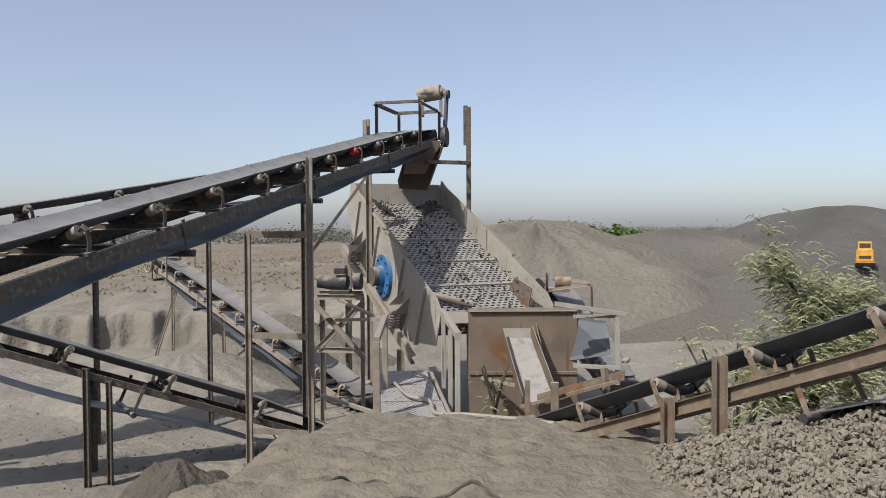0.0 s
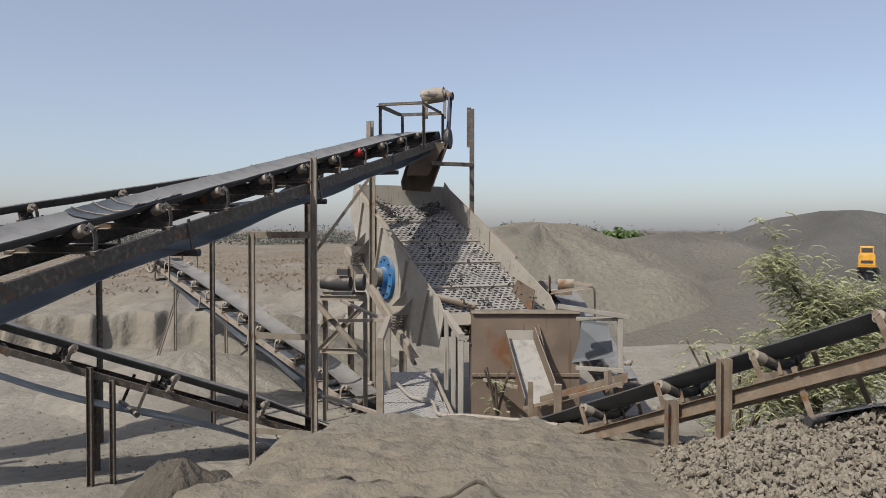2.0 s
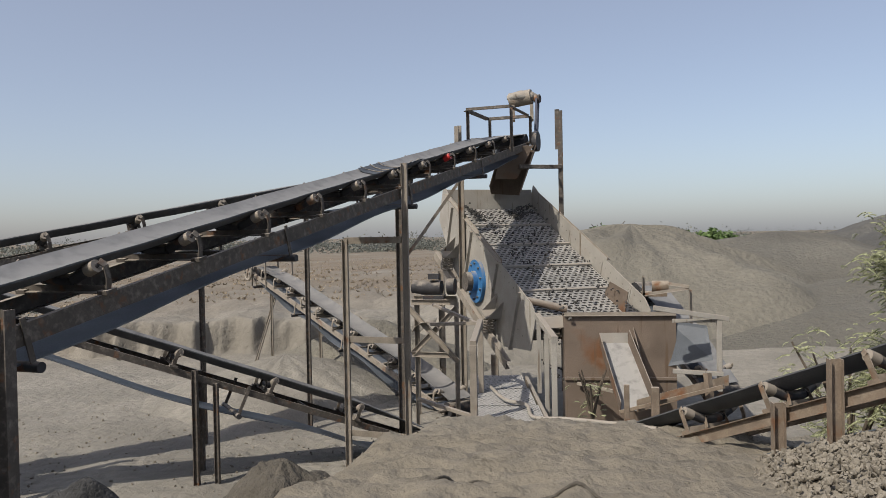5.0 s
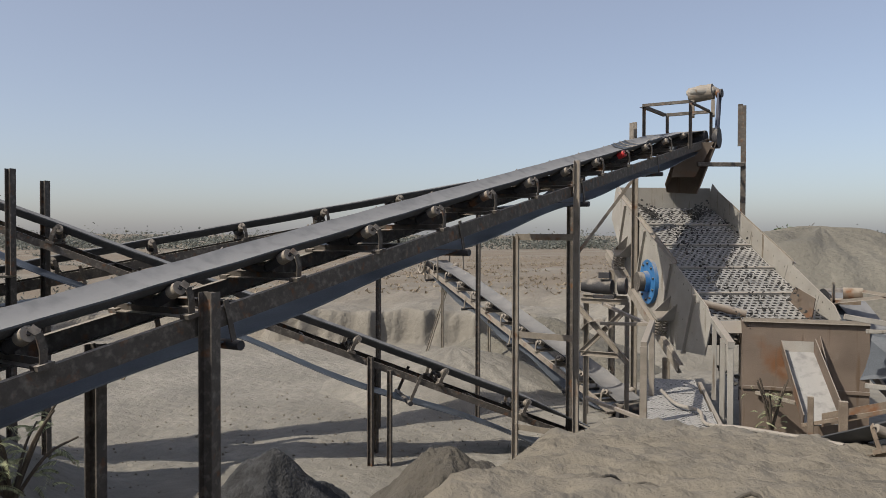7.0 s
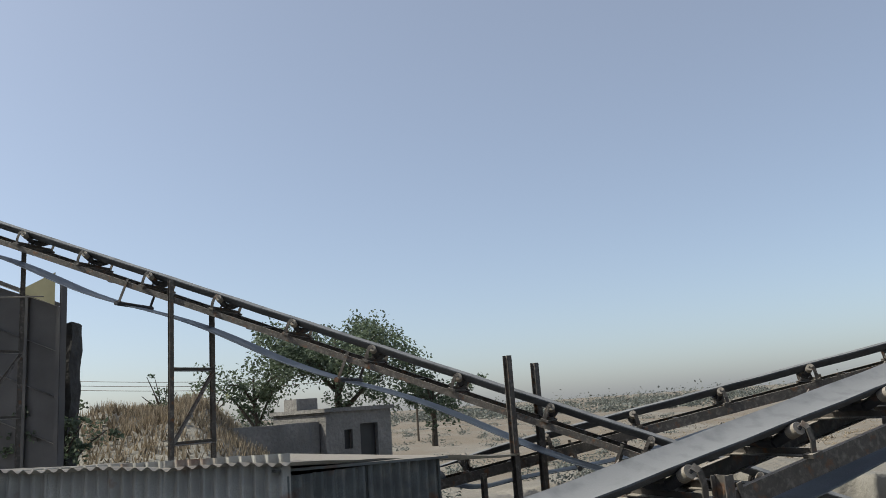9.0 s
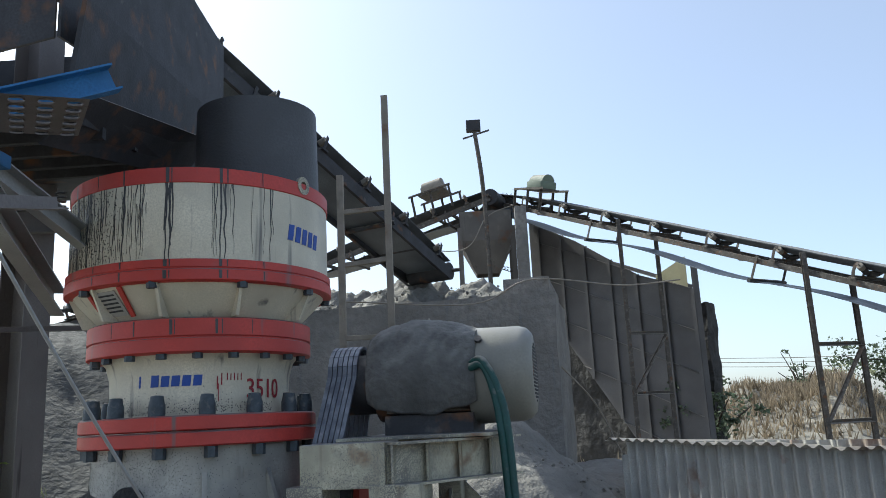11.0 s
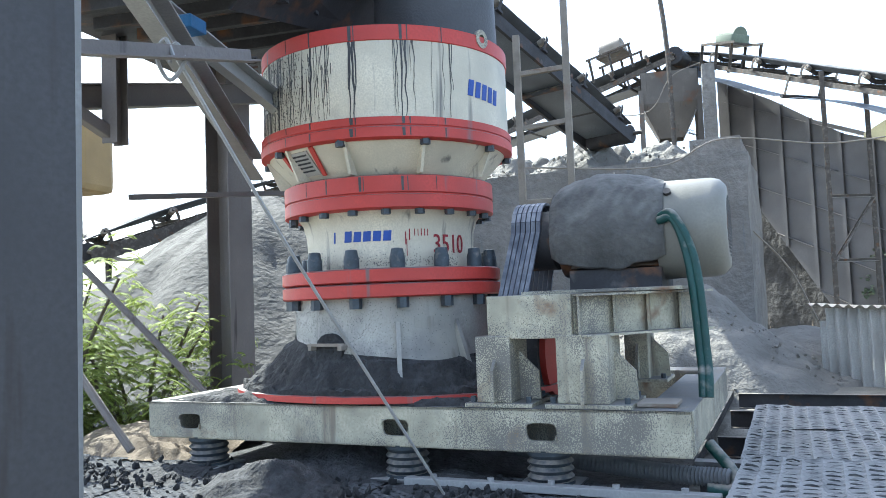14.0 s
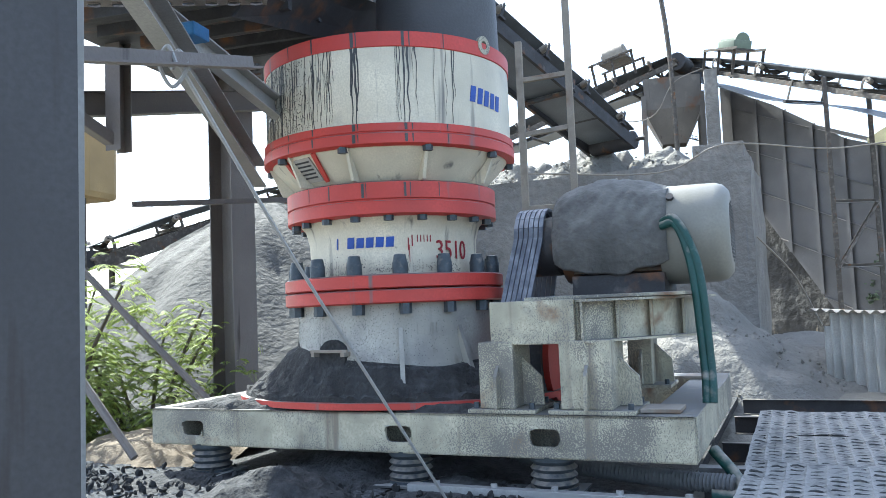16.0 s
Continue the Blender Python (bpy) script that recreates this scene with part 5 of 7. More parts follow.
def drive_motor():
    """Motor stand and big drive motor, in the crusher frame's space."""
    s = thing("motor_stand", "stained cream steel motor stand with gusseted legs", "motor stand", m=CRUSH_M @ pose(0, 0.39, 0))
    z = 0.46
    top = 1.12
    for y0, y1, x0, x1 in ((2.12, 2.40, -0.40, -0.06), (2.62, 2.98, -0.44, -0.06), (2.75, 2.98, -1.75, -1.45)):
        bm = B()
        block(bm, (x0, y0, z + 0.025), (x1, y1 - 0.06, top - 0.24), None, 0.008)
        part("leg", bm, M_WHITE_FRAME, s)
        part("foot", one(block, (x0 - 0.06, y0 - 0.07, z), (x1 + 0.03, y1 + 0.07, z + 0.025), None, 0.004), M_WHITE_FRAME, s)
        for yy in ((y0 + y1) / 2 - 0.03,):
            part("gusset", one(plate, [(x1, yy, z + 0.03), (x1 + 0.07, yy, z + 0.03), (x1 + 0.055, yy, z + 0.22), (x1, yy, z + 0.28)], 0.02), M_WHITE_FRAME, s)
        part("gusset", one(plate, [((x0 + x1) / 2, y1 - 0.06, z + 0.03), ((x0 + x1) / 2, y1 + 0.07, z + 0.03), ((x0 + x1) / 2, y1 + 0.06, z + 0.20), ((x0 + x1) / 2, y1 - 0.06, z + 0.32)], 0.02), M_WHITE_FRAME, s)
        for bx in (x0 + 0.02, x1 - 0.03):
            for by in (y0 - 0.035, y1 + 0.035):
                part("bolt", one(rod, (bx, by, z + 0.025), (bx, by, z + 0.06), 0.018, 6), M_BOLT, s)
    part("front_beam", one(block, (-0.42, 2.20, top - 0.26), (-0.07, 2.72, top), None, 0.008), M_WHITE_FRAME, s)
    bm = B()
    channel(bm, (-0.10, 2.72, top - 0.13), (-0.9, 3.35, top - 0.13), 0.12, 0.25, 0.014)
    part("side_beam", bm, M_WHITE_FRAME, s)
    for k in range(4):
        t = 0.08 + 0.26 * k
        x, y = -0.10 - 0.8 * t, 2.72 + 0.63 * t
        part("stiffener", one(block, (x - 0.0, y - 0.015, top - 0.24), (x + 0.09, y + 0.0, top - 0.02)), M_WHITE_FRAME, s)
    part("rear_beam", one(block, (-1.75, 2.1, top - 0.2), (-1.45, 3.3, top), None, 0.008), M_WHITE_FRAME, s)
    part("top_plate", one(block, (-1.70, 2.30, top), (-0.45, 3.30, top + 0.022), None, 0.004), M_WHITE_FRAME, s)
    mx, mz = -1.05, top + 0.43
    mo = thing("drive_motor", "large electric motor wrapped in dirty grey cloth", "electric motor", m=CRUSH_M @ pose(0, 0.43, -0.03))
    bm = B()
    rod(bm, (mx, 2.42, mz), (mx, 3.20, mz), 0.29, 36)
    housing = part("housing", bm, M_STEEL_DARK, mo, "dark finned housing", True)
    for k in range(30):
        a = 6.2832 * k / 30
        part("fin", one(bar, (mx + 0.30 * math.cos(a), 2.5, mz + 0.30 * math.sin(a)), (mx + 0.30 * math.cos(a), 3.15, mz + 0.30 * math.sin(a)), 0.012, 0.04, (math.cos(a), 0, math.sin(a))), M_STEEL_DARK, housing)
    bm = B()
    prof = [(0.325, 3.08), (0.33, 3.10), (0.325, 3.42), (0.31, 3.47), (0.27, 3.505), (0.20, 3.51)]
    n = 40
    rings = [[bm.verts.new((mx + r * math.cos(6.2832 * i / n), y, mz + r * math.sin(6.2832 * i / n))) for i in range(n)] for r, y in prof]
    for r0, r1 in zip(rings, rings[1:]):
        for i in range(n):
            j = (i + 1) % n
            bm.faces.new((r0[i], r0[j], r1[j], r1[i]))
    bm.faces.new(rings[-1])
    bm.faces.new(rings[0][::-1])
    fc = part("fan_cover", bm, M_WHITE_GREY, mo, "pale grey fan cover", True)
    bm = B()
    for i in range(-8, 9):
        for j in range(-8, 9):
            if i * i + j * j < 66:
                block(bm, (mx + i * 0.024 - 0.007, 3.507, mz + j * 0.024 - 0.007), (mx + i * 0.024 + 0.007, 3.514, mz + j * 0.024 + 0.007))
    tagged(part("grille", bm, M_STEEL_DARK, fc, "dark grille holes"), kind="stuff")
    part("grease_hole", one(rod, (mx + 0.24, 3.16, mz + 0.22), (mx + 0.262, 3.16, mz + 0.235), 0.025, 12), M_STEEL_DARK, fc)
    # cloth: a draped shell with folds
    bm = B()
    ny, na = 60, 90
    grid = []
    for j in range(ny + 1):
        y = 2.38 + 0.76 * j / ny
        row = []
        for i in range(na + 1):
            t = j / ny
            low_edge = 24 + 16 * math.sin(math.pi * (0.15 + 0.7 * t)) + 5 * noise.noise(Vector((t * 6, 0, 3)))
            a = radians(-50 + (230 + low_edge) * i / na)
            sag = 0.035 * smooth01(0.6, 1.0, i / na) * math.sin(math.pi * t)
            r = 0.335 + 0.022 * math.sin(math.pi * t) + sag - 0.025 * smooth01(0.10, 0.0, t)
            r += 0.05 * math.exp(-((a - 1.75) / 0.5) ** 2) * math.sin(math.pi * t)
            r += 0.030 * noise.noise(Vector((y * 3.2 + a * 0.9, a * 1.1 - y * 2.0, 2))) + 0.014 * abs(noise.noise(Vector((y * 9 + a * 3, a * 2.2 - y * 5, 6))))
            r += 0.0035 * math.sin(75 * (y + 0.16 * a)) * (0.5 + noise.noise(Vector((a * 2, y * 3, 7))))
            row.append(bm.verts.new((mx - r * math.cos(a), y, mz + r * math.sin(a))))
        grid.append(row)
    for r0, r1 in zip(grid, grid[1:]):
        for i in range(na):
            bm.faces.new((r0[i], r0[i + 1], r1[i + 1], r1[i]))
    cl = part("cloth_cover", bm, M_CLOTH, mo, "dirty grey cloth tied over the motor", True)
    sol = cl.modifiers.new("thick", "SOLIDIFY")
    sol.thickness = 0.012
    part("foot_block", one(block, (mx - 0.27, 2.5, top + 0.054), (mx + 0.27, 3.1, top + 0.18)), M_STEEL_DARK, mo)
    part("drive_pulley", one(rod, (mx, 2.13, mz - 0.02), (mx, 2.36, mz - 0.02), 0.21, 30), M_STEEL_DARK, mo, smooth=True)
    part("eye_bolt", one(pipe, [(mx + 0.02 * math.cos(k * 0.7), 2.78, mz + 0.40 + 0.02 * math.sin(k * 0.7)) for k in range(10)], 0.007, 6), M_STEEL_DUST, mo)
    # V-belts down to the crusher's flywheel
    fy, fx, fz = 2.14, -0.92, 0.72
    w = thing("flywheel", "red-edged crusher flywheel behind the stand", "flywheel", m=CRUSH_M @ pose(fx, 2.62, fz))
    part("rim", one(rod, (0, -0.12, 0), (0, 0.12, 0), 0.34, 36), M_STEEL_DARK, w, smooth=True)
    part("hub", one(rod, (0, -0.15, 0), (0, 0.16, 0), 0.29, 36), M_RED, w, "red painted hub", True)
    b = thing("belt_set", "set of five black rubber V-belts with pale worn backs", "drive belt", m=CRUSH_M @ pose(0, 0.38, 0))
    for k in range(6):
        y = 2.15 + 0.036 * k
        bm = B()
        for s in (-1, 1):
            bar(bm, (mx + s * 0.215, y, mz), (fx + s * 0.345, y - 0.13, fz), 0.03, 0.02, (s, 0, 0.2))
        for k2 in range(9):
            a0, a1 = math.pi * k2 / 9, math.pi * (k2 + 1) / 9
            bar(bm, (mx + 0.215 * math.cos(a0), y, mz + 0.215 * math.sin(a0)), (mx + 0.215 * math.cos(a1), y, mz + 0.215 * math.sin(a1)), 0.03, 0.02, (math.cos(a0), 0, math.sin(a0)))
        part("v_belt", bm, M_BELT_PALE, b)
    h = thing("cable_hose", "green corrugated cable hoses hanging from the motor", "hose", m=CRUSH_M @ pose(0, 0.44, -0.02))
    for d, e in ((0.0, 0.0), (0.035, -0.03)):
        pts = curve_pts([(-0.74 + d, 3.10, mz + 0.06 + e), (-0.66, 3.20, mz + 0.05 + e), (-0.60, 3.32 - d, mz - 0.25 + e * 0.5), (-0.56, 3.36 - d, mz - 0.8), (-0.50, 3.37 - d, 0.62), (-0.47, 3.37 - d, 0.5)], 10)
        part("hose", one(pipe, pts, 0.027, 10), M_HOSE, h, smooth=True)
    pts = curve_pts([(-0.42, 3.36, 0.24), (-0.30, 3.48, 0.12), (-0.20, 3.50, 0.04), (-0.2, 3.36, 0.03)], 10)
    part("hose", one(pipe, pts, 0.035, 10), M_HOSE, h, smooth=True)
    return w


M_WHITE_GREY = surface("pale_grey_paint", (0.21, 0.203, 0.175), 0.5, scale=3.0, vary=0.15, bump=0.05, dust=0.15, dust_col=(0.27, 0.265, 0.25))
M_BELT_PALE = surface("worn_v_belt", (0.10, 0.115, 0.15), 0.5, scale=6.0, vary=0.3, bump=0.0, dust=0.25, dust_col=(0.32, 0.34, 0.38))
flywheel = drive_motor()


def grit_on_frame():
    """Black grit piled round the crusher's foot and under the frame."""
    bm = B()
    n, rings = 220, 44
    grid = []
    for k in range(rings + 1):
        q = k / rings
        row = []
        for i in range(n):
            a = 6.2832 * i / n
            lift = 0.25 * (0.95 + 0.25 * noise.noise(Vector((math.cos(a) * 1.5 + 3, math.sin(a) * 1.5, 1)))) * (1.15 - 0.4 * math.sin(a + 0.35))
            inner = 1.035 * float(np.interp(0.525 + lift, (0.52, 0.60, 0.72, 0.86, 1.0), (0.84, 0.80, 0.745, 0.70, 0.69))) - 0.004
            outer = (0.90 if math.cos(a) > -0.1 else 1.0) + 0.02 * noise.noise(Vector((math.cos(a) * 4, math.sin(a) * 4, 4)))
            r = inner + (outer - inner) * q
            u, v = r * math.cos(a) * 1.15, r * math.sin(a) * (1.15 + 0.35 * q)
            lump = noise.noise(Vector((u * 5, v * 5, 0))) + 0.6 * noise.noise(Vector((u * 13, v * 13, 5)))
            crack = max(0.0, 1 - 7 * abs(noise.noise(Vector((u * 6 + 0.4 * lump, v * 6, 9)))))
            z = 0.525 + lift * (1 - q) ** 1.5 + (0.045 * lump - 0.04 * crack) * min(1.0, 3 * q) * min(1.0, 5 * (1 - q) + 0.25)
            z = max(z, float(np.interp(r / 1.035, (0.69, 0.70, 0.745, 0.80, 0.84, 0.87), (1.0, 0.86, 0.72, 0.60, 0.52, 0.50))) + (0.055 + 0.035 * lump - 0.03 * crack) * min(1.0, 4 * q))
            row.append(bm.verts.new((AX + r * math.cos(a), AY + r * math.sin(a) * (1 + 0.355 * q), z if k < rings else 0.5)))
        grid.append(row)
    for r0, r1 in zip(grid, grid[1:]):
        for i in range(n):
            j = (i + 1) % n
            bm.faces.new((r0[i], r1[i], r1[j], r0[j]))
    ob = new("grit_pile", mesh_of(bm, "grit_pile", M_BLACK, True))
    ob.matrix_world = CRUSH_M
    tagged(ob, "black grit heaped round the crusher foot", "grit", kind="stuff")
    for x, y, r, h in ((0.40, 1.30, 0.50, 0.22), (-0.7, 1.5, 0.9, 0.26), (-0.1, 2.3, 0.35, 0.07), (0.1, 0.3, 0.4, 0.06)):
        p = CRUSH_M @ Vector((x, y, 0.0))
        heap("grit_heap", "black grit spilled on the deck under the crusher", p.x, p.y, p.z - 0.01, r, h, M_BLACK, 1.0, 0, rough=0.25, n=40, peak=0.2, seed=20 + x)
    p = CRUSH_M @ Vector((-0.45, 1.95, 0.465))
    heap("grit_heap", "small heap of grit on the frame", p.x, p.y, p.z, 0.36, 0.13, M_BLACK, 1.0, 0, rough=0.25, n=40, peak=0.2, seed=27)


grit_on_frame()


def deck_litter():
    """Dark stones spilled on the front gratings, and brown sacking beside them."""
    rnd = random.Random(12)
    bm = B()
    src = stone_mesh(77, 0.04, M_STONE_GREY)
    for k in range(420):
        x, y = rnd.gauss(0.28, 0.22), rnd.uniform(-1.3, 3.2)
        m = CRUSH_M @ pose(x, y, 0.01, rnd.uniform(0, 360), rnd.uniform(0, 360), 0) @ Matrix.Scale(rnd.uniform(0.25, 0.9), 4)
        vs = [bm.verts.new(m @ v.co) for v in src.vertices]
        for p in src.polygons:
            bm.faces.new([vs[i] for i in p.vertices])
    tagged(new("spilled_stones", mesh_of(bm, "spilled_stones", M_BLACK)), "dark stones spilled on the deck gratings", "stones", kind="stuff")
    bm = B()
    n = 40
    grid = []
    for j in range(n + 1):
        row = []
        for i in range(n + 1):
            x, y = -1.3 * i / n, 1.6 * j / n
            z = 0.07 + 0.07 * math.sin(5 * x + 3 * fbm(x, y, 0.7)) + 0.06 * fbm(x, y, 0.35) - 0.10 * smooth01(0.35, 0.5, abs(i / n - 0.5)) - 0.10 * smooth01(0.35, 0.5, abs(j / n - 0.5))
            row.append(bm.verts.new((x, y, z)))
        grid.append(row)
    for r0, r1 in zip(grid, grid[1:]):
        for i in range(n):
            bm.faces.new((r0[i], r1[i], r1[i + 1], r0[i + 1]))
    ob = new("sacking", mesh_of(bm, "sacking", M_SACK, True))
    ob.matrix_world = CRUSH_M @ pose(-0.05, -1.45, 0.0, 0, 0, 6)
    tagged(ob, "crumpled brown sacking lying on the deck", "sacking")


M_SACK = surface("brown_sacking", (0.2, 0.16, 0.115), 0.95, scale=5.0, vary=0.3, bump=0.6, fine=50.0)
deck_litter()


def ribbed_hose():
    """Black ribbed suction hose lying under the frame, and the flat bar along the deck's edge."""
    pts = curve_pts([(-6.1, -1.75, 0.42), (-5.82, -1.38, 0.40), (-5.6, -1.0, 0.395), (-5.42, -0.68, 0.395), (-5.30, -0.38, 0.40)], 30)
    bm = B()
    pipe(bm, pts, [0.056 if k % 2 else 0.043 for k in range(len(pts))], 14)
    tagged(new("ribbed_hose", mesh_of(bm, "ribbed_hose", M_BELT_DUSTY, True)), "thick dark ribbed hose lying under the crusher frame", "hose")
    bm = B()
    bar(bm, (-5.30, -2.25, 0.355), (-5.02, -0.45, 0.355), 0.07, 0.045)
    for k in range(5):
        q = Vector((-5.30, -2.25, 0.37)).lerp(Vector((-5.02, -0.45, 0.37)), 0.1 + 0.2 * k)
        rod(bm, q, q + Vector((0, 0, 0.03)), 0.02, 8)
    tagged(new("edge_bar", mesh_of(bm, "edge_bar", M_STEEL_GREY)), "dusty flat bar bolted along the deck edge", "steel bar")


M_STEEL_GREY = surface("pale_grey_steel", (0.33, 0.33, 0.325), 0.6, 0.2, scale=3.0, vary=0.25, dust=0.2, dust_col=(0.3, 0.3, 0.3))
ribbed_hose()


# ---- deck round the crusher ----
def deck():
    d = thing("deck", "perforated steel deck thick with grey dust", "deck", m=CRUSH_M)
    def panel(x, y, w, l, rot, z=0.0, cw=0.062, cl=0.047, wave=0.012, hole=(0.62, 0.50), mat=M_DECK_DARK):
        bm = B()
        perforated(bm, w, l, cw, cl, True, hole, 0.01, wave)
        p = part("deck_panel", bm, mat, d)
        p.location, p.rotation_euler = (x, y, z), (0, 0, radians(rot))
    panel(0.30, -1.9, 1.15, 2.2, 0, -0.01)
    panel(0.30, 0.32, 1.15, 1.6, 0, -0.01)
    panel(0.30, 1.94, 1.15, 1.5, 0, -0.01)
    panel(-0.05, 3.95, 1.3, 2.0, -2, 0.10, 0.088, 0.105, 0.02, (0.78, 0.76), M_DECK)
    panel(-1.42, 3.93, 1.3, 2.0, 0, 0.04, 0.088, 0.105, 0.02, (0.78, 0.76), M_DECK)
    panel(-2.8, 3.93, 1.3, 2.0, 0, 0.03, 0.088, 0.105, 0.02, (0.78, 0.76), M_DECK)
    for x in (0.86, -0.28):
        part("joist", one(channel, (x, -1.9, -0.09), (x, 3.4, -0.09), 0.06, 0.14), M_STEEL_DARK, d)
    for x in (0.6, -0.72, -2.1, -3.5, -4.8):
        part("joist", one(channel, (x, 3.7, -0.10), (x, 5.7, -0.10), 0.06, 0.16), M_STEEL_DARK, d)
    part("edge_strip", one(bar, (-0.72, 3.68, 0.05), (-0.72, 5.7, 0.05), 0.1, 0.03), M_DECK, d)
    part("grit_floor", one(block, (-5.2, -2.0, -0.13), (-0.34, 3.62, -0.05)), M_BLACK, d, "black grit floor under the crusher")
    part("sub_floor", one(block, (-4.8, -1.9, -0.6), (0.86, 5.7, -0.55)), M_BLACK, d, "dark floor below the gratings")


deck()


# ---- steel tower over the crusher ----
def tower():
    t = thing("steel_tower", "dark steel columns and beams that carry the upper bin", "steel tower")
    # near column: a wide I-section seen from close by
    a = Vector((-2.36, -2.36, -0.5))
    b = Vector((-2.36, -2.36, 6.0))
    bm = B()
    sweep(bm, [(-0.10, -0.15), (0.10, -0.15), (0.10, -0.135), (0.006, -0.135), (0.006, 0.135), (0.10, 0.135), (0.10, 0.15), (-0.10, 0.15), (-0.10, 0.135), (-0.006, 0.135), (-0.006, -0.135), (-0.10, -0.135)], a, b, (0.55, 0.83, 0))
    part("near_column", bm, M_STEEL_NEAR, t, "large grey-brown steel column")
    # pale strip along the edge: light on the flange put into its colour
    part("flange_edge", one(bar, (-2.645, -2.43, -0.5), (-2.49, -2.275, 4.6), 0.034, 0.02, (0.55, 0.83, 0)), M_STEEL_GREY, t, "flange edge whose sunlit paleness is put into its colour")
    c2p = Vector((-8.0, -4.95, 0.2))
    part("far_column", one(ibeam, c2p, c2p + Vector((0, 0, 5.5)), 0.32, 0.32, 0.014, (0.3, 1, 0)), M_STEEL_COL, t)
    return t


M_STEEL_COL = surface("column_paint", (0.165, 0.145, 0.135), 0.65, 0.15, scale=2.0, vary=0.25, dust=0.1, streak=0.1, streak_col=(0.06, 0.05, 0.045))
# darker copy of the column paint: the near column's backlit side put into colour
M_STEEL_NEAR = surface("shaded_column_paint", (0.05, 0.05, 0.054), 0.6, 0.15, scale=2.0, vary=0.25, streak=0.12, streak_col=(0.035, 0.03, 0.03))
steel_tower = tower()
# ---- beams of the tower over the crusher ----
def tower_beams():
    t = steel_tower
    def beam(name, fn, *args, mat=None, label="", **kw):
        return part(name, one(fn, *args, **kw), mat or M_STEEL_COL, t, label)
    beam("stub_angle", angle, (-2.45, -2.44, 2.185), (-3.59, -2.32, 2.465), 0.055, 0.008, label="angle-iron stub with a rope loop")
    beam("diagonal_brace", channel, (-2.9, -2.75, 3.05), (-6.76, -4.02, 2.62), 0.10, 0.20, 0.012, mat=M_STEEL_GREY, label="pale grey diagonal channel")
    beam("knee_plate", plate, [(-2.42, -2.46, 2.55), (-2.42, -2.46, 3.05), (-3.2, -2.75, 3.05), (-3.05, -2.7, 2.75)], 0.015)
    beam("light_brace", channel, (-4.6, -3.45, 3.18), (-5.7, -3.22, 2.82), 0.08, 0.14, 0.01, mat=M_STEEL_GREY)
    beam("cross_beam", ibeam, (-5.6, -5.3, 3.10), (-8.3, -4.4, 3.70), 0.14, 0.2)
    beam("hanger", ibeam, (-6.2, -4.95, 3.9), (-6.2, -4.95, 2.82), 0.14, 0.15, 0.01, (1, 0, 0))
    beam("knee_brace", bar, (-5.6, -5.2, 3.2), (-6.17, -4.98, 2.90), 0.1)
    beam("thin_rail", angle, (-6.40, -4.98, 2.38), (-7.75, -4.12, 2.52), 0.05)
    # upper bin: dark underside with ribs, blue edge beams
    u = thing("upper_bin", "dark steel bin underside with blue beams above the crusher, plus unseen walls added for shade", "steel bin")
    part("floor_plate", one(plate, [(-4.5, -4.6, 3.45), (-9.2, -6.0, 4.2), (-9.2, -3.2, 4.3), (-4.9, -3.0, 3.5)], 0.03), M_STEEL_DARK, u)
    part("side_plate", one(plate, [(-4.9, -3.0, 3.42), (-9.2, -3.2, 4.25), (-9.2, -3.1, 4.75), (-4.9, -2.9, 4.2)], 0.03), M_STEEL_DARK, u)
    part("lip_plate", one(plate, [(-5.0, -3.2, 3.30), (-6.75, -2.98, 3.62), (-6.85, -2.75, 3.95), (-5.0, -2.9, 3.6)], 0.02), M_STEEL_DARK, u)
    # unseen walls, added with the long floor to shade the crusher and deck
    for a, b, za, zb in (((-4.9, -3.06), (-8.4, -3.16), 3.95, 4.5), ((-8.4, -3.2), (-8.4, -6.2), 4.5, 4.6), ((-8.4, -6.2), (-4.9, -4.75), 4.6, 3.6), ((-4.9, -4.75), (-4.9, -3.1), 3.6, 3.95)):
        part("wall_plate", one(plate, [(*a, za), (*b, zb), (*b, 5.6), (*a, 5.6)], 0.02), M_STEEL_DARK, u)
    for k in range(5):
        x = -4.9 - 0.5 * k
        part("rib", one(bar, (x, -4.5, 3.42 + 0.085 * k), (x, -3.0, 3.42 + 0.09 * k), 0.05, 0.09), M_STEEL_DARK, u)
    part("blue_beam", one(channel, (-4.35, -3.45, 3.20), (-4.95, -2.75, 3.66), 0.1, 0.16, 0.012), M_BLUE, u, "blue painted channel")
    part("blue_block", one(block, (-4.72, -3.40, 3.05), (-4.55, -3.2, 3.13), None, 0.01), M_BLUE, u)
    bm = B()
    perforated(bm, 0.9, 1.0, 0.13, 0.12, False, (0.6, 0.6), 0.01)
    bmesh.ops.remove_doubles(bm, verts=bm.verts[:], dist=1e-4)
    p = part("walk_plate", bm, M_STEEL_COL, u, "walkway plate with round holes")
    p.matrix_basis = pose(-3.9, -3.5, 3.12, 4, 8, 30)
    pts = [(-5.42 + 0.03 * math.cos(q * 0.6), -3.28 + 0.03 * math.sin(q * 0.6), 2.99 + 0.003 * q) for q in range(50)]
    part("spring", one(pipe, pts, 0.008, 6), M_STEEL_DARK, u)


tower_beams()

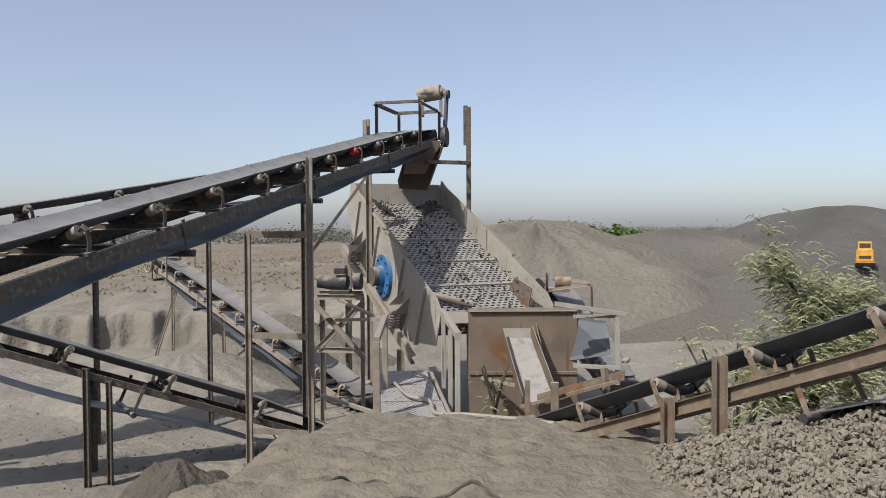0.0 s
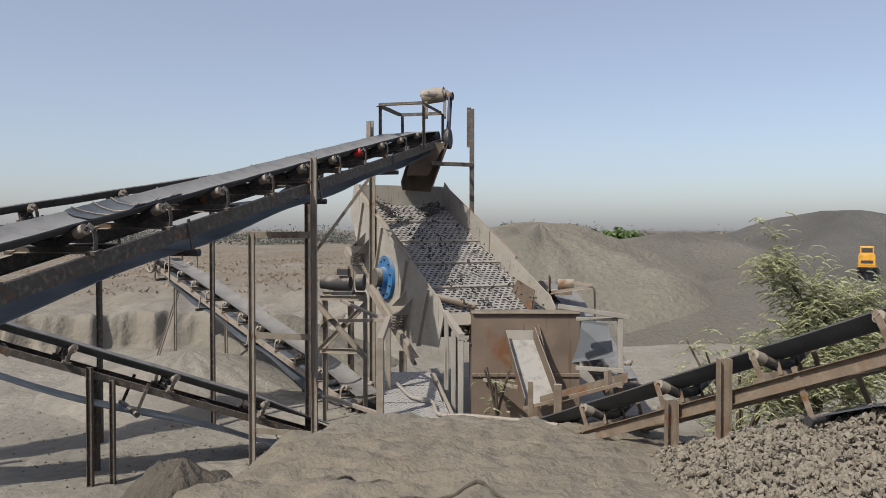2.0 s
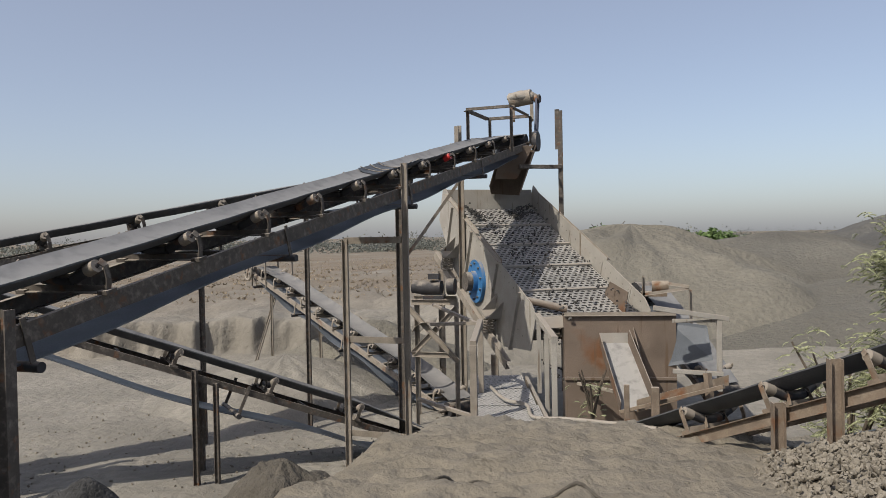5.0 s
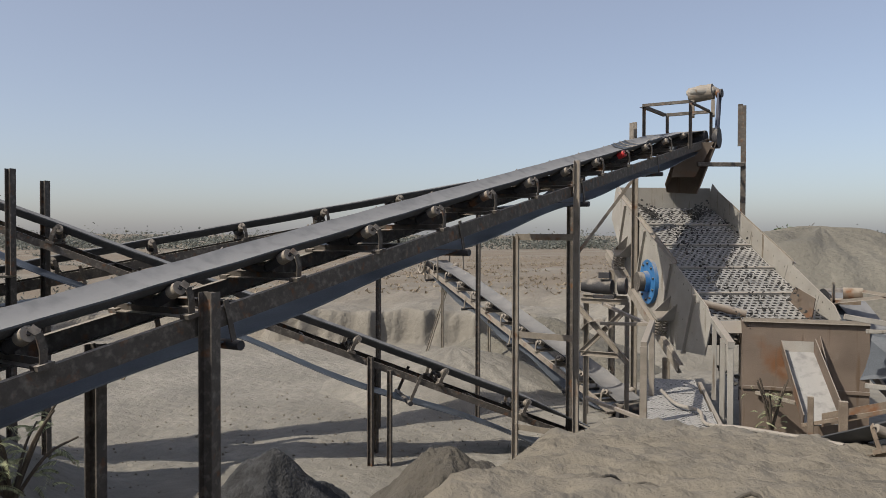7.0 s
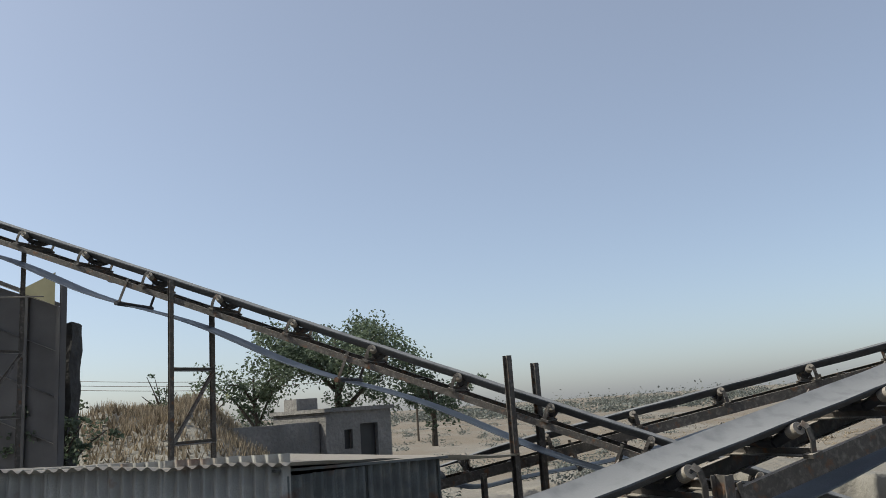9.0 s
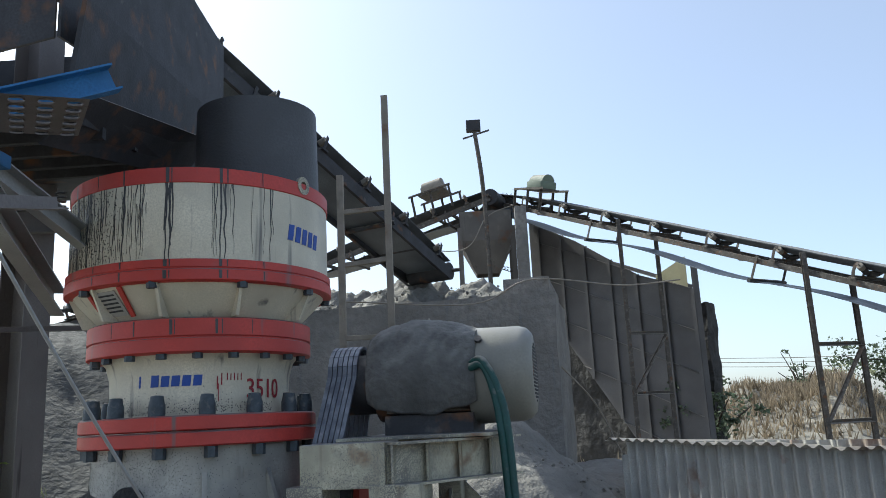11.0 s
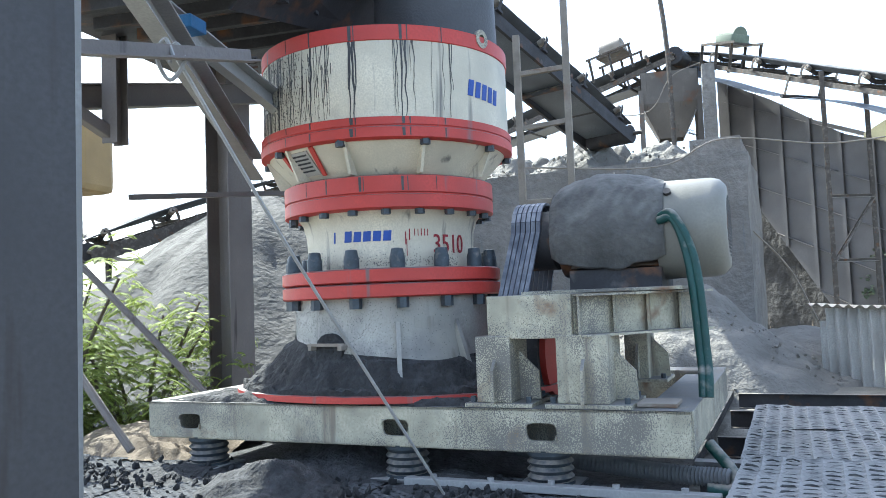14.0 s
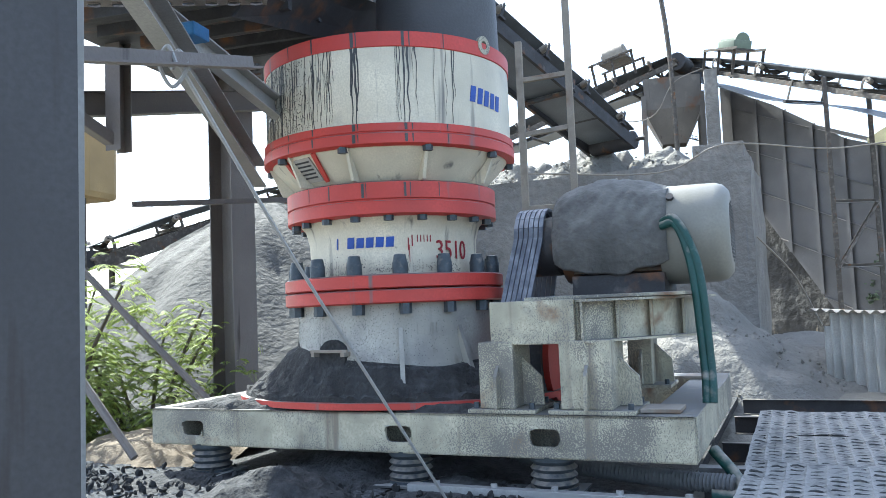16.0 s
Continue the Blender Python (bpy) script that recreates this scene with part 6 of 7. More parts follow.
rope = thing("wire_rope", "thin grey rope tied to a loop on the steel stub", "rope")
part("strand", one(pipe, curve_pts([(-3.14, -2.40, 2.40), (-3.68, -2.24, 1.73), (-4.24, -2.06, 1.06), (-4.8, -1.88, 0.40)], 6), 0.008, 6), M_STEEL_GREY, rope)
part("loop", one(pipe, curve_pts([(-3.08, -2.35, 2.34), (-3.085, -2.39, 2.42), (-3.09, -2.43, 2.36), (-3.125, -2.40, 2.28), (-3.16, -2.36, 2.36), (-3.165, -2.40, 2.43), (-3.17, -2.43, 2.36)], 6), 0.008, 6), M_STEEL_GREY, rope)


# ---- concrete hopper block, feed conveyors, surge hopper ----
def rough_block(name, label, lo, hi, material, m, step=0.14, amp=0.035):
    """A big cast or built block with uneven faces."""
    bm = B()
    block(bm, lo, hi)
    bmesh.ops.subdivide_edges(bm, edges=bm.edges[:], cuts=max(4, int((Vector(hi) - Vector(lo)).length / step / 2)), use_grid_fill=True)
    for v in bm.verts:
        p = v.co
        n = Vector((fbm(p.y + p.x, p.z, 0.9), fbm(p.x + 7, p.z + p.y, 0.8), fbm(p.x, p.y + 3, 0.9)))
        v.co = p + amp * n
    ob = new(name, mesh_of(bm, name, material, True))
    ob.matrix_world = m
    return tagged(ob, label, "concrete block")


WALL_M = Matrix.Translation((-13.45, 0.72, 0)) @ Matrix.Rotation(radians(-10), 4, "Z")
rough_block("concrete_block", "massive rough grey concrete retaining block", (-3.0, -5.2, -0.5), (0, 0, 3.52), M_CONCRETE, WALL_M)
rough_block("parapet", "low broken concrete kerb on the retaining block", (-2.4, -0.85, 3.46), (-0.25, -0.1, 3.82), M_CONCRETE, WALL_M, 0.1, 0.02)
for x, y, r, h, sd in ((-1.45, -1.55, 1.15, 0.60, 31), (-1.6, -2.9, 1.3, 0.85, 32), (-1.5, -4.2, 1.2, 0.7, 33), (-0.75, -0.95, 0.6, 0.28, 34)):
    p = WALL_M @ Vector((x, y, 3.50))
    heap("rubble_heap", "dusty rubble heaped on the concrete block", p.x, p.y, p.z, r, h, M_RUBBLE, 1.0, 0, rough=0.34, n=64, peak=0.35, seed=sd)


def loose_rubble():
    """Broken lumps lying on the block and on the dust heap at its foot."""
    rnd = random.Random(41)
    bm = B()
    src = stone_mesh(91, 0.04, M_RUBBLE)
    for k in range(520):
        if k % 2:
            p = WALL_M @ Vector((rnd.uniform(-2.0, -0.15), rnd.uniform(-4.6, -0.2), 3.53 + rnd.uniform(0, 0.25)))
        else:
            a, q = rnd.uniform(-1.9, 1.9), rnd.random() ** 0.5
            p = Vector((-11.8 + 1.85 * q * math.cos(a), -0.35 + 2.3 * q * math.sin(a), 0.05 + 1.45 * (1 - q)))
        m = Matrix.Translation(p) @ pose(0, 0, 0, rnd.uniform(0, 360), rnd.uniform(0, 360), 0) @ Matrix.Scale(rnd.uniform(0.3, 1.1), 4)
        vs = [bm.verts.new(m @ v.co) for v in src.vertices]
        for f in src.polygons:
            bm.faces.new([vs[i] for i in f.vertices])
    tagged(new("loose_rubble", mesh_of(bm, "loose_rubble", M_RUBBLE)), "broken pale lumps on the block and dust heap", "rubble", kind="stuff")


loose_rubble()

# ladder frame of two posts before the block
support("pipe_frame", "tall rusty steel frame with rungs", [
    ("b", (-10.5, -2.27, 0.2), (-10.5, -2.27, 4.75), 0.085, "post"), ("b", (-10.56, -1.66, 0.2), (-10.56, -1.66, 5.85), 0.085, "post"),
    ("b", (-10.5, -2.27, 2.62), (-10.56, -1.66, 2.62), 0.06, "rung"), ("b", (-10.5, -2.27, 3.55), (-10.56, -1.66, 3.62), 0.06, "rung"), ("b", (-10.5, -2.27, 4.25), (-10.56, -1.66, 4.30), 0.06, "rung")], M_STEEL_DUST, "steel frame")

conveyor("dark steep belt conveyor seen from below, feeding the crusher", (-14.9, -1.35, 4.20), (-8.6, -4.85, 6.75), 0.8, 1.1, 0.5, stringer=0.2, hang=0.10, sag=0.02, steel=M_STEEL_DARK, belt_mat=M_BELT)
conveyor("short belt conveyor with a motor that fills the surge hopper", (-23.4, -5.4, 5.9), (-21.5, 0.15, 7.35), 0.7, 1.0, 0.4, stringer=0.14, hang=0.30, steel=M_STEEL,
         legs=[((-22.4, -2.2, 3.0), (-22.4, -2.2, 6.5), 0.1)])


def motor_on_frame(label, x, y, z, yaw, mat, tip=0.0):
    m = pose(x, y, z, 0, tip, yaw)
    t = thing("conveyor_drive", label, "motor", m=m)
    bm = B()
    rod(bm, (-0.28, 0, 0.48), (0.28, 0, 0.48), 0.21, 16)
    block(bm, (-0.3, -0.26, 0.3), (0.3, 0.26, 0.5), None, 0.02)
    part("motor", bm, mat, t, "", True)
    for x0 in (-0.55, 0.0, 0.55):
        for s in (-0.42, 0.42):
            part("post", one(angle, (x0, s, -0.35), (x0, s, 0.25), 0.05), M_STEEL, t)
    for s in (-0.42, 0.42):
        part("rail", one(angle, (-0.62, s, 0.25), (0.62, s, 0.25), 0.06), M_STEEL, t)
    part("base", one(block, (-0.38, -0.3, 0.26), (0.38, 0.3, 0.3)), M_STEEL, t)


motor_on_frame("greenish covered motor on the return conveyor head", -21.0, 1.35, 7.10, 34, M_MOTOR_GREEN, 14)
motor_on_frame("pale covered motor above the short conveyor", -21.65, -1.4, 7.35, 70, M_STEEL_DUST, -10)


def surge_hopper():
    h = thing("surge_hopper", "dusty steel surge hopper under the conveyor heads", "hopper")
    cx, cy, w, d = -21.75, -0.12, 0.70, 0.62
    top = [(cx - d, cy - w), (cx + d, cy - w), (cx + d, cy + w), (cx - d, cy + w)]
    low = [(cx - 0.3, cy - 0.3), (cx + 0.3, cy - 0.3), (cx + 0.3, cy + 0.3), (cx - 0.3, cy + 0.3)]
    for i in range(4):
        j = (i + 1) % 4
        part("wall_plate", one(plate, [(*top[i], 6.15), (*top[j], 6.15), (*top[j], 6.95), (*top[i], 6.95)], 0.015), M_HOPPER, h)
        part("cone_plate", one(plate, [(*low[i], 5.3), (*low[j], 5.3), (*top[j], 6.15), (*top[i], 6.15)], 0.015), M_HOPPER, h)
        part("leg", one(ibeam, (*top[i], 3.0), (*top[i], 6.5), 0.12, 0.12, 0.01, (1, 0, 0)), M_HOPPER, h)
    part("pillar", one(block, (-20.75, 0.62, 3.0), (-20.45, 0.92, 6.85), None, 0.02), M_CONCRETE, h, "square concrete pillar")


surge_hopper()


def wing_wall():
    w = thing("wing_wall", "tall dark steel retaining wall with ribs", "retaining wall")
    a, b = Vector((-22.46, 1.14, 0)), Vector((-19.07, 4.56, 0))
    d = b - a
    def p(k, z, off=0.0):
        n = Vector((d.y, -d.x, 0)).normalized()
        q = a + d * k + n * off
        return (q.x, q.y, z)
    top = [(0.0, 6.96), (0.10, 6.62), (0.32, 6.04), (0.70, 4.82), (1.0, 4.26)]
    face = [p(1.0, -0.3), p(0.78, -0.3)] + [p(0.0, 4.84)] + [p(k, z) for k, z in top]
    part("plate", one(plate, face[::-1], 0.03), M_STEEL_WALL, w)
    for k in np.arange(0.06, 1.01, 0.155):
        zt = np.interp(k, [t[0] for t in top], [t[1] for t in top])
        zb = max(-0.2, 4.84 - 6.6 * k)
        part("rib", one(channel, p(k, zb, 0.035), p(k, zt - 0.03, 0.035), 0.09, 0.13, 0.012, (0.7, -0.7, 0)), M_STEEL_WALL, w)
    for r in range(6):
        z0 = 6.27 - 0.98 * r
        k0 = max(0.04, (4.77 - z0) / 4.6 + 0.01)
        part("strake", one(angle, p(k0, z0 - 2.1 * (k0 - 0.04), 0.004), p(0.99, z0 - 2.0, 0.004), 0.09), M_STEEL_WALL, w)
    part("end_flag", one(plate, [p(0.80, 4.4, 0.02), p(0.97, 4.2, 0.02), p(0.97, 5.05, 0.02), p(0.80, 4.72, 0.02)], 0.012), M_YELLOW_PALE, w, "pale yellow plate at the top corner")
    part("end_post", one(ibeam, p(1.01, -0.2), p(1.01, 4.84), 0.12, 0.12, 0.01, (1, 0, 0)), M_STEEL_WALL, w)
    rough_block("masonry_wall", "rubble masonry behind the steel wall, darkened in colour for the shade there", (-0.9, -0.3, -0.5), (-0.4, 2.4, 4.9), M_MASONRY, Matrix.Translation((-22.8, 1.34, 0)) @ Matrix.Rotation(radians(-45), 4, "Z"), 0.12, 0.08)
    rough_block("masonry_wall", "low rubble masonry at the foot of the steel wall, its shade put into the colour", (-0.9, 2.45, -0.5), (-0.4, 4.7, 4.0), M_MASONRY, Matrix.Translation((-22.8, 1.34, 0)) @ Matrix.Rotation(radians(-45), 4, "Z"), 0.12, 0.08)


M_STEEL_WALL = surface("grey_wall_steel", (0.14, 0.132, 0.128), 0.75, 0.1, scale=1.5, vary=0.3, dust=0.1)
M_YELLOW_PALE = surface("pale_yellow_paint", (0.55, 0.50, 0.30), 0.7, scale=3.0, vary=0.2)
wing_wall()

lamp = thing("flood_light", "floodlight on a bent pole above the hopper", "flood light")
part("pole", one(pipe, curve_pts([(-20.46, -0.1, 3.3), (-20.46, -0.1, 5.2), (-20.44, -0.15, 7.4), (-20.46, -0.28, 8.9)], 6), 0.06, 8), M_STEEL, lamp)
part("lamp_head", one(block, (-20.6, -0.50, 8.95), (-20.4, -0.12, 9.25), None, 0.02), M_STEEL_DARK, lamp)
part("cross_arm", one(bar, (-20.45, -0.6, 8.75), (-20.45, 0.1, 8.95), 0.04), M_STEEL, lamp)
cables = thing("cable_run", "pale cables slung along the retaining block", "cable")
for pts in ([(-12.7, -2.6, 3.42), (-13.2, -0.6, 3.35), (-13.5, 0.4, 3.75), (-15.3, 2.2, 3.85), (-16.6, 3.6, 4.1)], [(-13.45, 0.75, 2.3), (-13.9, 1.3, 1.7), (-14.2, 1.7, 0.9)], [(-21.6, -2.8, 6.3), (-20.6, -0.8, 5.8), (-20.45, -0.1, 6.6), (-20.5, 0.6, 6.9)]):
    part("cable", one(pipe, curve_pts(pts, 8), 0.014, 6), M_STEEL_DUST, cables)
wires = thing("power_lines", "three thin overhead power lines on posts", "power line")
for x, y in ((-90, 20), (-70, 54)):
    part("line_post", one(rod, (x, y, -3.0), (x, y, 7.6), 0.12, 8), M_BARK, wires)
for k in range(3):
    z = 4.9 + 0.45 * k
    part("wire", one(pipe, curve_pts([(-90, 20, z + 1.2), (-80, 37, z), (-70, 54, z + 0.6)], 10), 0.03, 4), M_STEEL, wires)


# ---- corrugated sheds ----
def corrugated(bm, a, b, h, pitch=0.15, depth=0.066, up=Vector((0, 0, 1)), t=0.002):
    """A corrugated sheet from a to b, reaching h along up."""
    a, b = Vector(a), Vector(b)
    L = (b - a).length
    way = (b - a) / L
    out = way.cross(up).normalized()
    n = int(L / pitch) * 8
    lo, hi = [], []
    for i in range(n + 1):
        s = L * i / n
        q = a + way * s + out * (depth / 2 * math.sin(6.2832 * s / pitch))
        lo.append(bm.verts.new(q))
        hi.append(bm.verts.new(q + up * h))
    for i in range(n):
        bm.faces.new((lo[i], lo[i + 1], hi[i + 1], hi[i]))


def shed():
    s = thing("tin_shed", "low shed of corrugated sheets under a wavy roof", "shed")
    L, C, R, K = Vector((-11.45, 1.30, 0)), Vector((-8.25, 4.0, 0)), Vector((-8.5, 6.32, 0)), Vector((-12.6, 5.6, 0))
    for a, b, mat, h in ((L, C, M_TIN, 1.16), (C, R, M_TIN_DARK, 0.92), (R, K, M_TIN_DARK, 0.9), (K, L, M_TIN, 1.0)):
        n = 3 if (b - a).length > 3 else 2
        for i in range(n):
            p, q = a + (b - a) * (i / n), a + (b - a) * ((i + 1) / n + 0.015)
            p, q = Vector((p.x, p.y, 0.0)), Vector((q.x, q.y, 0.0))
            part("wall_sheet", one(corrugated, p, q, h), mat, s)
    # roof
    bm = B()
    nx, ny = 200, 10
    way, deep = (C - L), (K - L) * 1.02
    grid = []
    for j in range(ny + 1):
        row = []
        for i in range(nx + 1):
            u = -0.05 + 1.10 * i / nx
            q = L + way * u + deep * (-0.03 + 1.06 * j / ny)
            z = 1.20 - 0.15 * max(0.0, min(1.0, u)) + 0.02 * math.sin(6.2832 * u * way.length / 0.15) + 0.03 * fbm(q.x, q.y, 0.8) - 0.032 * j
            row.append(bm.verts.new((q.x, q.y, z)))
        grid.append(row)
    for r0, r1 in zip(grid, grid[1:]):
        for i in range(nx):
            bm.faces.new((r0[i], r0[i + 1], r1[i + 1], r1[i]))
    part("roof_sheet", bm, M_TIN, s, "dusty corrugated roof", True)
    bm = B()
    plate(bm, [(C.x, C.y - 0.1, 1.0), (R.x + 0.1, R.y + 0.1, 0.92), (R.x - 3.5, R.y - 0.2, 0.98), (C.x - 3.0, C.y, 1.05)], 0.03)
    part("roof_sheet", bm, M_TIN_DARK, s)


shed()


# ---- far block house, bank, woods ----
def block_house():
    h = thing("block_house", "small flat-roofed concrete house with dark openings", "house")
    m = Matrix.Translation((-22.1, 13.05, 0)) @ Matrix.Rotation(radians(-88), 4, "Z")
    W, D, H = 2.55, 3.0, 1.62
    # front wall in pieces round the door and window
    for lo, hi in (((-W, -0.15, 0), (-2.0, 0, H)), ((-1.3, -0.15, 0), (-1.0, 0, H)), ((-0.68, -0.15, 0), (0, 0, H)), ((-1.0, -0.15, 0), (-0.68, 0, 0.45)), ((-1.0, -0.15, 1.05), (-0.68, 0, H)), ((-2.0, -0.15, 1.2), (-1.3, 0, H))):
        part("wall", one(block, lo, hi, m), M_CONCRETE, h)
    for lo, hi in (((-W, -D, 0), (-W + 0.15, -0.15, H)), ((-0.15, -D, 0), (0, -0.15, H)), ((-W, -D - 0.15, 0), (0, -D, H))):
        part("wall", one(block, lo, hi, m), M_CONCRETE, h)
    part("roof", one(block, (-W - 0.1, -D - 0.25, H), (0.1, 0.1, H + 0.12), m), M_CONCRETE, h)
    part("roof_box", one(block, (-0.9, -2.6, H + 0.12), (-0.1, -1.8, H + 0.5), m), M_CONCRETE, h)
    part("door_opening", one(block, (-2.0, -0.20, 0), (-1.3, -0.18, 1.2), m), M_WINDOW_DARK, h, "dark doorway")
    part("window_opening", one(block, (-1.0, -0.20, 0.45), (-0.68, -0.18, 1.05), m), M_WINDOW_DARK, h, "dark window")
    rough_block("boundary_wall", "low weathered concrete wall beside the house", (0.05, -0.5, 0.0), (4.2, -0.3, 1.35), M_CONCRETE, m, 0.2, 0.02)


block_house()


def leaf_cloud(bm, rnd, c, r, n, size, droop=0.0, flat=1.0):
    """n small leaf blades scattered in a clump."""
    for _ in range(n):
        d = Vector((rnd.gauss(0, 1), rnd.gauss(0, 1), rnd.gauss(0, 1) * flat)).normalized() * r * rnd.random() ** 0.4
        p = Vector(c) + d
        a = Vector((rnd.uniform(-1, 1), rnd.uniform(-1, 1), rnd.uniform(-0.6, 0.6) - droop)).normalized() * size * rnd.uniform(0.6, 1.4)
        b = a.cross(Vector((rnd.uniform(-1, 1), rnd.uniform(-1, 1), rnd.uniform(-1, 1)))).normalized() * size * rnd.uniform(0.2, 0.4)
        v = [bm.verts.new(p), bm.verts.new(p + a * 0.5 + b), bm.verts.new(p + a), bm.verts.new(p + a * 0.5 - b)]
        bm.faces.new(v)


def frond(bm, rnd, p, way, length, leaflet):
    """A feathery compound leaf: a drooping stem with pairs of narrow leaflets."""
    p, way = Vector(p), Vector(way).normalized()
    n = 13
    for k in range(n):
        t = k / n
        q = p + way * (length * t) + Vector((0, 0, -0.55 * length * t * t))
        side = way.cross(Vector((0, 0, 1))).normalized()
        for s in (-1, 1):
            tip = q + side * (s * leaflet * (1.1 - 0.7 * t)) + Vector((0, 0, -leaflet * 0.55)) + way * leaflet * 0.35
            w = way * leaflet * 0.16
            v = [bm.verts.new(q - w), bm.verts.new((q + tip) / 2 + w), bm.verts.new(tip), bm.verts.new((q + tip) / 2 - w)]
            bm.faces.new(v)


def tree(name, label, x, y, z, h, spread, mat, seed, clumps=40, leaf=0.16, per=60, trunk=0.14, low=0.35, style="clump"):
    rnd = random.Random(seed)
    t = thing(name, label, "tree" if h > 2.5 else "bush", m=pose(x, y, z))
    bm = B()
    tips = []
    n_limb = 6 if h > 2.5 else 9
    if h > 2.5:
        pipe_pts = curve_pts([(0, 0, -0.2), (0.06 * h * rnd.uniform(-1, 1), 0.04 * h, h * 0.25), (0.03 * h, 0, h * 0.45), (0.02 * h, 0, h * 0.8)], 5)
        for a, b in zip(pipe_pts, pipe_pts[1:]):
            k = a.z / h
            rod(bm, a, b, trunk * (1.05 - k), 9, trunk * (1.05 - b.z / h))
    for i in range(n_limb):
        a = 6.2832 * i / n_limb + rnd.uniform(-0.4, 0.4)
        z0 = h * rnd.uniform(low * 0.6, 0.6) if h > 2.5 else 0.0
        r = spread * rnd.uniform(0.55, 1.0)
        e = Vector((r * math.cos(a), r * math.sin(a), h * rnd.uniform(low + 0.1, 0.95)))
        s = Vector((0.02, 0, z0))
        mid = (s + e) / 2 + Vector((0, 0, 0.08 * h))
        pts = curve_pts([s, mid, e], 4)
        for q, (u, v) in enumerate(zip(pts, pts[1:])):
            rod(bm, u, v, trunk * 0.45 * (1 - q / len(pts)) + 0.01, 6, trunk * 0.45 * (1 - (q + 1) / len(pts)) + 0.01)
        tips += [(pts[k], k / len(pts)) for k in range(2, len(pts))]
    part("trunk", bm, M_BARK, t)
    bm = B()
    for k in range(clumps):
        c, f = tips[rnd.randrange(len(tips))]
        c = Vector(c) + Vector((rnd.gauss(0, 0.16 * spread), rnd.gauss(0, 0.16 * spread), rnd.gauss(0, 0.07 * h)))
        if style == "frond":
            for _ in range(per):
                a = rnd.uniform(0, 6.2832)
                frond(bm, rnd, c + Vector((rnd.gauss(0, 0.1), rnd.gauss(0, 0.1), rnd.gauss(0, 0.1))), (math.cos(a), math.sin(a), rnd.uniform(-0.2, 0.5)), leaf * rnd.uniform(1.6, 3.0), leaf * rnd.uniform(0.5, 0.8))
        else:
            leaf_cloud(bm, rnd, c, spread * rnd.uniform(0.10, 0.22), per, leaf, 0.2, 0.7)
    part("crown", bm, mat, t)
    return t


M_LEAF_MID = leaf_material("mid_green_leaves", (0.13, 0.2, 0.07))
tree("shade_tree", "spreading green tree with open crown behind the house", -28.0, 17.2, 0.2, 5.5, 3.5, M_LEAF_DARK, 3, 210, 0.14, 80, 0.20, 0.35)
tree("shade_tree", "small dark tree beside the house", -26.6, 21.0, 0.2, 3.0, 2.0, M_LEAF_DARK, 4, 50, 0.14, 64, 0.12, 0.3)
tree("shade_tree", "leafy bushy tree on the grassy bank", -30.0, 14.6, 0.4, 3.6, 2.0, M_LEAF_DARK, 5, 50, 0.14, 64, 0.12, 0.2)
tree("bush", "dark scrubby bush beside the steel wall", -20.2, 4.8, 0.3, 2.3, 1.2, M_LEAF_DARK, 6, 40, 0.12, 40, 0.06, 0.2)
tree("bush", "sparse scrub on the bank crest", -25.5, 9.3, 1.6, 1.6, 0.7, M_LEAF_DARK, 7, 16, 0.1, 24, 0.04, 0.3)
tree("bush", "sparse scrub on the bank crest", -26.0, 11.0, 1.5, 1.3, 0.9, M_LEAF_DUSTY, 8, 16, 0.1, 24, 0.04, 0.3)
tree("feathery_tree", "dusty feathery-leaved tree behind the feed conveyor", 4.95, 10.6, -2.0, 3.2, 1.15, M_LEAF_DUSTY, 11, 380, 0.06, 15, 0.08, 0.3, "frond")
tree("feathery_tree", "dusty feathery-leaved tree behind the feed conveyor", 7.1, 11.6, -2.0, 3.45, 1.2, M_LEAF_DUSTY, 12, 380, 0.06, 15, 0.08, 0.3, "frond")
tree("bush", "low green feathery shrub by the feed conveyor", 4.0, 11.0, -1.9, 2.0, 0.9, M_LEAF_DUSTY, 13, 70, 0.07, 9, 0.05, 0.3, "frond")
tree("bush", "bright green sunlit shrub beside the crusher deck", -7.6, -5.75, -0.2, 1.95, 0.95, M_LEAF_BRIGHT, 14, 110, 0.085, 9, 0.04, 0.15, "frond")
tree("bush", "bright green sunlit shrub beside the crusher deck", -6.9, -6.3, -0.2, 2.3, 0.9, M_LEAF_BRIGHT, 15, 110, 0.085, 9, 0.04, 0.15, "frond")
tree("bush", "thin green shrub under the low conveyor", -7.3, 6.6, -1.6, 1.9, 0.9, M_LEAF_DUSTY, 16, 16, 0.10, 5, 0.03, 0.2, "frond")
tree("weed", "dry thin weed before the rusty box", 0.72, 11.6, -1.35, 0.8, 0.25, M_LEAF_DUSTY, 17, 9, 0.06, 3, 0.02, 0.4, "frond")
tree("shade_tree", "round green tree beyond the stockpiles", 14.0, 61.0, -1.8, 3.4, 2.6, M_LEAF_MID, 21, 60, 0.35, 40, 0.2, 0.3)
tree("shade_tree", "round dull green tree beyond the stockpiles", 10.8, 63.0, -1.8, 2.9, 2.6, M_LEAF_DARK, 22, 50, 0.35, 40, 0.2, 0.3)
tree("bush", "green scrub on the stockpile crest", 3.6, 40.0, 0.6, 1.5, 1.0, M_LEAF_MID, 23, 20, 0.2, 30, 0.05, 0.3)


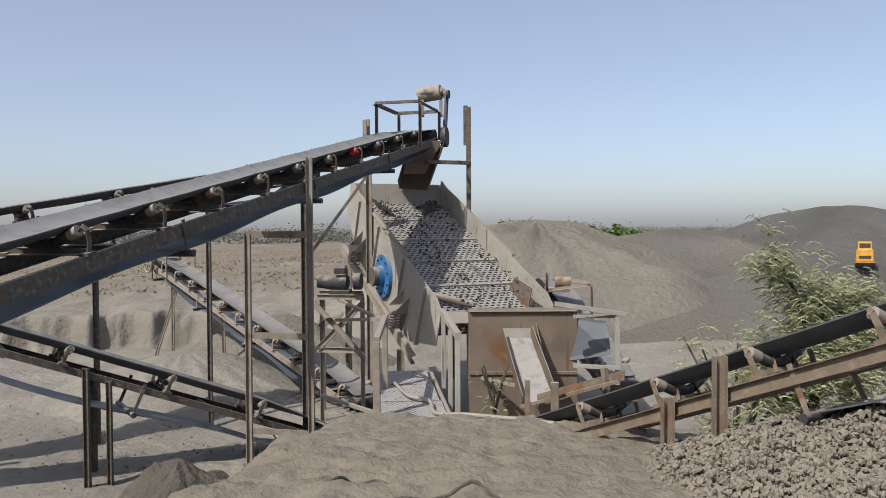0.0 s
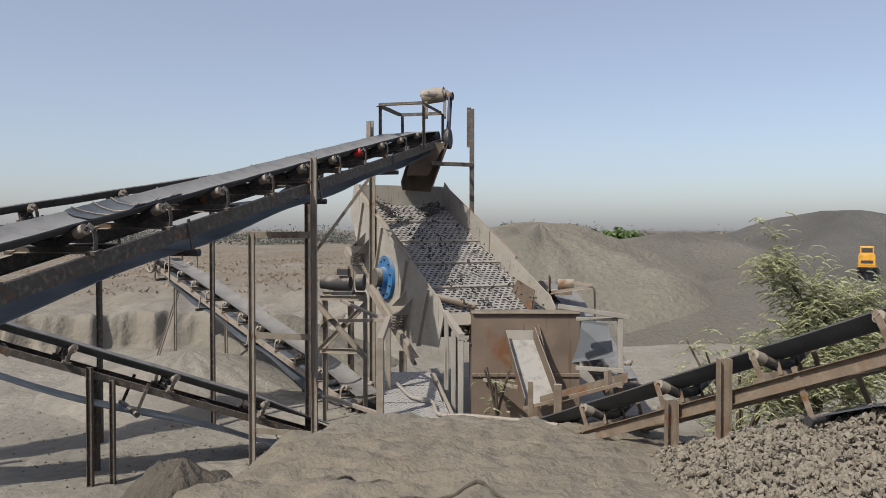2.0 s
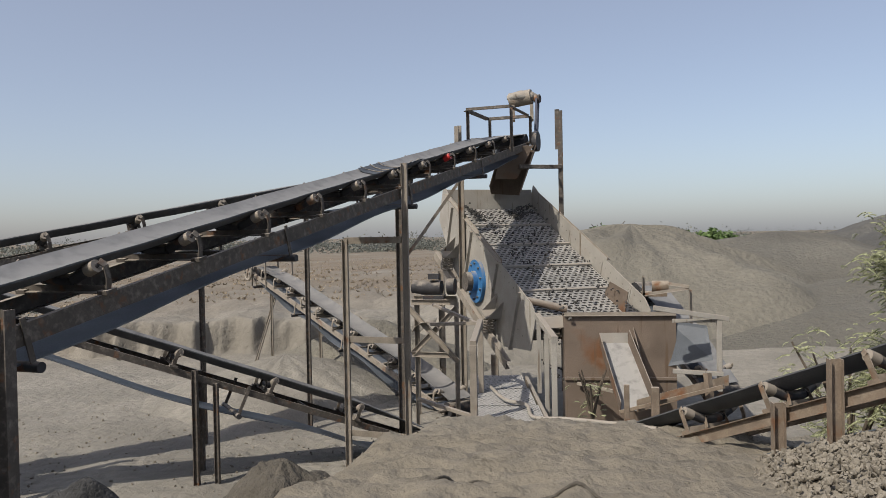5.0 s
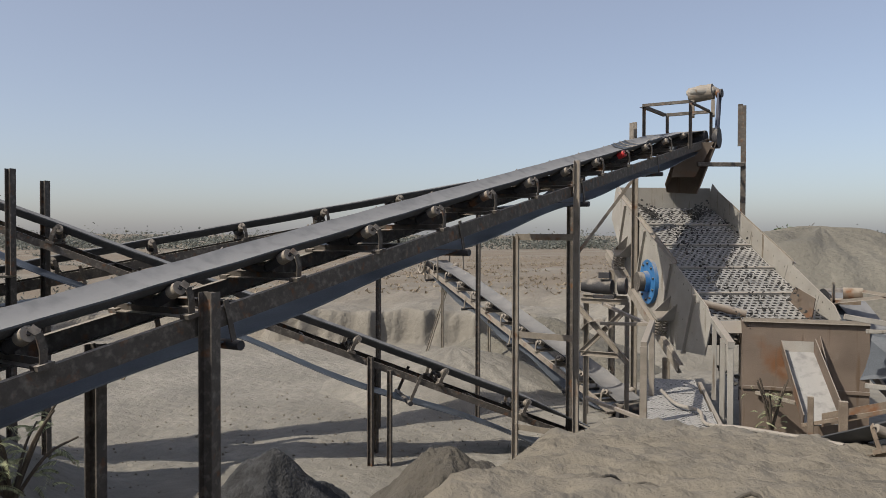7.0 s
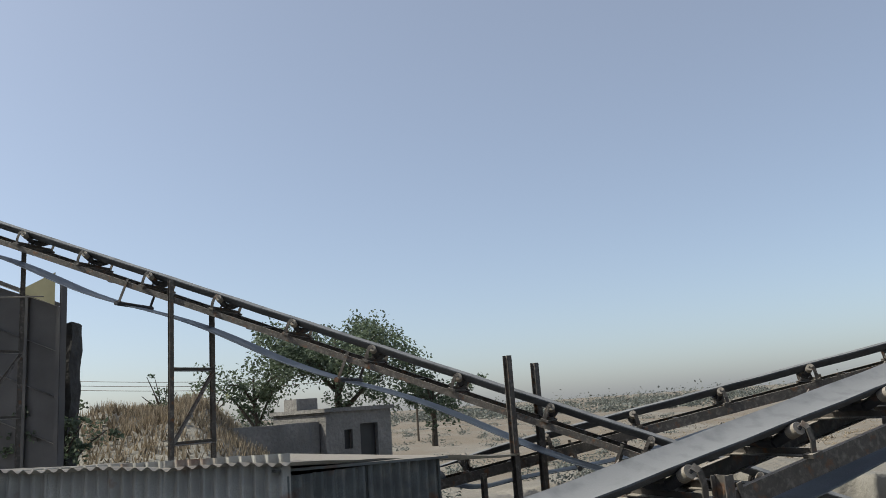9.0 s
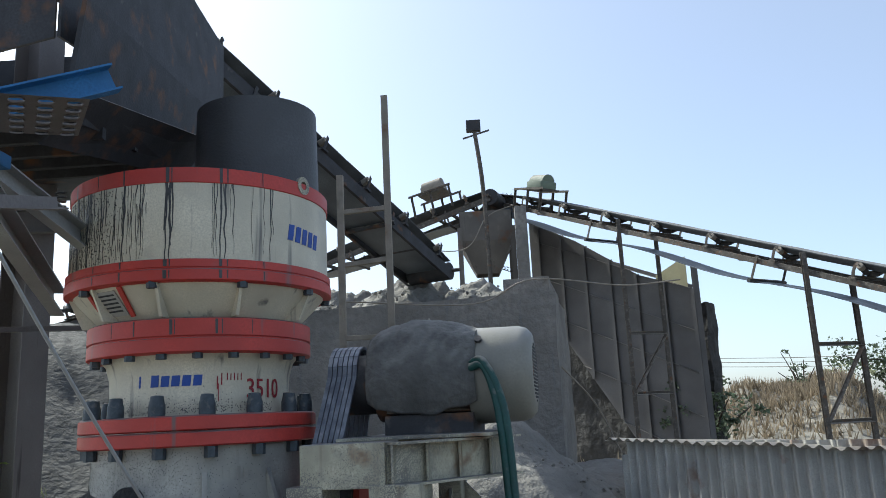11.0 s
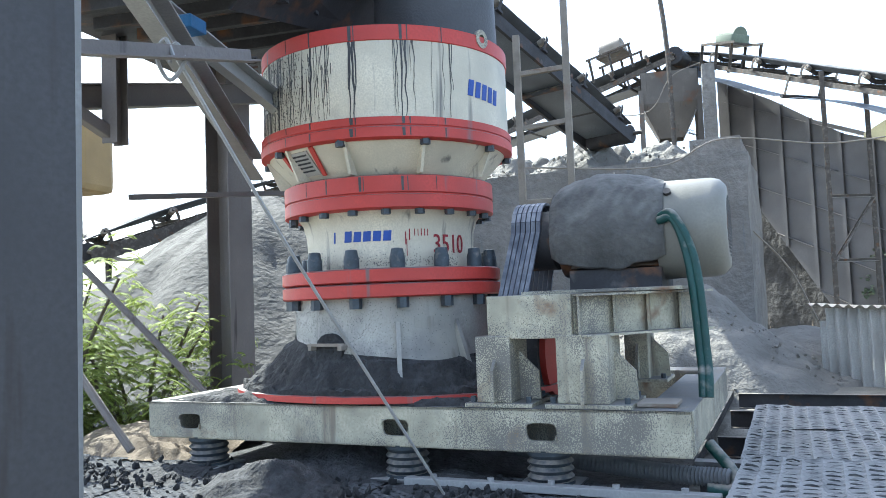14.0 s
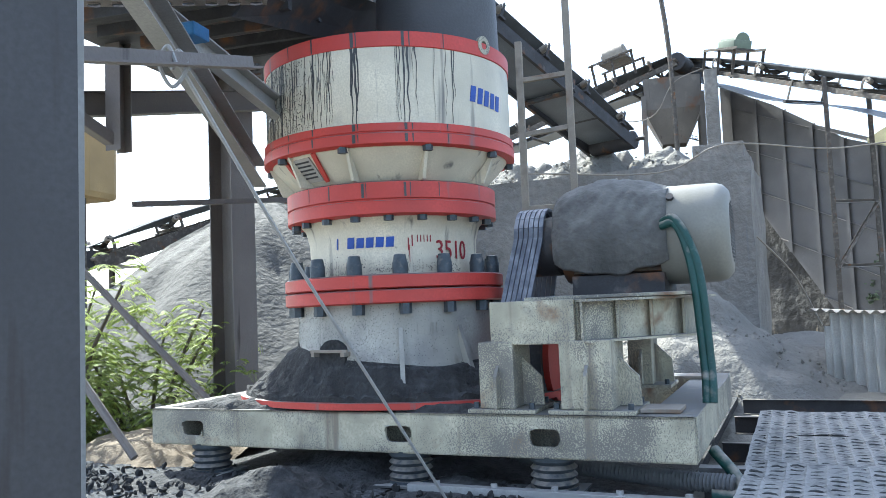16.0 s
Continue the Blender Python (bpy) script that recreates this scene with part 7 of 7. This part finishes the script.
def woods():
    """Far tree line round the plain: many small clumps on the horizon, and nearer scrub."""
    rnd = random.Random(8)
    bm = B()
    for k in range(800):
        a = radians(rnd.uniform(-45, 85))
        r = rnd.uniform(150, 420)
        x, y = -r * math.sin(a), r * math.cos(a)
        leaf_cloud(bm, rnd, (x, y, -1.6 + rnd.uniform(0.0, 1.0)), rnd.uniform(2.0, 5.0), 230, 0.55, 0, 0.36)
    tagged(new("far_woods", mesh_of(bm, "far_woods", M_LEAF_FAR)), "belt of low trees on the plain, distance haze put into the leaf colour", "woods", kind="stuff")
    bm = B()
    for k in range(260):
        a = radians(rnd.uniform(34, 78))
        r = rnd.uniform(34, 130)
        x, y = -r * math.sin(a), r * math.cos(a)
        leaf_cloud(bm, rnd, (x, y, ground_height(x, y) + 0.1), rnd.uniform(0.4, 1.1), 110, 0.16, 0, 0.4)
    tagged(new("scrub", mesh_of(bm, "scrub", M_LEAF_FAR)), "scrub dotted over the plain, haze put into its grey leaves", "scrub", kind="stuff")
    bm = B()
    for k in range(6000):
        a = radians(rnd.uniform(-10, 40))
        r = rnd.uniform(33, 110)
        x, y = -r * math.sin(a), r * math.cos(a)
        p = Vector((x, y, ground_height(x, y) - 0.05))
        for _ in range(3):
            tip = p + Vector((rnd.uniform(-0.25, 0.25), rnd.uniform(-0.25, 0.25), rnd.uniform(0.06, 0.2)))
            w = Vector((rnd.uniform(-0.08, 0.08), rnd.uniform(-0.08, 0.08), 0))
            bm.faces.new([bm.verts.new(p - w), bm.verts.new(p + w), bm.verts.new(tip)])
    for k in range(9000):
        x, y = rnd.gauss(-25.5, 3.2), rnd.gauss(10.0, 3.0)
        p = Vector((x, y, ground_height(x, y) - 0.03))
        for _ in range(3):
            tip = p + Vector((rnd.uniform(-0.15, 0.15), rnd.uniform(-0.15, 0.15), rnd.uniform(0.15, 0.42)))
            w = Vector((rnd.uniform(-0.03, 0.03), rnd.uniform(-0.03, 0.03), 0))
            bm.faces.new([bm.verts.new(p - w), bm.verts.new(p + w), bm.verts.new(tip)])
    tagged(new("dry_grass", mesh_of(bm, "dry_grass", M_GRASS)), "dry tan grass on the plain and the bank", "grass", kind="stuff")


# greyed green: the haze of distance is put into these leaves' colour
M_LEAF_FAR = leaf_material("haze_tinted_leaves", (0.15, 0.16, 0.14))
woods()


# ---- stone heap under the feed conveyor ----
STONES = [stone_mesh(k, 0.04, M_STONE, 1) for k in range(10)]


def pile_height(x, y):
    """Top of the heap of coarse stone over the ground."""
    k = max(0.0, 1 - math.hypot((x - 3.65) / 1.9, (y - 6.35) / 2.2))
    return ground_height(x, y) + 0.70 * k ** 0.8


def stone_pile():
    heap_core = B()
    n = 44
    grid = [[heap_core.verts.new((1.2 + 4.4 * i / n, 3.9 + 4.9 * j / n, pile_height(1.2 + 4.4 * i / n, 3.9 + 4.9 * j / n) - 0.05)) for i in range(n + 1)] for j in range(n + 1)]
    for r0, r1 in zip(grid, grid[1:]):
        for i in range(n):
            heap_core.faces.new((r0[i], r0[i + 1], r1[i + 1], r1[i]))
    s = tagged(new("stone_heap", mesh_of(heap_core, "stone_heap", M_STONE, True)), "heap of coarse dusty brown crushed stones", "stone heap", kind="stuff")
    rnd = random.Random(2)
    near = 0
    far = B()
    for k in range(27000):
        x, y = rnd.uniform(1.2, 5.6), rnd.uniform(3.9, 8.8)
        q = math.hypot((x - 3.65) / 1.9, (y - 6.35) / 2.2)
        if q > 1.05 or (q > 0.9 and rnd.random() < 0.6):
            continue
        z = pile_height(x, y) + rnd.uniform(-0.025, 0.005)
        m = pose(x, y, z, rnd.uniform(0, 360), rnd.uniform(0, 360), rnd.uniform(0, 360)) @ Matrix.Scale(0.42 + 0.42 * rnd.random() ** 1.6, 4)
        if near < 300 and 4.4 < y < 5.9 and 1.4 < x < 3.4:
            o = new("stone", STONES[k % 10])
            o.parent = s
            o.matrix_world = m
            near += 1
        else:
            src = STONES[k % 10]
            vs = [far.verts.new(m @ v.co) for v in src.vertices]
            for p in src.polygons:
                far.faces.new([vs[i] for i in p.vertices])
    o = part("stones", far, M_STONE, s)
    tagged(o, kind="stuff")


stone_pile()


def scattered():
    """Loose grit and pebbles on the trodden heap and in the pit."""
    rnd = random.Random(4)
    bm = B()
    for k in range(1500):
        if k % 2:
            x, y = rnd.uniform(-2.0, 3.0), rnd.uniform(3.6, 10.0)
        else:
            x, y = rnd.uniform(-11, -2.0), rnd.uniform(6, 18)
        r = rnd.uniform(0.004, 0.012) * (1.0 if k % 2 else 2.5)
        m = pose(x, y, ground_height(x, y) + r * 0.3, rnd.uniform(0, 360), rnd.uniform(0, 360), 0) @ Matrix.Scale(r / 0.04, 4)
        src = STONES[k % 10]
        vs = [bm.verts.new(m @ v.co) for v in src.vertices]
        for p in src.polygons:
            bm.faces.new([vs[i] for i in p.vertices])
    tagged(new("pebbles", mesh_of(bm, "pebbles", M_STONE)), "loose pebbles scattered on the dusty ground", "pebbles", kind="stuff")


scattered()


def lying_hose(label, pts, r, mat):
    p = curve_pts([(x, y, 0) for x, y in pts], 10)
    p = [Vector((q.x, q.y, ground_height(q.x, q.y) + r * 0.7)) for q in p]
    tagged(new("hose", mesh_of(one(pipe, p, r, 8), "hose", mat, True)), label, "hose")


lying_hose("dusty rope lying across the trodden heap", [(-1.6, 4.2), (-1.07, 4.6), (-0.7, 5.4), (0.1, 5.65), (0.45, 5.5)], 0.014, M_GRAVEL_BROWN)
lying_hose("dusty rope end lying on the heap", [(-0.85, 5.85), (-0.6, 6.1), (-0.3, 6.0)], 0.012, M_GRAVEL_BROWN)
pipe_pts = curve_pts([(-0.75, 12.1, -0.95), (-0.5, 11.2, -0.96), (-0.2, 10.9, -0.97), (-0.1, 10.2, -0.98), (0.3, 9.9, -0.93), (0.9, 9.6, -0.92), (1.3, 9.3, -0.9)], 8)
tagged(new("hose", mesh_of(one(pipe, pipe_pts, 0.025, 8), "hose", M_SCREEN_PLATE, True)), "pale dusty hose across the walkway and the heap", "hose")


def loader():
    m = pose(17.75, 33.6, -0.30, 0, 0, -28) @ Matrix.Scale(0.58, 4)
    l = thing("wheel_loader", "small yellow machine standing on the stockpile", "loader", m=m)
    part("body", one(block, (-0.55, -1.0, 0.35), (0.55, 1.0, 1.15), None, 0.06), M_YELLOW, l)
    part("hood", one(block, (-0.5, -1.0, 1.0), (0.5, -0.1, 1.25), None, 0.08), M_YELLOW, l)
    part("cab", one(block, (-0.46, -0.1, 1.12), (0.46, 0.75, 1.75), None, 0.06), M_YELLOW, l)
    part("cab_window", one(block, (-0.36, -0.12, 1.3), (0.36, -0.09, 1.62)), M_WINDOW_DARK, l, "dark cab window")
    part("grille", one(block, (-0.4, -1.03, 0.55), (0.4, -0.99, 0.75)), M_STEEL_DARK, l)
    part("deck_rail", one(bar, (-0.6, -1.02, 0.3), (0.6, -1.02, 0.3), 0.08), M_YELLOW, l)
    for x in (-0.5, 0.5):
        for y in (-0.6, 0.6):
            part("wheel", one(rod, (x - 0.14, y, 0.2), (x + 0.14, y, 0.2), 0.32, 18), M_STEEL_DARK, l, smooth=True)


loader()
# distant low conveyor and hut left of the crusher
conveyor("far dark conveyor beyond the stone slope", (-12.4, -10.4, 2.50), (-16.4, -7.9, 4.10), 0.9, 1.3, 0.4, stringer=0.24, hang=0.42, legs=[((-12.8, -10.1, 0), (-12.8, -10.1, 2.7), 0.08)])
tk = thing("tank", "yellow-brown tank behind the steel column", "tank")
part("shell", one(block, (-10.3, -9.0, 3.1), (-9.6, -8.05, 4.15), None, 0.1), M_TANK, tk)
for x, y in ((-10.2, -8.9), (-9.7, -8.2)):
    part("leg", one(bar, (x, y, -0.5), (x, y, 3.2), 0.1), M_STEEL, tk)
st = thing("brace_pipe", "rusty pipe braces beside the deck", "steel brace")
part("pipe", one(rod, (-6.39, -5.47, 1.87), (-6.5, -4.35, 0.75), 0.03, 8), M_STEEL_COL, st)
part("pipe", one(rod, (-5.7, -5.2, 1.35), (-5.6, -4.4, 0.45), 0.03, 8), M_STEEL_COL, st)


# ---- what moves ----
def clump(name, label, n, wide, long, size, material, seed, category="stones"):
    """A loose handful of stones that rides together."""
    rnd = random.Random(seed)
    bm = B()
    for k in range(n):
        r = rnd.uniform(0.5, 1.2) * size
        x, y = rnd.uniform(-wide, wide), rnd.uniform(-long, long)
        m = pose(x, y, 0.45 * abs(x) ** 1.5 + r * 0.4, rnd.uniform(0, 360), rnd.uniform(0, 360), 0) @ Matrix.Scale(r / 0.04, 4)
        src = STONES[rnd.randrange(10)]
        vs = [bm.verts.new(m @ v.co) for v in src.vertices]
        for p in src.polygons:
            bm.faces.new([vs[i] for i in p.vertices])
    return tagged(new(name, mesh_of(bm, name, material)), label, category, "moving stones", kind="stuff")


def belt_splice():
    """A torn rubber patch that travels on the main belt."""
    bm = B()
    rnd = random.Random(3)
    n = 14
    sec = []
    for i in range(n + 1):
        y = -0.42 + 0.84 * i / n
        ragged = 0.03 * rnd.uniform(-1, 1)
        sec.append([(x * (0.93 + ragged), y + 0.35 * x, z + 0.012 + 0.012 * noise.noise(Vector((x * 5, y * 7, 0)))) for x, z in trough(0.76)])
    sheet(bm, sec, 0.008)
    t = tagged(new("belt_patch", mesh_of(bm, "belt_patch", M_BELT_UNDER, True)), "torn dark rubber patch on the moving belt", "belt patch")
    bm = B()
    for k in range(3):
        y = -0.3 + 0.28 * k
        pts = [(x * 0.9, y + 0.35 * x + 0.05 * rnd.uniform(-1, 1), z + 0.03) for x, z in trough(0.76)]
        pipe(bm, pts, 0.008, 5)
    part("torn_edge", bm, M_STEEL_DUST, t, "frayed pale torn edges")
    return t


def motions():
    turn = c1_m.to_3x3().to_4x4()
    # the patch rides up the belt, over the head pulley and back below
    patch = belt_splice()
    rows = []
    for t, s in ((0.0, -1.75), (0.75, -0.6), (1.5, 0.46), (2.5, 1.86), (3.5, 3.28), (4.7, 5.1), (6.0, 7.17), (7.0, 9.0), (8.0, 10.7), (8.9, 12.2)):
        rows.append((t, Matrix.Translation(C1_P + C1_DIR * s) @ turn))
    head = C1_P + C1_DIR * 12.45
    for t, a in ((9.1, -60), (9.25, -120), (9.4, -179)):
        rows.append((t, Matrix.Translation(head) @ turn @ pose(0, 0.2 * math.sin(radians(-a)), 0, a, 0, 0)))
    for t in (11.0, 13.0, 15.0, 16.0):
        rows.append((t, Matrix.Translation(C1_P + C1_DIR * (12.45 - 1.5 * (t - 9.4)) + Vector((0, 0, -0.12))) @ turn @ pose(0, 0, 0, -179, 0, 0)))
    walk(patch, rows)
    # loads on the return conveyor: they leave the feed under the heap one by one and drop into the hopper
    tilt = c2_m.to_3x3().to_4x4()
    speed, gap = 1.3, 0.95
    for k in range(44):
        s0 = c2_len - 0.6 - gap * k
        ob = clump("stone_load", "loose grey stone chips riding on the belt", 26, 0.24, 0.45, 0.013, M_STONE_GREY, 100 + k)
        rows = []
        for i in range(17):
            s = s0 + speed * i
            low = -2.0
            if s <= low:
                p = c2(low, 0, -0.35)
            elif s >= c2_len:
                p = Vector((-22.5, 0.3, max(5.6, 7.4 - 0.9 * (s - c2_len))))
            else:
                p = c2(s, 0, 0.215)
            rows.append((float(i), Matrix.Translation(p) @ tilt))
        walk(ob, rows)
    # stones that jolt down the screen, from the chute at its top into the box at its foot
    lie = screen_m.to_3x3().to_4x4()
    rnd = random.Random(9)
    for k in range(30):
        s0 = 0.25 + 0.5 * k
        ob = clump("screen_stone_clump", "grey stones sliding down the screen deck", 34, 0.8, 0.28, 0.03, M_STONE_GREY, 300 + k)
        rows = []
        for i in range(33):
            s = s0 - 0.5 * i * 0.5
            if s > screen_len - 0.5:
                p = screen_m @ Vector((0, screen_len - 0.5, 0.0 - 0.12))
            elif s < -0.25:
                p = screen_m @ Vector((0, -0.25, max(-1.2, 0.02 + 1.2 * (s + 0.25))))
            else:
                p = screen_m @ Vector((rnd.uniform(-0.03, 0.03), s, 0.015 + rnd.uniform(0, 0.02)))
            rows.append((0.5 * i, Matrix.Translation(p) @ lie))
        walk(ob, rows)
    # the crusher's flywheel turns
    at = CRUSH_M @ pose(-0.92, 2.62, 0.72)
    walk(flywheel, [(0.1 * i, at @ pose(0, 0, 0, 0, 61.0 * i, 0)) for i in range(161)])


motions()
